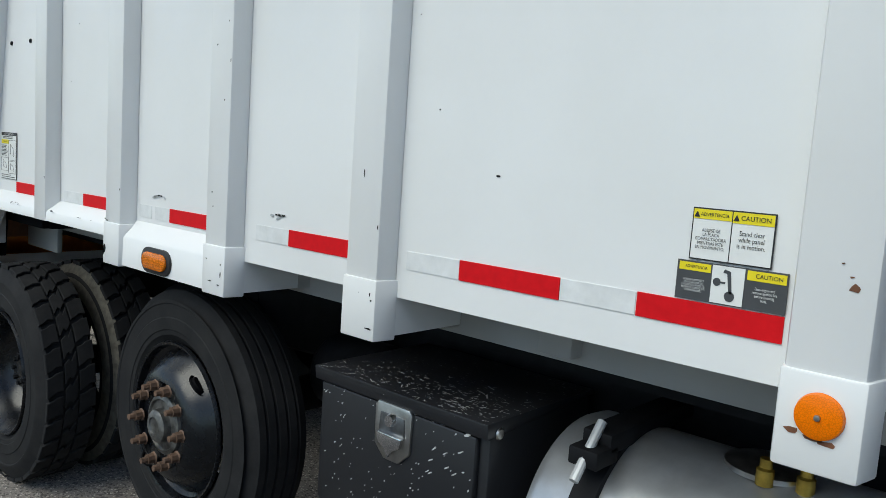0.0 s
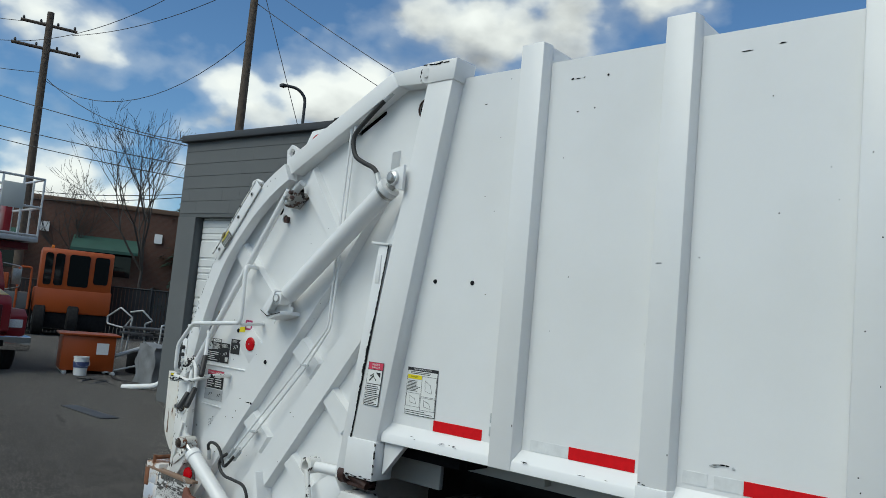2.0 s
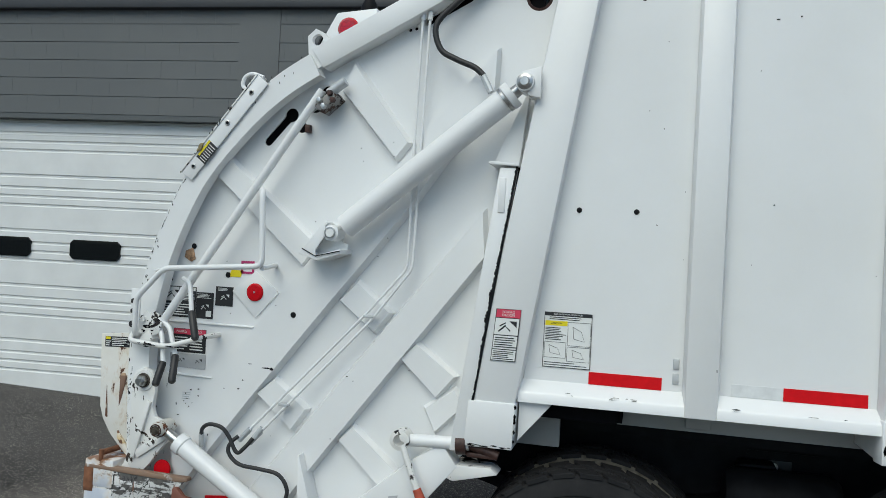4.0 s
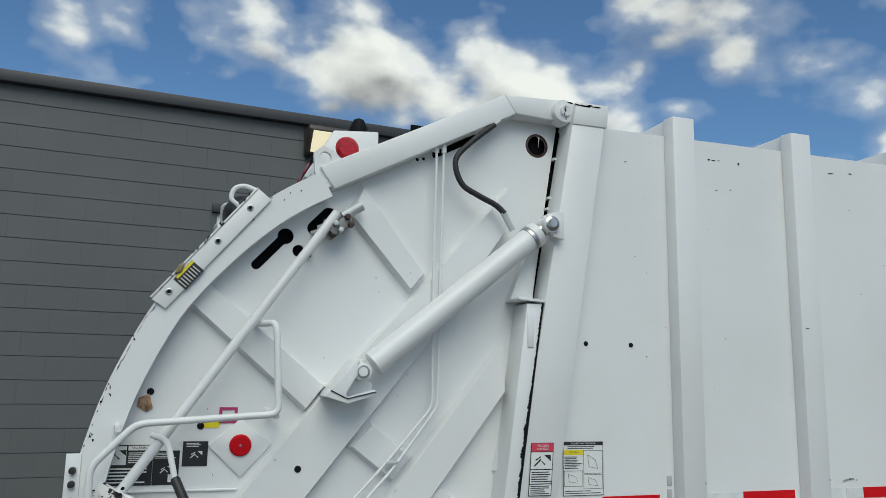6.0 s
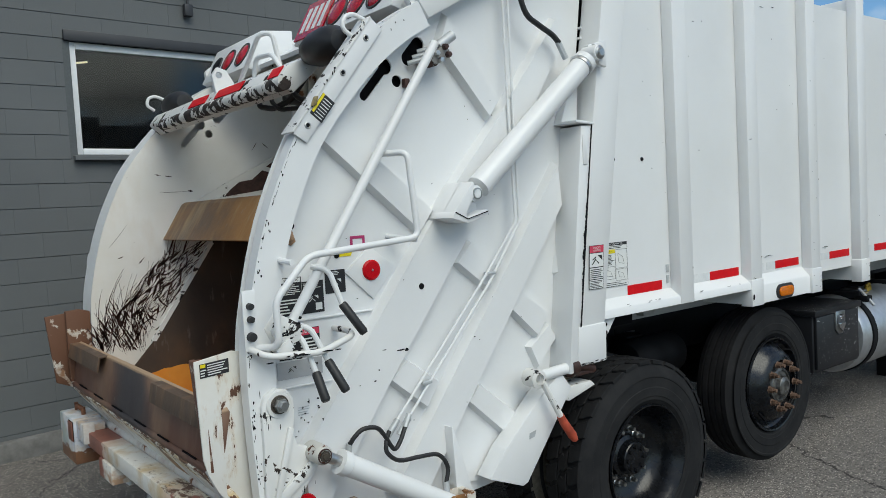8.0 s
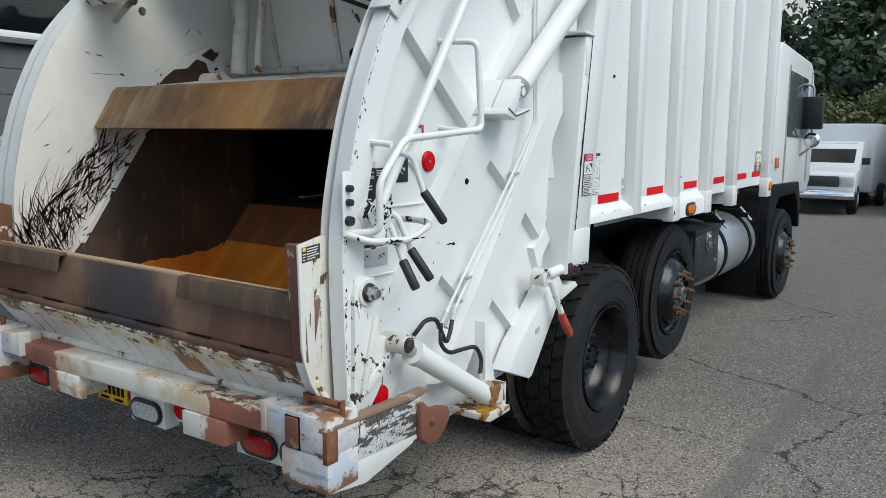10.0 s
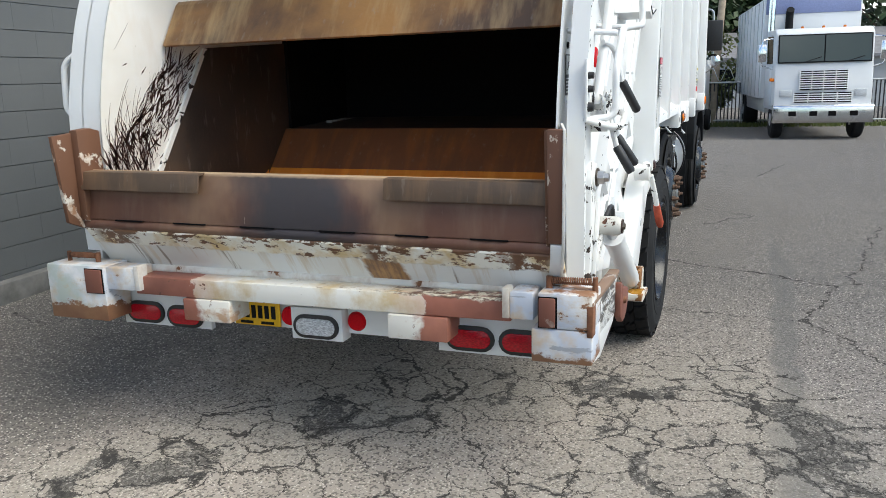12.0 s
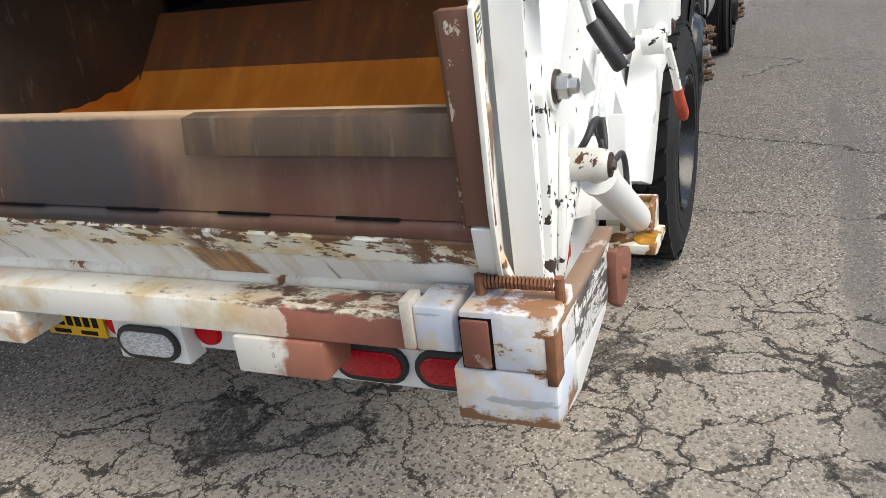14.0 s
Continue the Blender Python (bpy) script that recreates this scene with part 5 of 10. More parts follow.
part("rod_end", bm, painted("grimy_pin_paint", (0.55, 0.54, 0.50), 0.45, chips=0.15, dirt=0.3, chip_scale=20.0), cyl2, "grimy white rod eye")
bm = B()
lathe(bm, [(0.0, -0.066), (0.011, -0.066), (0.013, -0.06), (0.02, -0.06), (0.022, -0.05)], (-1.772, -0.085, 1.01), "y", 8)
part("rod_pin", bm, M_GREASE, cyl2, "greasy steel pin")
bm = B()
lathe(bm, [(0.023, -0.0575), (0.0265, -0.0575), (0.0275, -0.05)], (-1.772, -0.085, 1.01), "y", 24, caps=False)
part("pin_ring", bm, M_DARKRUST, cyl2)
M_FOOT = painted("oily_worn_bracket", (0.66, 0.64, 0.57), 0.5, chips=0.19, rust=0.3, chip_scale=11, bare=((0.02, 0.016, 0.012), (0.30, 0.13, 0.03)))
bm = B()
prism(bm, [(-1.215, 0.705), (-1.12, 0.70), (-1.10, 0.62), (-1.21, 0.62)], "y", -0.135, -0.12, 0.004)
prism(bm, [(-1.215, 0.705), (-1.12, 0.70), (-1.10, 0.62), (-1.21, 0.62)], "y", -0.055, -0.04, 0.004)
box(bm, -1.125, -1.095, -0.135, 0.02, 0.60, 0.70, 0.005)
part("foot_bracket", bm, M_FOOT, tailgate, "grimy white cylinder foot with oily rust")
bm = B()
prism(bm, [(-1.30, 0.618), (-1.095, 0.602), (-1.095, 0.575), (-1.25, 0.572), (-1.30, 0.59)], "y", -0.155, 0.02, 0.005)
part("foot_plate", bm, M_FOOT, tailgate, "oily foot plate")
bm = B()
prism(bm, [(-1.295, -0.15), (-1.19, -0.15), (-1.20, -0.10), (-1.25, -0.085), (-1.29, -0.11)], "z", 0.6165, 0.6185)
part("oil_stain", bm, plain("amber_oil_stain", (0.36, 0.17, 0.02), 0.25, vary=0.4, scale=30), tailgate, "amber oil stain")
M_ARM = painted("scuffed_arm_paint", (0.75, 0.75, 0.73), 0.4, chips=0.10, dirt=0.1, chip_scale=12.0, bare=((0.01, 0.01, 0.011), (0.05, 0.03, 0.02)))
# swing arm from the main pivot down to the step
bm = B()
arm = [(-1.961, 1.205), (-1.947, 1.243), (-1.905, 1.264), (-1.863, 1.254), (-1.84, 1.214), (-1.839, 1.16), (-1.85, 1.09), (-1.833, 1.047), (-1.797, 1.035), (-1.745, 1.01), (-1.742, 0.972), (-1.803, 0.90), (-1.852, 0.833), (-1.888, 0.795), (-1.943, 0.776), (-2.024, 0.77), (-1.982, 0.825), (-1.966, 0.869), (-1.96, 1.055)]
prism(bm, arm, "y", -0.06, -0.035, 0.004)
swing = part("swing_arm", bm, M_ARM, tailgate, "chipped white swing arm")
bm = B()
lathe(bm, [(0.0, -0.05), (0.015, -0.05), (0.017, -0.034), (0.025, -0.034), (0.026, -0.012)], (-1.897, -0.06, 1.207), "y", 6)
part("pivot_nut", bm, M_STEEL, tailgate, "large steel pivot nut")
bm = B()
lathe(bm, [(0.024, -0.012), (0.032, -0.0125), (0.034, -0.002)], (-1.897, -0.06, 1.207), "y", 32, caps=False)
part("pivot_washer", bm, M_GREASE, tailgate, "greasy dark washer")
bm = B()
lathe(bm, [(0.030, -0.006), (0.046, -0.006), (0.050, 0.002)], (-1.897, -0.06, 1.207), "y", 32)
part("pivot_boss", bm, M_ARM, tailgate, "round white pivot boss")
bm = B()
prism(bm, [(-1.869, 1.122), (-1.851, 1.113), (-1.923, 0.855), (-1.944, 0.855)], "y", -0.075, -0.06, 0.003)
part("stiffener", bm, M_ARM, tailgate)
bm = B()
prism(bm, [(-1.926, 0.888), (-1.905, 0.858), (-1.762, 0.958), (-1.765, 0.975), (-1.792, 0.982)], "y", -0.072, -0.06, 0.003)
part("stiffener", bm, M_ARM, tailgate)

# ---- control rod, rails and levers on the side ----
bm = B()
tube(bm, [(-1.115, -0.045, 2.52), (-1.845, -0.05, 1.45)], 0.019, 14)
part("control_rod", bm, M_WHITE_SPOT, tailgate, "long white control rod")
bm = B()
prism(bm, [(-1.15, 2.455), (-1.07, 2.52), (-1.045, 2.49), (-1.12, 2.425)], "y", -0.055, 0.05, 0.004)
part("rod_bracket", bm, painted("grimy_bracket_paint", (0.24, 0.235, 0.225), 0.45, chips=0.21, chip_scale=16, bare=((0.012, 0.011, 0.011), (0.09, 0.045, 0.03))), tailgate, "grimy rod bracket with rusty bolts")
for bx, bz in ((-1.12, 2.475), (-1.075, 2.505), (-1.10, 2.45), (-1.06, 2.475)):
    bm = B()
    lathe(bm, [(0.0, -0.02), (0.011, -0.018), (0.014, 0.0)], (bx, -0.055, bz), "y", 6)
    part("bolt", bm, M_STEEL if bx < -1.09 else M_DARKRUST, tailgate)
bm = B()
box(bm, -1.222, -1.197, 0.025, 0.049, 2.35, 2.385, 0.003)
part("anchor_tab", bm, M_DARKRUST, tailgate, "small rusty anchor tab")
bm = B()
tube(bm, [(-1.09, -0.03, 2.51), (-1.015, -0.035, 2.56)], 0.021, 12)
part("rod_tip", bm, M_GALV, tailgate)
for z in (2.475, 2.50, 2.525):
    bm = B()
    tube(bm, [(-1.20 + (z - 2.475), 0.03, z - 0.03), (-1.11 + (z - 2.475), -0.03, z - 0.005)], 0.010, 10)
    part("linkage", bm, M_GALV, tailgate)
bm = B()
prism(bm, [(-1.925, 1.475), (-1.885, 1.525), (-1.80, 1.475), (-1.815, 1.425), (-1.89, 1.40)], "y", -0.095, -0.085, 0.003)
prism(bm, [(-1.925, 1.475), (-1.885, 1.525), (-1.80, 1.475), (-1.815, 1.425), (-1.89, 1.40)], "y", -0.045, -0.035, 0.003)
prism(bm, [(-1.91, 1.40), (-1.86, 1.44), (-1.84, 1.40), (-1.885, 1.365)], "y", -0.10, -0.03, 0.003)
for px, pz in ((-1.895, 1.485), (-1.845, 1.475)):
    lathe(bm, [(0.0, -0.014), (0.012, -0.013), (0.014, 0.0)], (px, -0.094, pz), "y", 8)
part("lever_block", bm, M_WHITE_BLACK, tailgate, "chipped white lever pivot block")
bm = B()
tube(bm, [(-1.40, 0.01, 2.078), (-1.332, -0.12, 2.078), (-1.31, -0.13, 1.752), (-1.783, -0.13, 1.718), (-1.916, -0.13, 1.578), (-1.912, -0.13, 1.42), (-1.96, -0.03, 1.41)], 0.0125, 12, 0.035)
part("grab_rail", bm, M_WHITE_SPOT, tailgate, "bent white grab rail")
for x, z in ((-1.315, 1.742), (-1.84, 1.70)):
    bm = B()
    tube(bm, [(x, -0.12, z), (x - 0.02, 0.05, z + 0.015)], 0.0105, 10)
    part("rail_standoff", bm, M_WHITE_SPOT, tailgate)
bm = B()
tube(bm, [(-1.985, -0.03, 1.415), (-1.95, -0.115, 1.388), (-1.75, -0.125, 1.375), (-1.615, -0.117, 1.416), (-1.60, -0.06, 1.425), (-1.60, 0.05, 1.425)], 0.012, 12, 0.04)
part("lever_guard", bm, M_WHITE_BLACK, tailgate, "chipped white lever guard rail")
LEVERS = [((-1.85, -0.06, 1.465), (-1.805, -0.085, 1.43), (-1.772, -0.112, 1.305), (-1.768, -0.168, 1.210)),
          ((-1.84, -0.06, 1.485), (-1.768, -0.085, 1.46), (-1.718, -0.104, 1.338), (-1.686, -0.170, 1.230)),
          ((-1.735, -0.05, 1.675), (-1.680, -0.080, 1.66), (-1.648, -0.107, 1.535), (-1.590, -0.158, 1.422))]
for a, b, c, d in LEVERS:
    bm = B()
    tube(bm, [a, b, c], 0.0105, 10, 0.03)
    part("lever", bm, M_WHITE_SPOT, tailgate, "white control lever with a black grip")
    bm = B()
    tube(bm, [c, Vector(c).lerp(Vector(d), 0.06), Vector(c).lerp(Vector(d), 0.94), d], [0.014, 0.0165, 0.0165, 0.012], 14)
    part("grip", bm, M_BLACK_SATIN, tailgate, "black rubber lever grip")

# push buttons on the rim
bm = B()
box(bm, -2.0, -1.952, -0.049, -0.041, 1.405, 1.615, 0.002)
part("switch_plate", bm, M_WHITE_SPOT, tailgate, "small switch plate with black buttons")
for z, r in ((1.56, 0.011), (1.515, 0.011), (1.455, 0.015)):
    bm = B()
    lathe(bm, [(0.0, -0.022), (r, -0.02), (r * 1.15, 0.0)], (-1.976, -0.047, z), "y", 14)
    part("button", bm, M_BLACK_SATIN, tailgate)

# ---- pipes and hoses ----
for dx in (0.0, 0.032):
    bm = B()
    tube(bm, [(-0.696 + dx, 0.0, 2.84), (-0.702 + dx * 0.9, -0.008, 2.30), (-0.70 + dx * 0.7, -0.02, 1.776), (-0.874 + dx * 0.6, -0.02, 1.572 - dx), (-1.385 + dx * 1.6, -0.02, 1.03 - dx * 0.2)], 0.006, 8, 0.03)
    part("hydraulic_pipe", bm, M_WHITE_SPOT, tailgate, "thin white hydraulic pipe")
    bm = B()
    tube(bm, [(-0.696 + dx, 0.0, 2.825), (-0.696 + dx, 0.0, 2.86)], 0.011, 8)
    part("pipe_nut", bm, M_WHITE_SPOT, tailgate)
    bm = B()
    tube(bm, [(-1.38 + dx * 1.6, -0.02, 1.035 - dx * 0.2), (-1.43 + dx * 1.6, -0.02, 0.98 - dx * 0.2)], 0.0125, 10)
    part("hose_fitting", bm, M_GALV, tailgate)
for x, z in ((-0.87, 1.565), (-1.24, 1.155)):
    bm = B()
    box(bm, x - 0.012, x + 0.034, -0.028, 0.0, z - 0.006, z + 0.006, 0.002)
    part("pipe_clamp", bm, M_GALV, tailgate)
bm = B()
tube(bm, smooth_line([(-0.445, -0.02, 2.97), (-0.55, -0.03, 2.88), (-0.625, -0.04, 2.79), (-0.60, -0.045, 2.69), (-0.53, -0.05, 2.645), (-0.45, -0.05, 2.61), (-0.41, -0.055, 2.575)], 5), 0.0125, 12)
part("hose", bm, M_HOSE, tailgate, "black hydraulic hose")
for a, b in (((-0.445, -0.02, 2.97), (-0.40, -0.01, 3.01)), ((-0.415, -0.052, 2.58), (-0.375, -0.06, 2.505))):
    bm = B()
    tube(bm, [a, b], 0.014, 8)
    part("hose_fitting", bm, M_GALV, tailgate)
bm = B()
tube(bm, smooth_line([(-1.612, -0.03, 0.985), (-1.597, -0.05, 1.02), (-1.561, -0.055, 1.043), (-1.503, -0.055, 1.036), (-1.466, -0.05, 0.999), (-1.425, -0.05, 0.934), (-1.391, -0.045, 0.955), (-1.35, -0.03, 1.01)], 5), 0.0088, 12)
part("hose", bm, M_HOSE, tailgate, "black hydraulic hose")
bm = B()
tube(bm, smooth_line([(-1.43, -0.03, 1.0), (-1.458, -0.05, 0.968), (-1.459, -0.055, 0.928), (-1.406, -0.055, 0.885), (-1.309, -0.055, 0.876), (-1.217, -0.055, 0.862), (-1.173, -0.055, 0.80), (-1.19, -0.06, 0.735)], 5), 0.0088, 12)
part("hose", bm, M_HOSE, tailgate, "black hydraulic hose")
for a, b in (((-1.615, -0.02, 0.935), (-1.611, -0.032, 0.995)), ((-1.192, -0.07, 0.675), (-1.189, -0.06, 0.745)), ((-1.355, -0.03, 1.0), (-1.325, -0.02, 1.045))):
    bm = B()
    tube(bm, [a, b], 0.0125, 8)
    part("hose_fitting", bm, M_GALV, tailgate)

# ---- latch with its turnbuckle lever ----
bm = B()
tube(bm, [(-0.655, -0.055, 1.075), (-0.39, -0.05, 1.085)], 0.026, 16)
part("turnbuckle", bm, M_WHITE_SPOT, tailgate, "white turnbuckle latch")
bm = B()
tube(bm, [(-0.44, -0.05, 1.083), (-0.40, -0.05, 1.085)], 0.045, 16)
tube(bm, [(-0.40, -0.05, 1.085), (-0.27, -0.05, 1.05)], 0.02, 12)
box(bm, -0.40, -0.28, -0.065, 0.02, 1.035, 1.055, 0.006)
part("latch_eye", bm, M_DARKRUST, tailgate, "rusty latch eye")
bm = B()
lathe(bm, [(0.024, -0.045), (0.042, -0.04), (0.042, 0.03), (0.024, 0.035)], (-0.672, -0.055, 1.078), "y", 18, closed=True)
part("ratchet_head", bm, M_WHITE_BLACK, tailgate)
bm = B()
tube(bm, [(-0.655, -0.10, 1.06), (-0.60, -0.12, 0.94), (-0.575, -0.125, 0.89)], 0.014, 10)
part("ratchet_lever", bm, M_WHITE_BLACK, tailgate)
bm = B()
tube(bm, [(-0.58, -0.124, 0.90), (-0.565, -0.126, 0.87), (-0.52, -0.135, 0.80), (-0.505, -0.137, 0.775)], [0.017, 0.019, 0.021, 0.014], 14)
part("lever_grip", bm, plain("faded_red_grip", (0.42, 0.07, 0.035), 0.6, vary=0.3, scale=30), tailgate, "worn red lever grip")
bm = B()
prism(bm, [(-0.62, 0.99), (-0.30, 1.0), (-0.27, 0.975), (-0.45, 0.93)], "y", -0.06, 0.05, 0.004)
part("latch_shelf", bm, M_WHITE_BLACK, tailgate)
bm = B()
prism(bm, [(-0.955, 0.69), (-0.765, 0.612), (-0.735, 0.622), (-0.435, 0.99), (-0.50, 1.075), (-0.62, 1.0), (-0.86, 0.80)], "y", -0.062, 0.03, 0.004)
part("corner_plate", bm, M_WHITE_SPOT, tailgate, "white folded corner plate before the wheel")
bm = B()
prism(bm, [(-0.715, 0.838), (-0.675, 0.845), (-0.685, 0.818), (-0.718, 0.812)], "y", -0.0645, -0.0615)
part("patch", bm, M_GALV, tailgate, "small grey patch")
# lower triangular gusset beside the sweep cylinder
bm = B()
prism(bm, [(-1.137, 0.955), (-1.130, 0.955), (-1.03, 0.62), (-1.125, 0.62)], "y", -0.05, 0.05, 0.003)
part("gusset", bm, M_WHITE_SPOT, tailgate)
# red reflectors
bm = B()
prism(bm, [(-1.425 + u, 1.625 + v) for u, v in ((-0.115, 0.005), (-0.005, 0.10), (0.115, 0.01), (0.005, -0.11))], "y", 0.040, 0.051, 0.002)
part("lamp_plate", bm, M_WHITE_SPOT, tailgate)
bm = B()
lathe(bm, [(0.0, -0.012), (0.034, -0.011), (0.04, -0.006), (0.04, 0.0)], (-1.425, 0.04, 1.63), "y", 32)
part("reflector", bm, M_REFLECT_RED, tailgate, "round red reflector")
bm = B()
lathe(bm, [(0.0, -0.003), (0.004, -0.002), (0.005, 0.0)], (-1.425, 0.028, 1.63), "y", 12)
part("rivet", bm, M_STEEL, tailgate)
bm = B()
lathe(bm, [(0.0, -0.012), (0.04, -0.009), (0.042, 0.0)], (-1.80, -0.028, 0.812), "y", 28)
part("reflector", bm, M_REFLECT_RED, tailgate, "round red reflector")
bm = B()
prism(bm, [(-1.62, 0.695), (-1.47, 0.71), (-1.47, 0.66), (-1.62, 0.64)], "y", 0.040, 0.049)
part("tape", bm, M_TAPE_RED, tailgate, "red reflective tape strip")
for x, z in ((-1.215, 1.545), (-1.57, 1.70), (-1.865, 1.665), (-1.752, 1.822), (-1.765, 1.778)):
    bm = B()
    lathe(bm, [(0.0, -0.004), (0.011, -0.003), (0.013, 0.0)], (x, -0.001 if x > -1.3 else 0.048, z), "y", 14)
    part("plug", bm, M_BLACK, tailgate)
bm = B()
prism(bm, [(-1.79, 1.80), (-1.755, 1.815), (-1.74, 1.765), (-1.76, 1.75), (-1.795, 1.77)], "y", 0.042, 0.049, 0.001)
part("anchor_tab", bm, plain("worn_bronze_tab", (0.36, 0.22, 0.13), 0.5, 0.2, 0.7, 45), tailgate, "small rusty anchor tab")

# ---- angle strip, rubber stops, lamp bars along the top ----
bm = B()
prism(bm, [(-1.772, 2.15), (-1.42, 2.587), (-1.37, 2.548), (-1.72, 2.117)], "y", -0.055, -0.047, 0.002)
part("angle_strip", bm, M_WHITE_SPOT, tailgate, "white angle iron on the rim")
bm = B()
prism(bm, [(-1.772, 2.15), (-1.42, 2.587), (-1.425, 2.592), (-1.778, 2.155)], "y", -0.06, 0.03, 0.002)
part("strip_flange", bm, M_WHITE_BLACK, tailgate, "chipped edge of the angle iron")
for k in (0.10, 0.55, 0.86):
    u, w = -1.748 + 0.35 * k, 2.135 + 0.435 * k
    bm = B()
    lathe(bm, [(0.0, -0.001), (0.007, -0.001), (0.0075, -0.003)], (u, -0.0552, w), "y", 16)
    part("bolt_hole", bm, M_BLACK, tailgate)
    bm = B()
    lathe(bm, [(0.0075, -0.003), (0.009, -0.004), (0.012, -0.003), (0.013, 0.0)], (u, -0.0552, w), "y", 16, caps=False)
    part("bolt_ring", bm, M_STEEL, tailgate)
# yellow and black label, with bars for its small print
ux, uz, vx, vz = 0.627, 0.779, 0.779, -0.627


def on_strip(a0, a1, b0, b1, y, mat, name, label=""):
    bm = B()
    prism(bm, [(-1.705 + ux * a + vx * b, 2.226 + uz * a + vz * b) for a, b in ((a0, b0), (a1, b0), (a1, b1), (a0, b1))], "y", y, y + 0.0008)
    return part(name, bm, mat, tailgate, label)


on_strip(0.0, 0.095, 0.004, 0.062, -0.0562, M_INK, "sticker", "black and yellow label on the angle iron")
on_strip(0.012, 0.095, 0.005, 0.015, -0.0568, M_YELLOW, "sticker", "yellow label heading")
for k in range(7):
    on_strip(0.008 + 0.012 * k, 0.011 + 0.012 * k, 0.02, 0.056, -0.0568, M_PAPER, "text_bar")
bm = B()
prism(bm, [(-1.70, 2.245), (-1.685, 2.28), (-1.665, 2.285), (-1.675, 2.25)], "y", -0.064, -0.056, 0.003)
part("strip_latch", bm, plain("yellowed_rusty_latch", (0.24, 0.19, 0.09), 0.6, 0.3, 0.6, 40), tailgate, "small rusty latch")


def handle(y0, y1, x, z):
    bm = B()
    tube(bm, [(x, y0, z), (x - 0.046, y0, z + 0.03), (x - 0.031, y0, z + 0.075), (x + 0.007, y1, z + 0.087), (x + 0.06, y1, z + 0.068)], 0.009, 10, 0.025)
    part("stop_handle", bm, M_WHITE_SPOT, tailgate, "white loop handle")


handle(-0.01, -0.01, -1.476, 2.518)
handle(opp(0.05), opp(0.05), -1.53, 2.52)
M_RUBBER = plain("black_rubber_stop", (0.012, 0.012, 0.013), 0.42, vary=0.3, scale=14, bump=0.2)
for y in (0.10, opp(0.38)):
    bm = B()
    lathe(bm, [(0.0, 0.0), (0.042, 0.006), (0.066, 0.035), (0.075, 0.10), (0.072, 0.18), (0.055, 0.25), (0.026, 0.278), (0.0, 0.285)], (-1.462, y, 2.53), "y", 28)
    part("rubber_stop", bm, M_RUBBER, tailgate, "black rubber stop")
bm = B()
prism(bm, [(-1.54, 2.36), (-1.60, 2.42), (-1.56, 2.475), (-1.36, 2.565), (-1.34, 2.54), (-1.47, 2.42)], "y", 0.38, opp(0.143), 0.01)
part("cross_beam", bm, M_WHITE_BLACK, tailgate, "paint-chipped beam between the walls")
bm = B()
tube(bm, [(-1.585, 0.36, 2.40), (-1.585, opp(0.36), 2.40)], 0.030, 16)
part("edge_tube", bm, painted("flaking_white_tube", (0.7, 0.69, 0.66), 0.5, chips=0.235, chip_scale=13, bare=((0.012, 0.011, 0.011), (0.05, 0.035, 0.03))), tailgate, "tube with flaking white paint")
for a, b in ((0.40, 0.50), (0.79, 1.10), (1.23, 1.46)):
    bm = B()
    prism(bm, [(-1.5935, 2.4325), (-1.5615, 2.4765), (-1.5645, 2.4785), (-1.5965, 2.4345)], "y", a, b)
    part("tape", bm, M_TAPE_RED, tailgate, "red reflective tape strip")
# tube guards and a lifting lug on the beam
for line in ([(-1.50, 1.02, 2.485), (-1.52, 0.71, 2.67), (-1.48, 0.66, 2.672), (-1.45, 0.66, 2.52)], [(-1.54, 0.745, 2.485), (-1.545, 0.70, 2.562), (-1.535, 0.56, 2.556), (-1.525, 0.50, 2.485)]):
    bm = B()
    tube(bm, line, 0.011, 10, 0.03)
    part("lamp_guard", bm, M_WHITE_SPOT, tailgate, "white tube guard on the beam")
bm = B()
plate(bm, [(-1.56, 2.475), (-1.575, 2.56), (-1.545, 2.60), (-1.50, 2.585), (-1.46, 2.52)], [ring(-1.54, 2.562, 0.017, 12)], "y", 1.15, 1.175)
part("lifting_lug", bm, M_WHITE_SPOT, tailgate, "white lifting lug with a hole")
# tangle of hoses under the beam
HOSES = [
    [(-1.34, 1.12, 2.47), (-1.38, 1.06, 2.40), (-1.36, 0.94, 2.375), (-1.34, 0.80, 2.40), (-1.30, 0.70, 2.50)],
    [(-1.30, 1.00, 2.50), (-1.36, 0.97, 2.42), (-1.37, 0.86, 2.36), (-1.30, 0.76, 2.36), (-1.05, 0.66, 2.30)],
    [(-1.28, 0.90, 2.50), (-1.33, 0.88, 2.41), (-1.30, 0.74, 2.38), (-1.22, 0.60, 2.44), (-0.9, 0.5, 2.5)],
    [(-1.32, 0.78, 2.50), (-1.37, 0.74, 2.44), (-1.36, 0.68, 2.39), (-1.2, 0.62, 2.34), (-0.9, 0.6, 2.32)],
]
for k, line in enumerate(HOSES):
    bm = B()
    tube(bm, line, (0.014, 0.011, 0.018)[k % 3], 8, 0.03)
    part("hose", bm, M_HOSE, tailgate, "greasy black hydraulic hose")
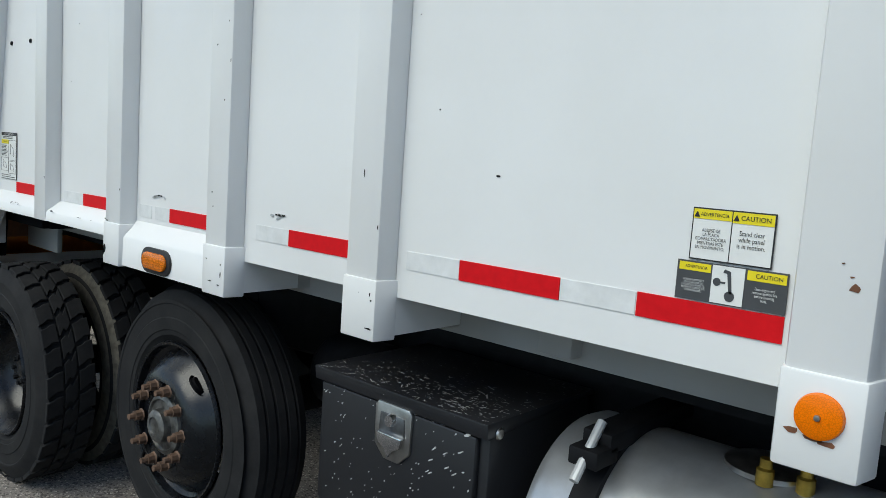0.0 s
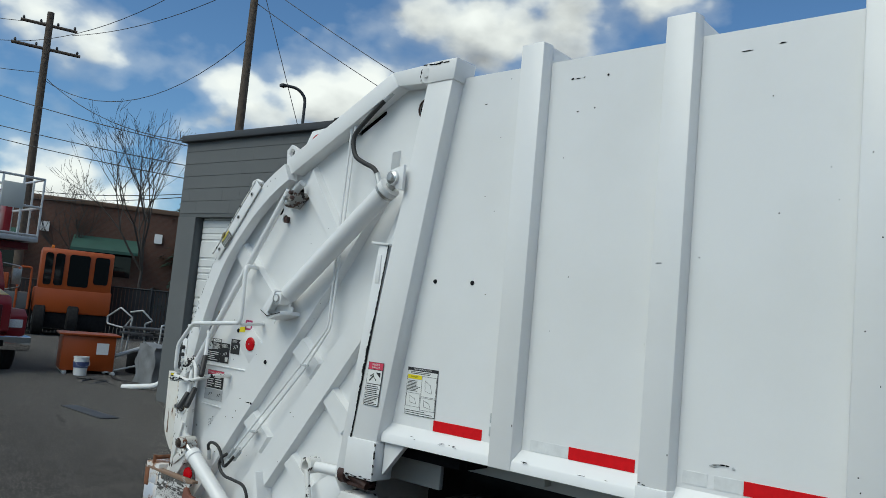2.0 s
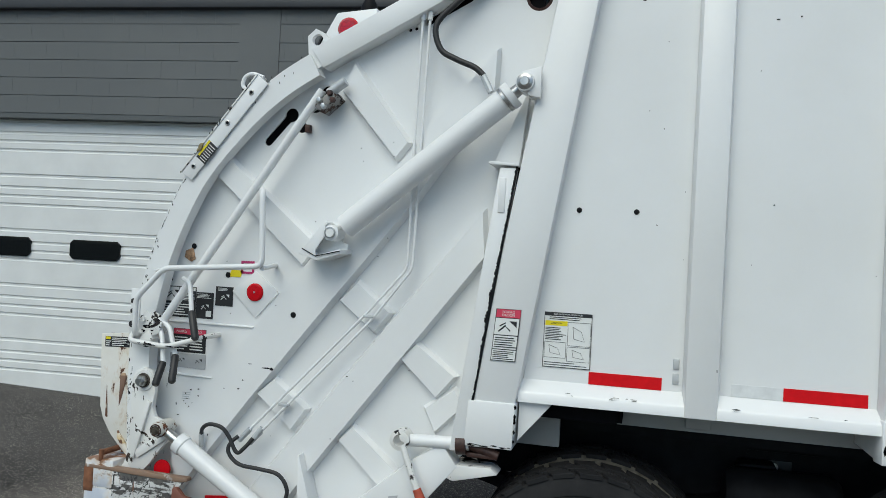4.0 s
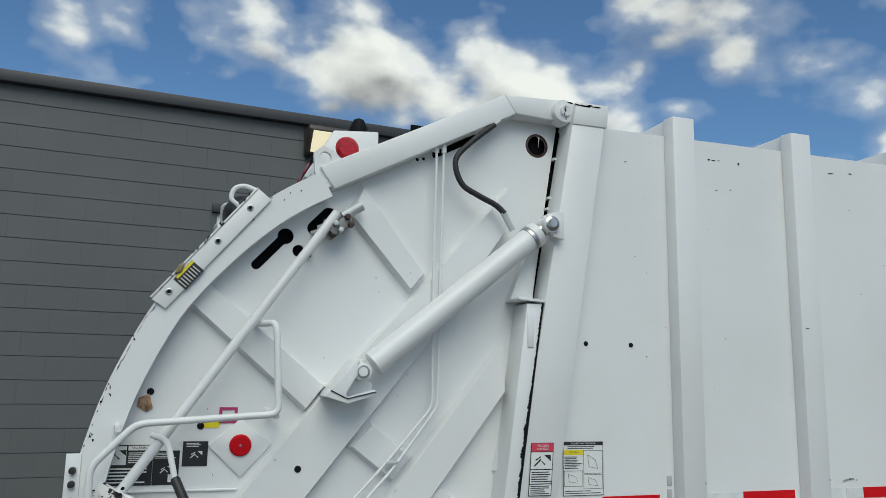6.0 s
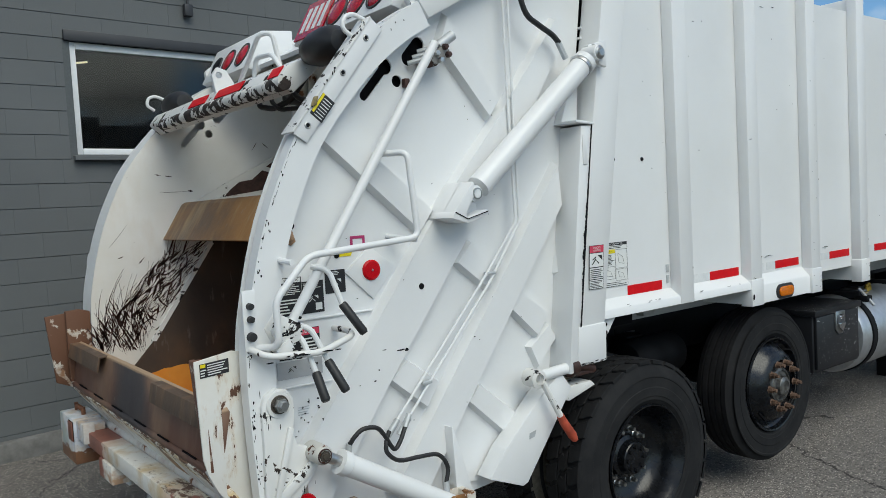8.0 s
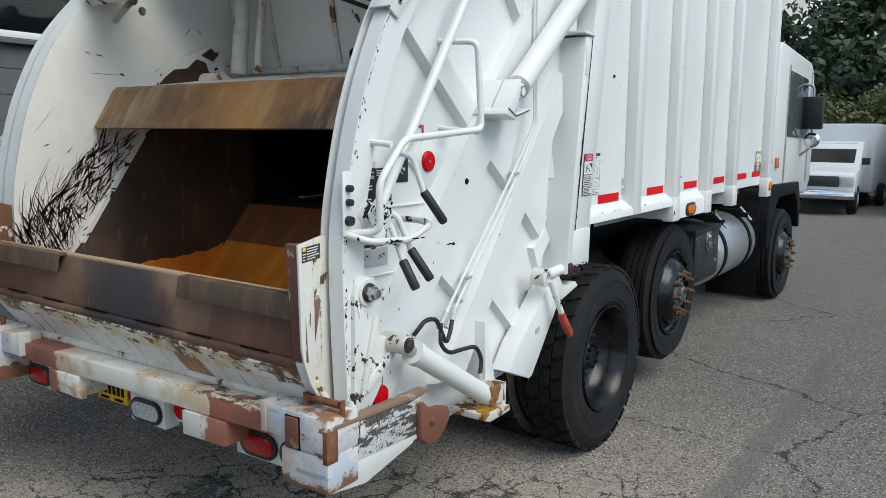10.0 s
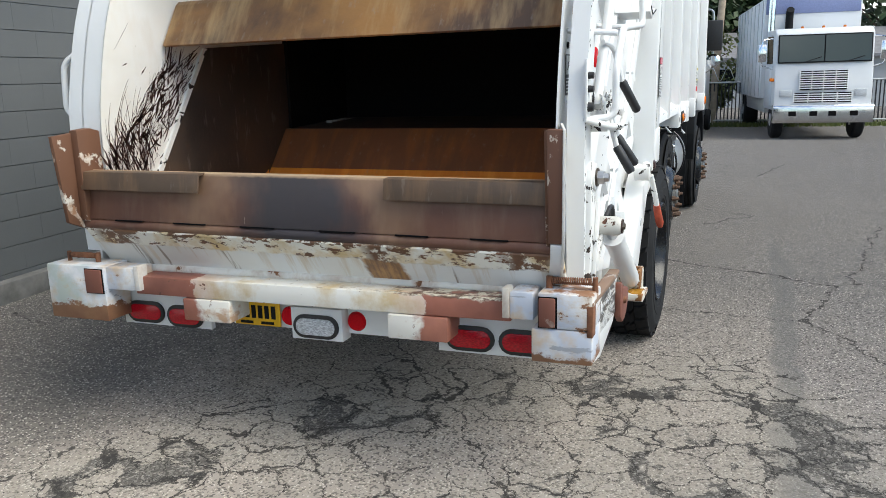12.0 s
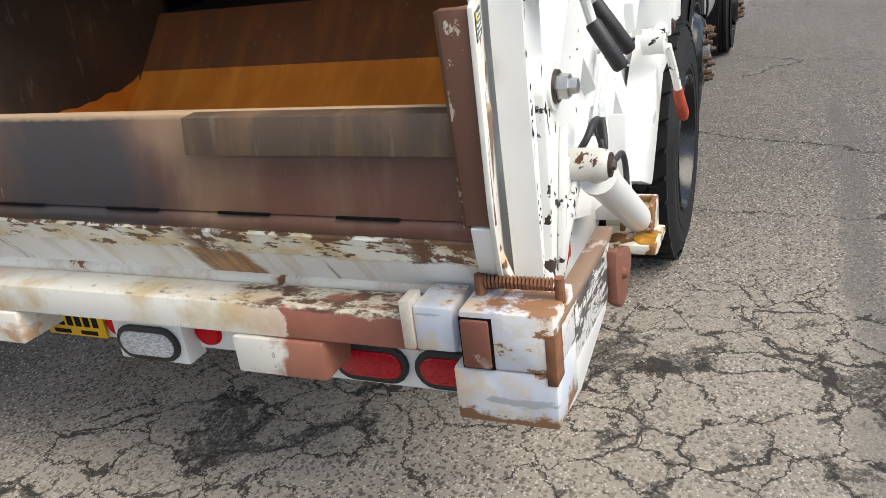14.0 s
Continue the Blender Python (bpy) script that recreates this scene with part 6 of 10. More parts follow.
# lamp housing over the top
HOUSE = [(-1.235, 2.685), (-1.12, 2.895), (-0.93, 2.91), (-0.93, 2.80), (-1.15, 2.66)]
for a, b in ((0.075, 0.94), (1.53, opp(0.06))):
    bm = B()
    prism(bm, HOUSE, "y", a, b, 0.008)
    part("lamp_housing", bm, M_WHITE_SPOT, tailgate, "white lamp housing with round red lamps")
bm = B()
lathe(bm, [(0.0, -0.014), (0.035, -0.012), (0.044, -0.004), (0.048, 0.0), (0.05, 0.004)], (-1.062, 0.072, 2.822), "y", 28)
part("marker_lamp", bm, M_LENS_RED, tailgate, "round red marker lamp")
for y, r, mat, lab in ((0.235, 0.07, M_LENS_RED, "round red tail lamp"), (0.415, 0.07, M_LENS_RED, "round red tail lamp"), (0.585, 0.07, M_LENS_RED, "round red tail lamp"), (0.115, 0.040, M_BLACK, "small round black socket"), (1.66, 0.066, M_LENS_RED, "round red tail lamp"), (1.86, 0.066, M_LENS_RED, "round red tail lamp"), (2.04, 0.05, M_BLACK, "small round black socket")):
    bm = B()
    lathe(bm, [(r, -0.006), (r + 0.009, -0.007), (r + 0.012, 0.002)], (0, 0, 0), "x", 28, caps=False)
    rimring = part("lamp_grommet", bm, M_BLACK_SATIN, tailgate)
    bm = B()
    lathe(bm, [(0.0, -0.016), (r * 0.7, -0.014), (r * 0.93, -0.006), (r + 0.001, -0.002)], (0, 0, 0), "x", 28)
    lamp = part("tail_lamp", bm, mat, tailgate, lab)
    for o in (lamp, rimring):
        o.location, o.rotation_euler = (-1.184, y, 2.778), (0, radians(28.7), 0)
bm = B()
prism(bm, [(-1.232, 2.70), (-1.128, 2.89), (-1.134, 2.893), (-1.238, 2.703)], "y", 0.66, 0.93)
part("maker_plate", bm, M_LENS_RED, tailgate, "red maker's plate with pale bars")
for k in range(4):
    bm = B()
    y = 0.69 + k * 0.058
    prism(bm, [(-1.221, 2.733), (-1.152, 2.859), (-1.155, 2.861), (-1.224, 2.735)], "y", y, y + 0.028)
    part("bar", bm, M_TAPE_WHITE, tailgate)
# lifting ears
for y0, y1 in ((-0.014, 0.01), (opp(0.08), opp(0.05))):
    bm = B()
    plate(bm, [(-1.205, 2.69), (-1.212, 2.765), (-1.175, 2.797), (-1.13, 2.775), (-1.06, 2.70), (-1.065, 2.665), (-1.175, 2.615)], [ring(-1.165, 2.748, 0.025, 14)], "y", y0, y1)
    part("lifting_ear", bm, M_WHITE_SPOT, tailgate, "white lifting ear with a hole")
bm = B()
lathe(bm, [(0.035, 0.0), (0.04, 0.03), (0.022, 0.07), (0.0, 0.08)], (-1.0, 0.16, 2.908), "z", 14)
part("beacon_stub", bm, M_BLACK, tailgate, "black beacon base")

# ---- hopper ----
FLOOR = [(-2.06, 1.20), (-2.02, 1.0), (-1.92, 0.84), (-1.75, 0.74), (-1.5, 0.70), (-1.25, 0.74), (-1.0, 0.86), (-0.81, 1.005), (-0.745, 1.075)]
FL = smooth_line(FLOOR, 4)
bm = B()
prism(bm, FL + [(x + 0.005, z - 0.015) for x, z in FL[::-1]], "y", 0.055, opp(0.142))
part("hopper_floor", bm, M_FLOOR, tailgate, "orange rusted hopper floor")
bm = B()
prism(bm, [(-0.747, 1.07), (-0.56, 1.29), (-0.54, 1.28), (-0.735, 1.05)], "y", 0.058, opp(0.145))
part("hopper_ramp", bm, M_RAMP, tailgate, "brown rusted ramp into the body")
bm = B()
prism(bm, [(-0.56, 1.29), (0.2, 1.32), (0.2, 1.30), (-0.54, 1.275)], "y", 0.058, opp(0.145))
part("throat_floor", bm, M_LINER, tailgate)
# dark liners on the inner walls
LIN = [(-1.665, 1.165), (-1.25, 1.75), (-0.40, 1.80), (-0.50, 1.20), (-0.8, 0.98), (-1.3, 0.70), (-1.75, 0.72), (-1.95, 0.86)]
for a, b in ((0.059, 0.066), (opp(0.160), opp(0.150))):
    bm = B()
    prism(bm, LIN, "y", a, b)
    part("liner", bm, M_LINER, tailgate, "dark scoured liner plate")
    bm = B()
    e = 0.006 if a < 1 else -0.006
    prism(bm, [(-1.683, 1.165), (-1.268, 1.75), (-1.243, 1.745), (-1.655, 1.16)], "y", min(a, b) - 0.004, max(a, b) + 0.004)
    part("liner_edge", bm, M_WHITE_BLACK, tailgate, "chipped edge of the liner")
# fresh orange rust low on both liners, over the floor
for a, b in ((0.066, 0.068), (opp(0.162), opp(0.1595))):
    bm = B()
    edge_line = [(-1.80, 0.985), (-1.66, 1.0), (-1.5, 1.012), (-1.36, 1.02), (-1.2, 1.035), (-1.06, 1.03), (-0.95, 1.045), (-0.86, 1.05), (-0.77, 1.08)]
    edge_line = [(x, z - 0.015 + 0.004 * math.sin(57 * x) + 0.003 * math.sin(23 * x)) for x, z in smooth_line(edge_line, 4)]
    prism(bm, edge_line + [(-0.78, 1.03), (-1.0, 0.85), (-1.25, 0.73), (-1.5, 0.69), (-1.75, 0.73), (-1.90, 0.84)], "y", a, b)
    part("rusted_band", bm, M_FLOOR, tailgate, "orange flash rust on the liner")
# throat: a tunnel whose near-black colour stands for its deep shade
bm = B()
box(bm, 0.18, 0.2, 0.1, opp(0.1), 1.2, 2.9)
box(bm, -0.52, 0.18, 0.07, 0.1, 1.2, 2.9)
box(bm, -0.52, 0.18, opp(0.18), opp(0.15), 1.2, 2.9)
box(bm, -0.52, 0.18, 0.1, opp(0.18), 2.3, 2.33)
part("throat_wall", bm, M_DARK, tailgate, "throat behind the hopper, its deep shade painted near black")
# packer blade
bm = B()
prism(bm, [(-1.555, 1.745), (-1.575, 1.752), (-1.455, 1.945), (-1.43, 1.965), (-1.415, 1.95), (-1.44, 1.935)], "y", 0.068, opp(0.165), 0.004)
part("packer_blade", bm, M_BLADE, tailgate, "rust brown packer blade")
bm = B()
prism(bm, [(-1.43, 1.955), (-0.55, 2.075), (-0.55, 2.06), (-1.42, 1.935)], "y", 0.068, opp(0.165))
part("blade_top", bm, M_WHITE_WORN, tailgate)
bm = B()
prism(bm, [(-0.56, 2.06), (-0.72, 2.85), (-0.70, 2.85), (-0.54, 2.06)], "y", 0.062, opp(0.15))
part("packer_panel", bm, painted("grimy_white_panel", (0.76, 0.76, 0.74), 0.45, chips=0.06, chip_scale=7), tailgate, "grimy white packer panel")
for y in (0.3, 0.78, 1.26, 1.75):
    bm = B()
    prism(bm, [(-0.575, 2.07), (-0.735, 2.84), (-0.715, 2.84), (-0.56, 2.07)], "y", y, y + 0.03)
    part("panel_rib", bm, M_WHITE_WORN, tailgate)
bm = B()
tube(bm, [(-0.60, 0.2, 2.09), (-0.60, opp(0.2), 2.09)], 0.02, 10)
part("panel_lip", bm, M_WHITE_WORN, tailgate)
bm = B()
tube(bm, [(-0.63, 1.14, 2.10), (-0.66, 1.12, 2.17), (-0.66, 1.08, 2.17), (-0.63, 1.06, 2.10)], 0.009, 8, 0.02)
part("lifting_eye", bm, M_BLACK, tailgate)
# blade side plate with rust patch, and the packer cylinder beside it
bm = B()
prism(bm, [(-1.433, 1.94), (-1.12, 2.098), (-0.84, 2.232), (-0.76, 2.24), (-0.71, 2.22), (-0.757, 1.99)], "y", opp(0.185), opp(0.165))
part("blade_cheek", bm, painted("patched_white_cheek", (0.7, 0.69, 0.66), 0.45, chips=0.10, chip_scale=9.0, bare=((0.010, 0.009, 0.009), (0.045, 0.024, 0.017))), tailgate, "white cheek plate with a bare rusty patch")
bm = B()
prism(bm, [(-1.195, 1.983), (-1.15, 2.03), (-1.087, 2.077), (-1.0, 2.09), (-0.931, 2.146), (-0.87, 2.13), (-0.85, 2.08), (-0.804, 2.062), (-0.85, 2.0), (-0.908, 1.991), (-1.05, 1.98)], "y", opp(0.1875), opp(0.1845))
prism(bm, [(-0.90, 2.17), (-0.83, 2.215), (-0.78, 2.18), (-0.82, 2.14)], "y", opp(0.1875), opp(0.1845))
part("bare_patch", bm, M_DARKRUST, tailgate, "dark bare patch in the paint")
for y in (1.70, 1.86):
    bm = B()
    tube(bm, [(-0.80, y, 2.06), (-0.72, y, 2.70)], 0.045 if y > 1.8 else 0.022, 16)
    part("packer_cylinder", bm, M_WHITE_WORN, tailgate, "grimy packer cylinder")
bm = B()
lathe(bm, [(0.0, -0.04), (0.05, -0.04), (0.05, 0.12), (0.0, 0.12)], (-0.885, 1.93, 2.02), "y", 18)
part("packer_pin", bm, M_WHITE_WORN, tailgate)

# sill: burnt upper strip, two channel bars, ends, white apron below
bm = B()
prism(bm, [(-2.075, 1.212), (-2.055, 1.217), (-2.045, 1.197), (-2.085, 1.006), (-2.11, 1.006)], "y", 0.01, opp(0.105), 0.003)
part("hopper_sill", bm, M_SILL, tailgate, "burnt brown steel sill of the hopper")
for a, b in ((0.052, 0.667), (1.497, 2.12)):
    bm = B()
    prism(bm, [(-2.07, 1.215), (-2.115, 1.213), (-2.128, 1.137), (-2.118, 1.137), (-2.106, 1.203), (-2.07, 1.205)], "y", a, b, 0.002)
    part("channel_bar", bm, M_BAR, tailgate, "brown steel channel bar")
bm = B()
prism(bm, [(-2.125, 1.39), (-2.05, 1.395), (-2.0, 1.38), (-2.0, 0.9), (-2.06, 0.985), (-2.125, 1.0)], "y", opp(0.14), opp(0.095), 0.004)
part("sill_cheek", bm, M_CHEEK, tailgate, "rusty cheek at the end of the sill")
bm = B()
prism(bm, [(-2.15, 1.39), (-2.0, 1.38), (-2.0, 0.9), (-2.06, 0.985), (-2.125, 1.0)], "y", 0.046, 0.06, 0.003)
part("sill_cheek", bm, M_CHEEK, tailgate, "rusty cheek at the end of the sill")
bm = B()
prism(bm, [(-2.164, 1.392), (-2.145, 1.394), (-2.122, 1.008), (-2.137, 1.01)], "y", -0.007, 0.048, 0.002)
part("cheek_edge", bm, painted("brown_cheek_edge", (0.15, 0.068, 0.042), 0.6, chips=0.10, dirt=0.3, chip_scale=14.0, bare=((0.62, 0.59, 0.52), (0.34, 0.20, 0.12))), tailgate, "brown rear edge of the cheek")
bm = B()
prism(bm, [(-2.139, 1.004), (-2.104, 0.934), (-2.027, 0.834), (-2.013, 0.842), (-2.092, 0.944), (-2.122, 1.008)], "y", -0.009, 0.030, 0.002)
for v in bm.verts:
    v.co.y += (v.co.x + 2.17) * 0.30
part("cheek_foot", bm, M_WHITE_SPOT, tailgate, "white folded foot of the cheek")
# white outer cheek plate on the near side with its label
def cheek_paint():
    """Cream-white paint worn to brown rust in ragged upright patches, mostly along the free edge."""
    n = Nodes("worn_cheek_paint", 0.45)
    x, z = n.axis(0), n.axis(2)
    grain = n.noise(14.0, 8.0, 0.66, stretch=(1.3, 1.3, 0.5), warp=0.25)
    band = n.math("MULTIPLY", n.step(z, 1.06, 1.13), n.step(z, 1.30, 1.22))
    worn = n.math("ADD", grain, n.math("MULTIPLY", n.math("MULTIPLY", band, n.step(n.math("ABSOLUTE", n.math("ADD", x, 2.10)), 0.07, 0.01)), 0.115))
    bare = n.step(worn, 0.632, 0.642)
    base = n.mix(n.step(n.noise(3.0, 5.0), 0.4, 0.7), (0.75, 0.74, 0.71), (0.66, 0.63, 0.55))
    col = n.mix(n.math("MULTIPLY", n.step(worn, 0.55, 0.63), 0.35), base, (0.5, 0.33, 0.17))
    n.colour(n.mix(bare, col, n.mix(n.noise(30.0), (0.035, 0.018, 0.013), (0.17, 0.075, 0.042))))
    n.rough(n.math("ADD", n.math("MULTIPLY", bare, 0.35), 0.42))
    n.bump(n.math("SUBTRACT", n.noise(30.0), bare), 0.2, 0.005)
    return n.mat


bm = B()
CHEEK = [(-2.169, 1.394), (-2.02, 1.405), (-1.96, 1.39), (-1.955, 0.77), (-2.03, 0.83), (-2.107, 0.93), (-2.142, 1.0), (-2.158, 1.06)]
prism(bm, CHEEK, "y", -0.018, -0.008, 0.002)
for v in bm.verts:
    v.co.y += (v.co.x + 2.17) * 0.30
part("cheek_plate", bm, cheek_paint(), tailgate, "white cheek plate with rusted patches")
bm = B()
prism(bm, [(-2.225, 1.37), (-2.06, 1.385), (-2.03, 1.37), (-2.03, 0.99), (-2.10, 0.96), (-2.19, 1.0)], "y", opp(0.105), opp(0.085), 0.003)
part("cheek_plate", bm, M_CHEEK, tailgate, "rust brown cheek plate")


def apron_paint():
    """White apron under the sill: a flaking cream crust along the top, rust runs straight down from it."""
    n = Nodes("flaking_apron_paint", 0.5)
    y, z = n.axis(1), n.axis(2)
    wobble = n.math("MULTIPLY", n.math("SUBTRACT", n.noise(9.0, 5.0, 0.6), 0.5), 0.06)
    zw = n.math("ADD", z, wobble)
    run = n.noise(14.0, 6.0, 0.65, stretch=(0.1, 1.0, 0.10))
    thread = n.noise(60.0, 4.0, 0.6, stretch=(0.05, 1.0, 0.06), warp=0.1)
    col = n.mix(n.step(n.noise(2.0, 5.0), 0.4, 0.7), (0.76, 0.76, 0.74), (0.69, 0.68, 0.63))
    # thin washes of rust that fade on the way down
    down = n.step(z, 0.80, 0.93)
    wash = n.math("MULTIPLY", n.step(n.math("ADD", run, n.math("MULTIPLY", down, 0.12)), 0.58, 0.76), 0.75)
    col = n.mix(wash, col, n.mix(thread, (0.60, 0.46, 0.25), (0.42, 0.25, 0.09)))
    # the one broad orange run, and two thin grey ones
    edge = n.math("MULTIPLY", n.math("SUBTRACT", n.noise(12.0, 5.0, 0.6), 0.5), 0.07)
    broad = n.step(n.math("ADD", n.math("ABSOLUTE", n.math("SUBTRACT", y, n.math("ADD", 0.585, n.math("MULTIPLY", z, 0.15)))), edge), 0.092, 0.072)
    col = n.mix(n.math("MULTIPLY", broad, 0.92), col, n.mix(n.step(n.math("ADD", n.math("MULTIPLY", thread, 0.4), n.math("MULTIPLY", n.noise(18.0, 6.0, 0.65, stretch=(1, 1, 0.35)), 0.6)), 0.42, 0.58), (0.17, 0.065, 0.014), (0.42, 0.20, 0.045)))
    for at, wide in ((1.448, 0.022), (1.92, 0.03), (1.80, 0.014), (0.44, 0.012)):
        thin = n.step(n.math("ABSOLUTE", n.math("SUBTRACT", y, n.math("ADD", at - 0.16, n.math("MULTIPLY", z, 0.18)))), wide, wide * 0.4)
        col = n.mix(n.math("MULTIPLY", n.math("MULTIPLY", thin, n.step(thread, 0.45, 0.55)), 0.8), col, (0.20, 0.15, 0.10))
    # crust: cream paint, torn to brown in short level flecks, most of it gone at the very top
    crust = n.step(zw, 0.888, 0.896)
    cream = n.mix(n.step(n.noise(7.0, 5.0, 0.6), 0.45, 0.62), (0.84, 0.81, 0.72), (0.66, 0.50, 0.27))
    torn = n.step(n.math("ADD", n.noise(26.0, 7.0, 0.7, stretch=(1, 0.45, 1.3)), n.math("MULTIPLY", n.step(zw, 0.925, 0.975), 0.11)), 0.555, 0.57)
    rust = n.math("MAXIMUM", n.step(n.math("ABSOLUTE", n.math("SUBTRACT", n.math("ABSOLUTE", n.math("SUBTRACT", y, 1.06)), 0.93)), 0.13, 0.05), n.step(n.math("ABSOLUTE", n.math("SUBTRACT", y, 0.71)), 0.09, 0.03))
    torn = n.math("MAXIMUM", torn, n.math("MULTIPLY", rust, n.step(n.noise(20.0, 6.0, 0.68), 0.44, 0.5)))
    brown = n.mix(n.noise(22.0, 4.0), (0.055, 0.028, 0.018), (0.24, 0.11, 0.05))
    col = n.mix(crust, col, n.mix(torn, cream, brown))
    spot = n.step(n.noise(7.0, 6.0, 0.6), 0.70, 0.708)
    n.colour(n.mix(spot, col, (0.12, 0.05, 0.025)))
    n.bump(n.math("ADD", n.math("MULTIPLY", n.noise(24.0, 5.0), 0.4), n.math("SUBTRACT", crust, n.math("MULTIPLY", n.math("MULTIPLY", torn, crust), 0.9))), 0.35, 0.006)
    return n.mat


bm = B()
prism(bm, [(-2.10, 0.972), (-2.085, 0.972), (-1.98, 0.81), (-1.93, 0.70), (-1.95, 0.70), (-2.0, 0.81), (-2.108, 0.957)], "y", 0.01, opp(0.105), 0.002)
part("apron", bm, apron_paint(), tailgate, "white apron with flaking paint and rust runs")
# rolled lip under the sill, with its slots
bm = B()
lip = [(-2.088 + 0.026 * math.cos(a), 0.984 + 0.026 * math.sin(a)) for a in (radians(60 + 210 * k / 9) for k in range(10))]
prism(bm, lip, "y", 0.012, opp(0.107))
part("sill_lip", bm, M_SILL, tailgate, "rolled brown lip under the sill")
for a, b in ((0.197, 0.336), (0.499, 0.63), (0.798, 0.952), (1.156, 1.315), (1.487, 1.65), (1.81, 1.96)):
    bm = B()
    box(bm, -2.1155, -2.104, a, b, 1.0035, 1.0085)
    part("weld_slot", bm, M_DARK, tailgate)
bm = B()
prism(bm, [(-2.02, 0.99), (-1.9, 0.70), (-1.2, 0.60), (-0.8, 0.62), (-0.75, 0.95), (-1.0, 0.84), (-1.3, 0.72), (-1.7, 0.715), (-1.93, 0.83)], "y", 0.06, opp(0.15))
part("hopper_belly", bm, M_WHITE, tailgate)

# ---- rear step bumper ----
bm = B()
box(bm, -2.112, -2.005, 0.19, 1.89, 0.715, 0.795, 0.006)


def beam_paint():
    """Cream-white in the middle, red primer at both ends, the top edge flaking."""
    n = Nodes("step_beam_paint", 0.55)
    y, z = n.axis(1), n.axis(2)
    rag = n.math("MULTIPLY", n.math("SUBTRACT", n.noise(9.0, 6.0, 0.65), 0.5), 0.22)
    off = n.math("ADD", n.math("ABSOLUTE", n.math("SUBTRACT", y, 1.045)), rag)
    cream = n.mix(n.step(n.noise(5.0, 6.0, 0.62), 0.5, 0.68), (0.78, 0.76, 0.70), (0.60, 0.47, 0.28))
    cream = n.mix(n.math("MULTIPLY", n.step(off, 0.36, 0.50), 0.45), cream, (0.62, 0.36, 0.27))
    prim = n.mix(n.step(n.noise(6.0, 5.0), 0.4, 0.7), (0.34, 0.125, 0.085), (0.23, 0.085, 0.06))
    col = n.mix(n.step(off, 0.525, 0.535), cream, prim)
    c = n.noise(13.0, 8.0, 0.68, stretch=(1, 0.6, 1))
    col = n.mix(n.step(c, 0.635, 0.65), col, n.mix(n.noise(20.0), (0.28, 0.11, 0.065), (0.07, 0.04, 0.03)))
    flaky = n.step(n.math("ADD", z, n.math("MULTIPLY", n.math("SUBTRACT", n.noise(16.0, 7.0, 0.7, stretch=(1, 0.5, 1)), 0.5), 0.06)), 0.782, 0.788)
    torn = n.mix(n.step(n.noise(24.0, 6.0, 0.7, stretch=(1, 0.5, 1)), 0.47, 0.55), (0.12, 0.062, 0.04), (0.66, 0.60, 0.48))
    col = n.mix(flaky, col, torn)
    n.colour(col)
    n.bump(n.math("SUBTRACT", n.noise(12.0), n.step(c, 0.635, 0.65)), 0.25, 0.006)
    return n.mat


def block_half_paint():
    """Boxes under the beam: red primer on the outer half, flaking white on the inner."""
    n = Nodes("half_primed_box_paint", 0.55)
    y = n.axis(1)
    off = n.math("ADD", n.math("ABSOLUTE", n.math("SUBTRACT", y, 1.045)), n.math("MULTIPLY", n.math("SUBTRACT", n.noise(8.0, 6.0, 0.62), 0.5), 0.25))
    white = n.mix(n.step(n.noise(9.0, 6.0, 0.65, stretch=(1, 0.6, 1.2)), 0.50, 0.62), (0.76, 0.73, 0.66), (0.52, 0.34, 0.22))
    prim = n.mix(n.step(n.noise(7.0, 5.0), 0.4, 0.7), (0.38, 0.15, 0.10), (0.27, 0.10, 0.07))
    col = n.mix(n.step(off, 0.475, 0.51), white, prim)
    chip = n.step(n.noise(17.0, 7.0, 0.68), 0.63, 0.645)
    n.colour(n.mix(chip, col, n.mix(n.noise(25.0), (0.16, 0.07, 0.045), (0.62, 0.56, 0.48))))
    n.bump(n.math("SUBTRACT", n.noise(12.0), chip), 0.22, 0.005)
    return n.mat


M_BLOCK_HALF = block_half_paint()
M_BEAM = beam_paint()
bumper = part("step_bumper", bm, M_BEAM, truck, "battered step beam in worn white and red primer")
bm = B()
tube(bm, [(-1.985, 0.15, 0.80), (-1.985, 2.12, 0.80)], 0.022, 14)
part("pipe", bm, M_WHITE_WORN, bumper, "worn white pipe behind the step")
for a, b in ((1.398, 1.635), (0.43, 0.674)):
    bm = B()
    box(bm, -2.120, -1.960, a, b, 0.617, 0.712, 0.006)
    part("block", bm, M_BLOCK_HALF, bumper, "box of red primer and worn white paint")
# hinged ends


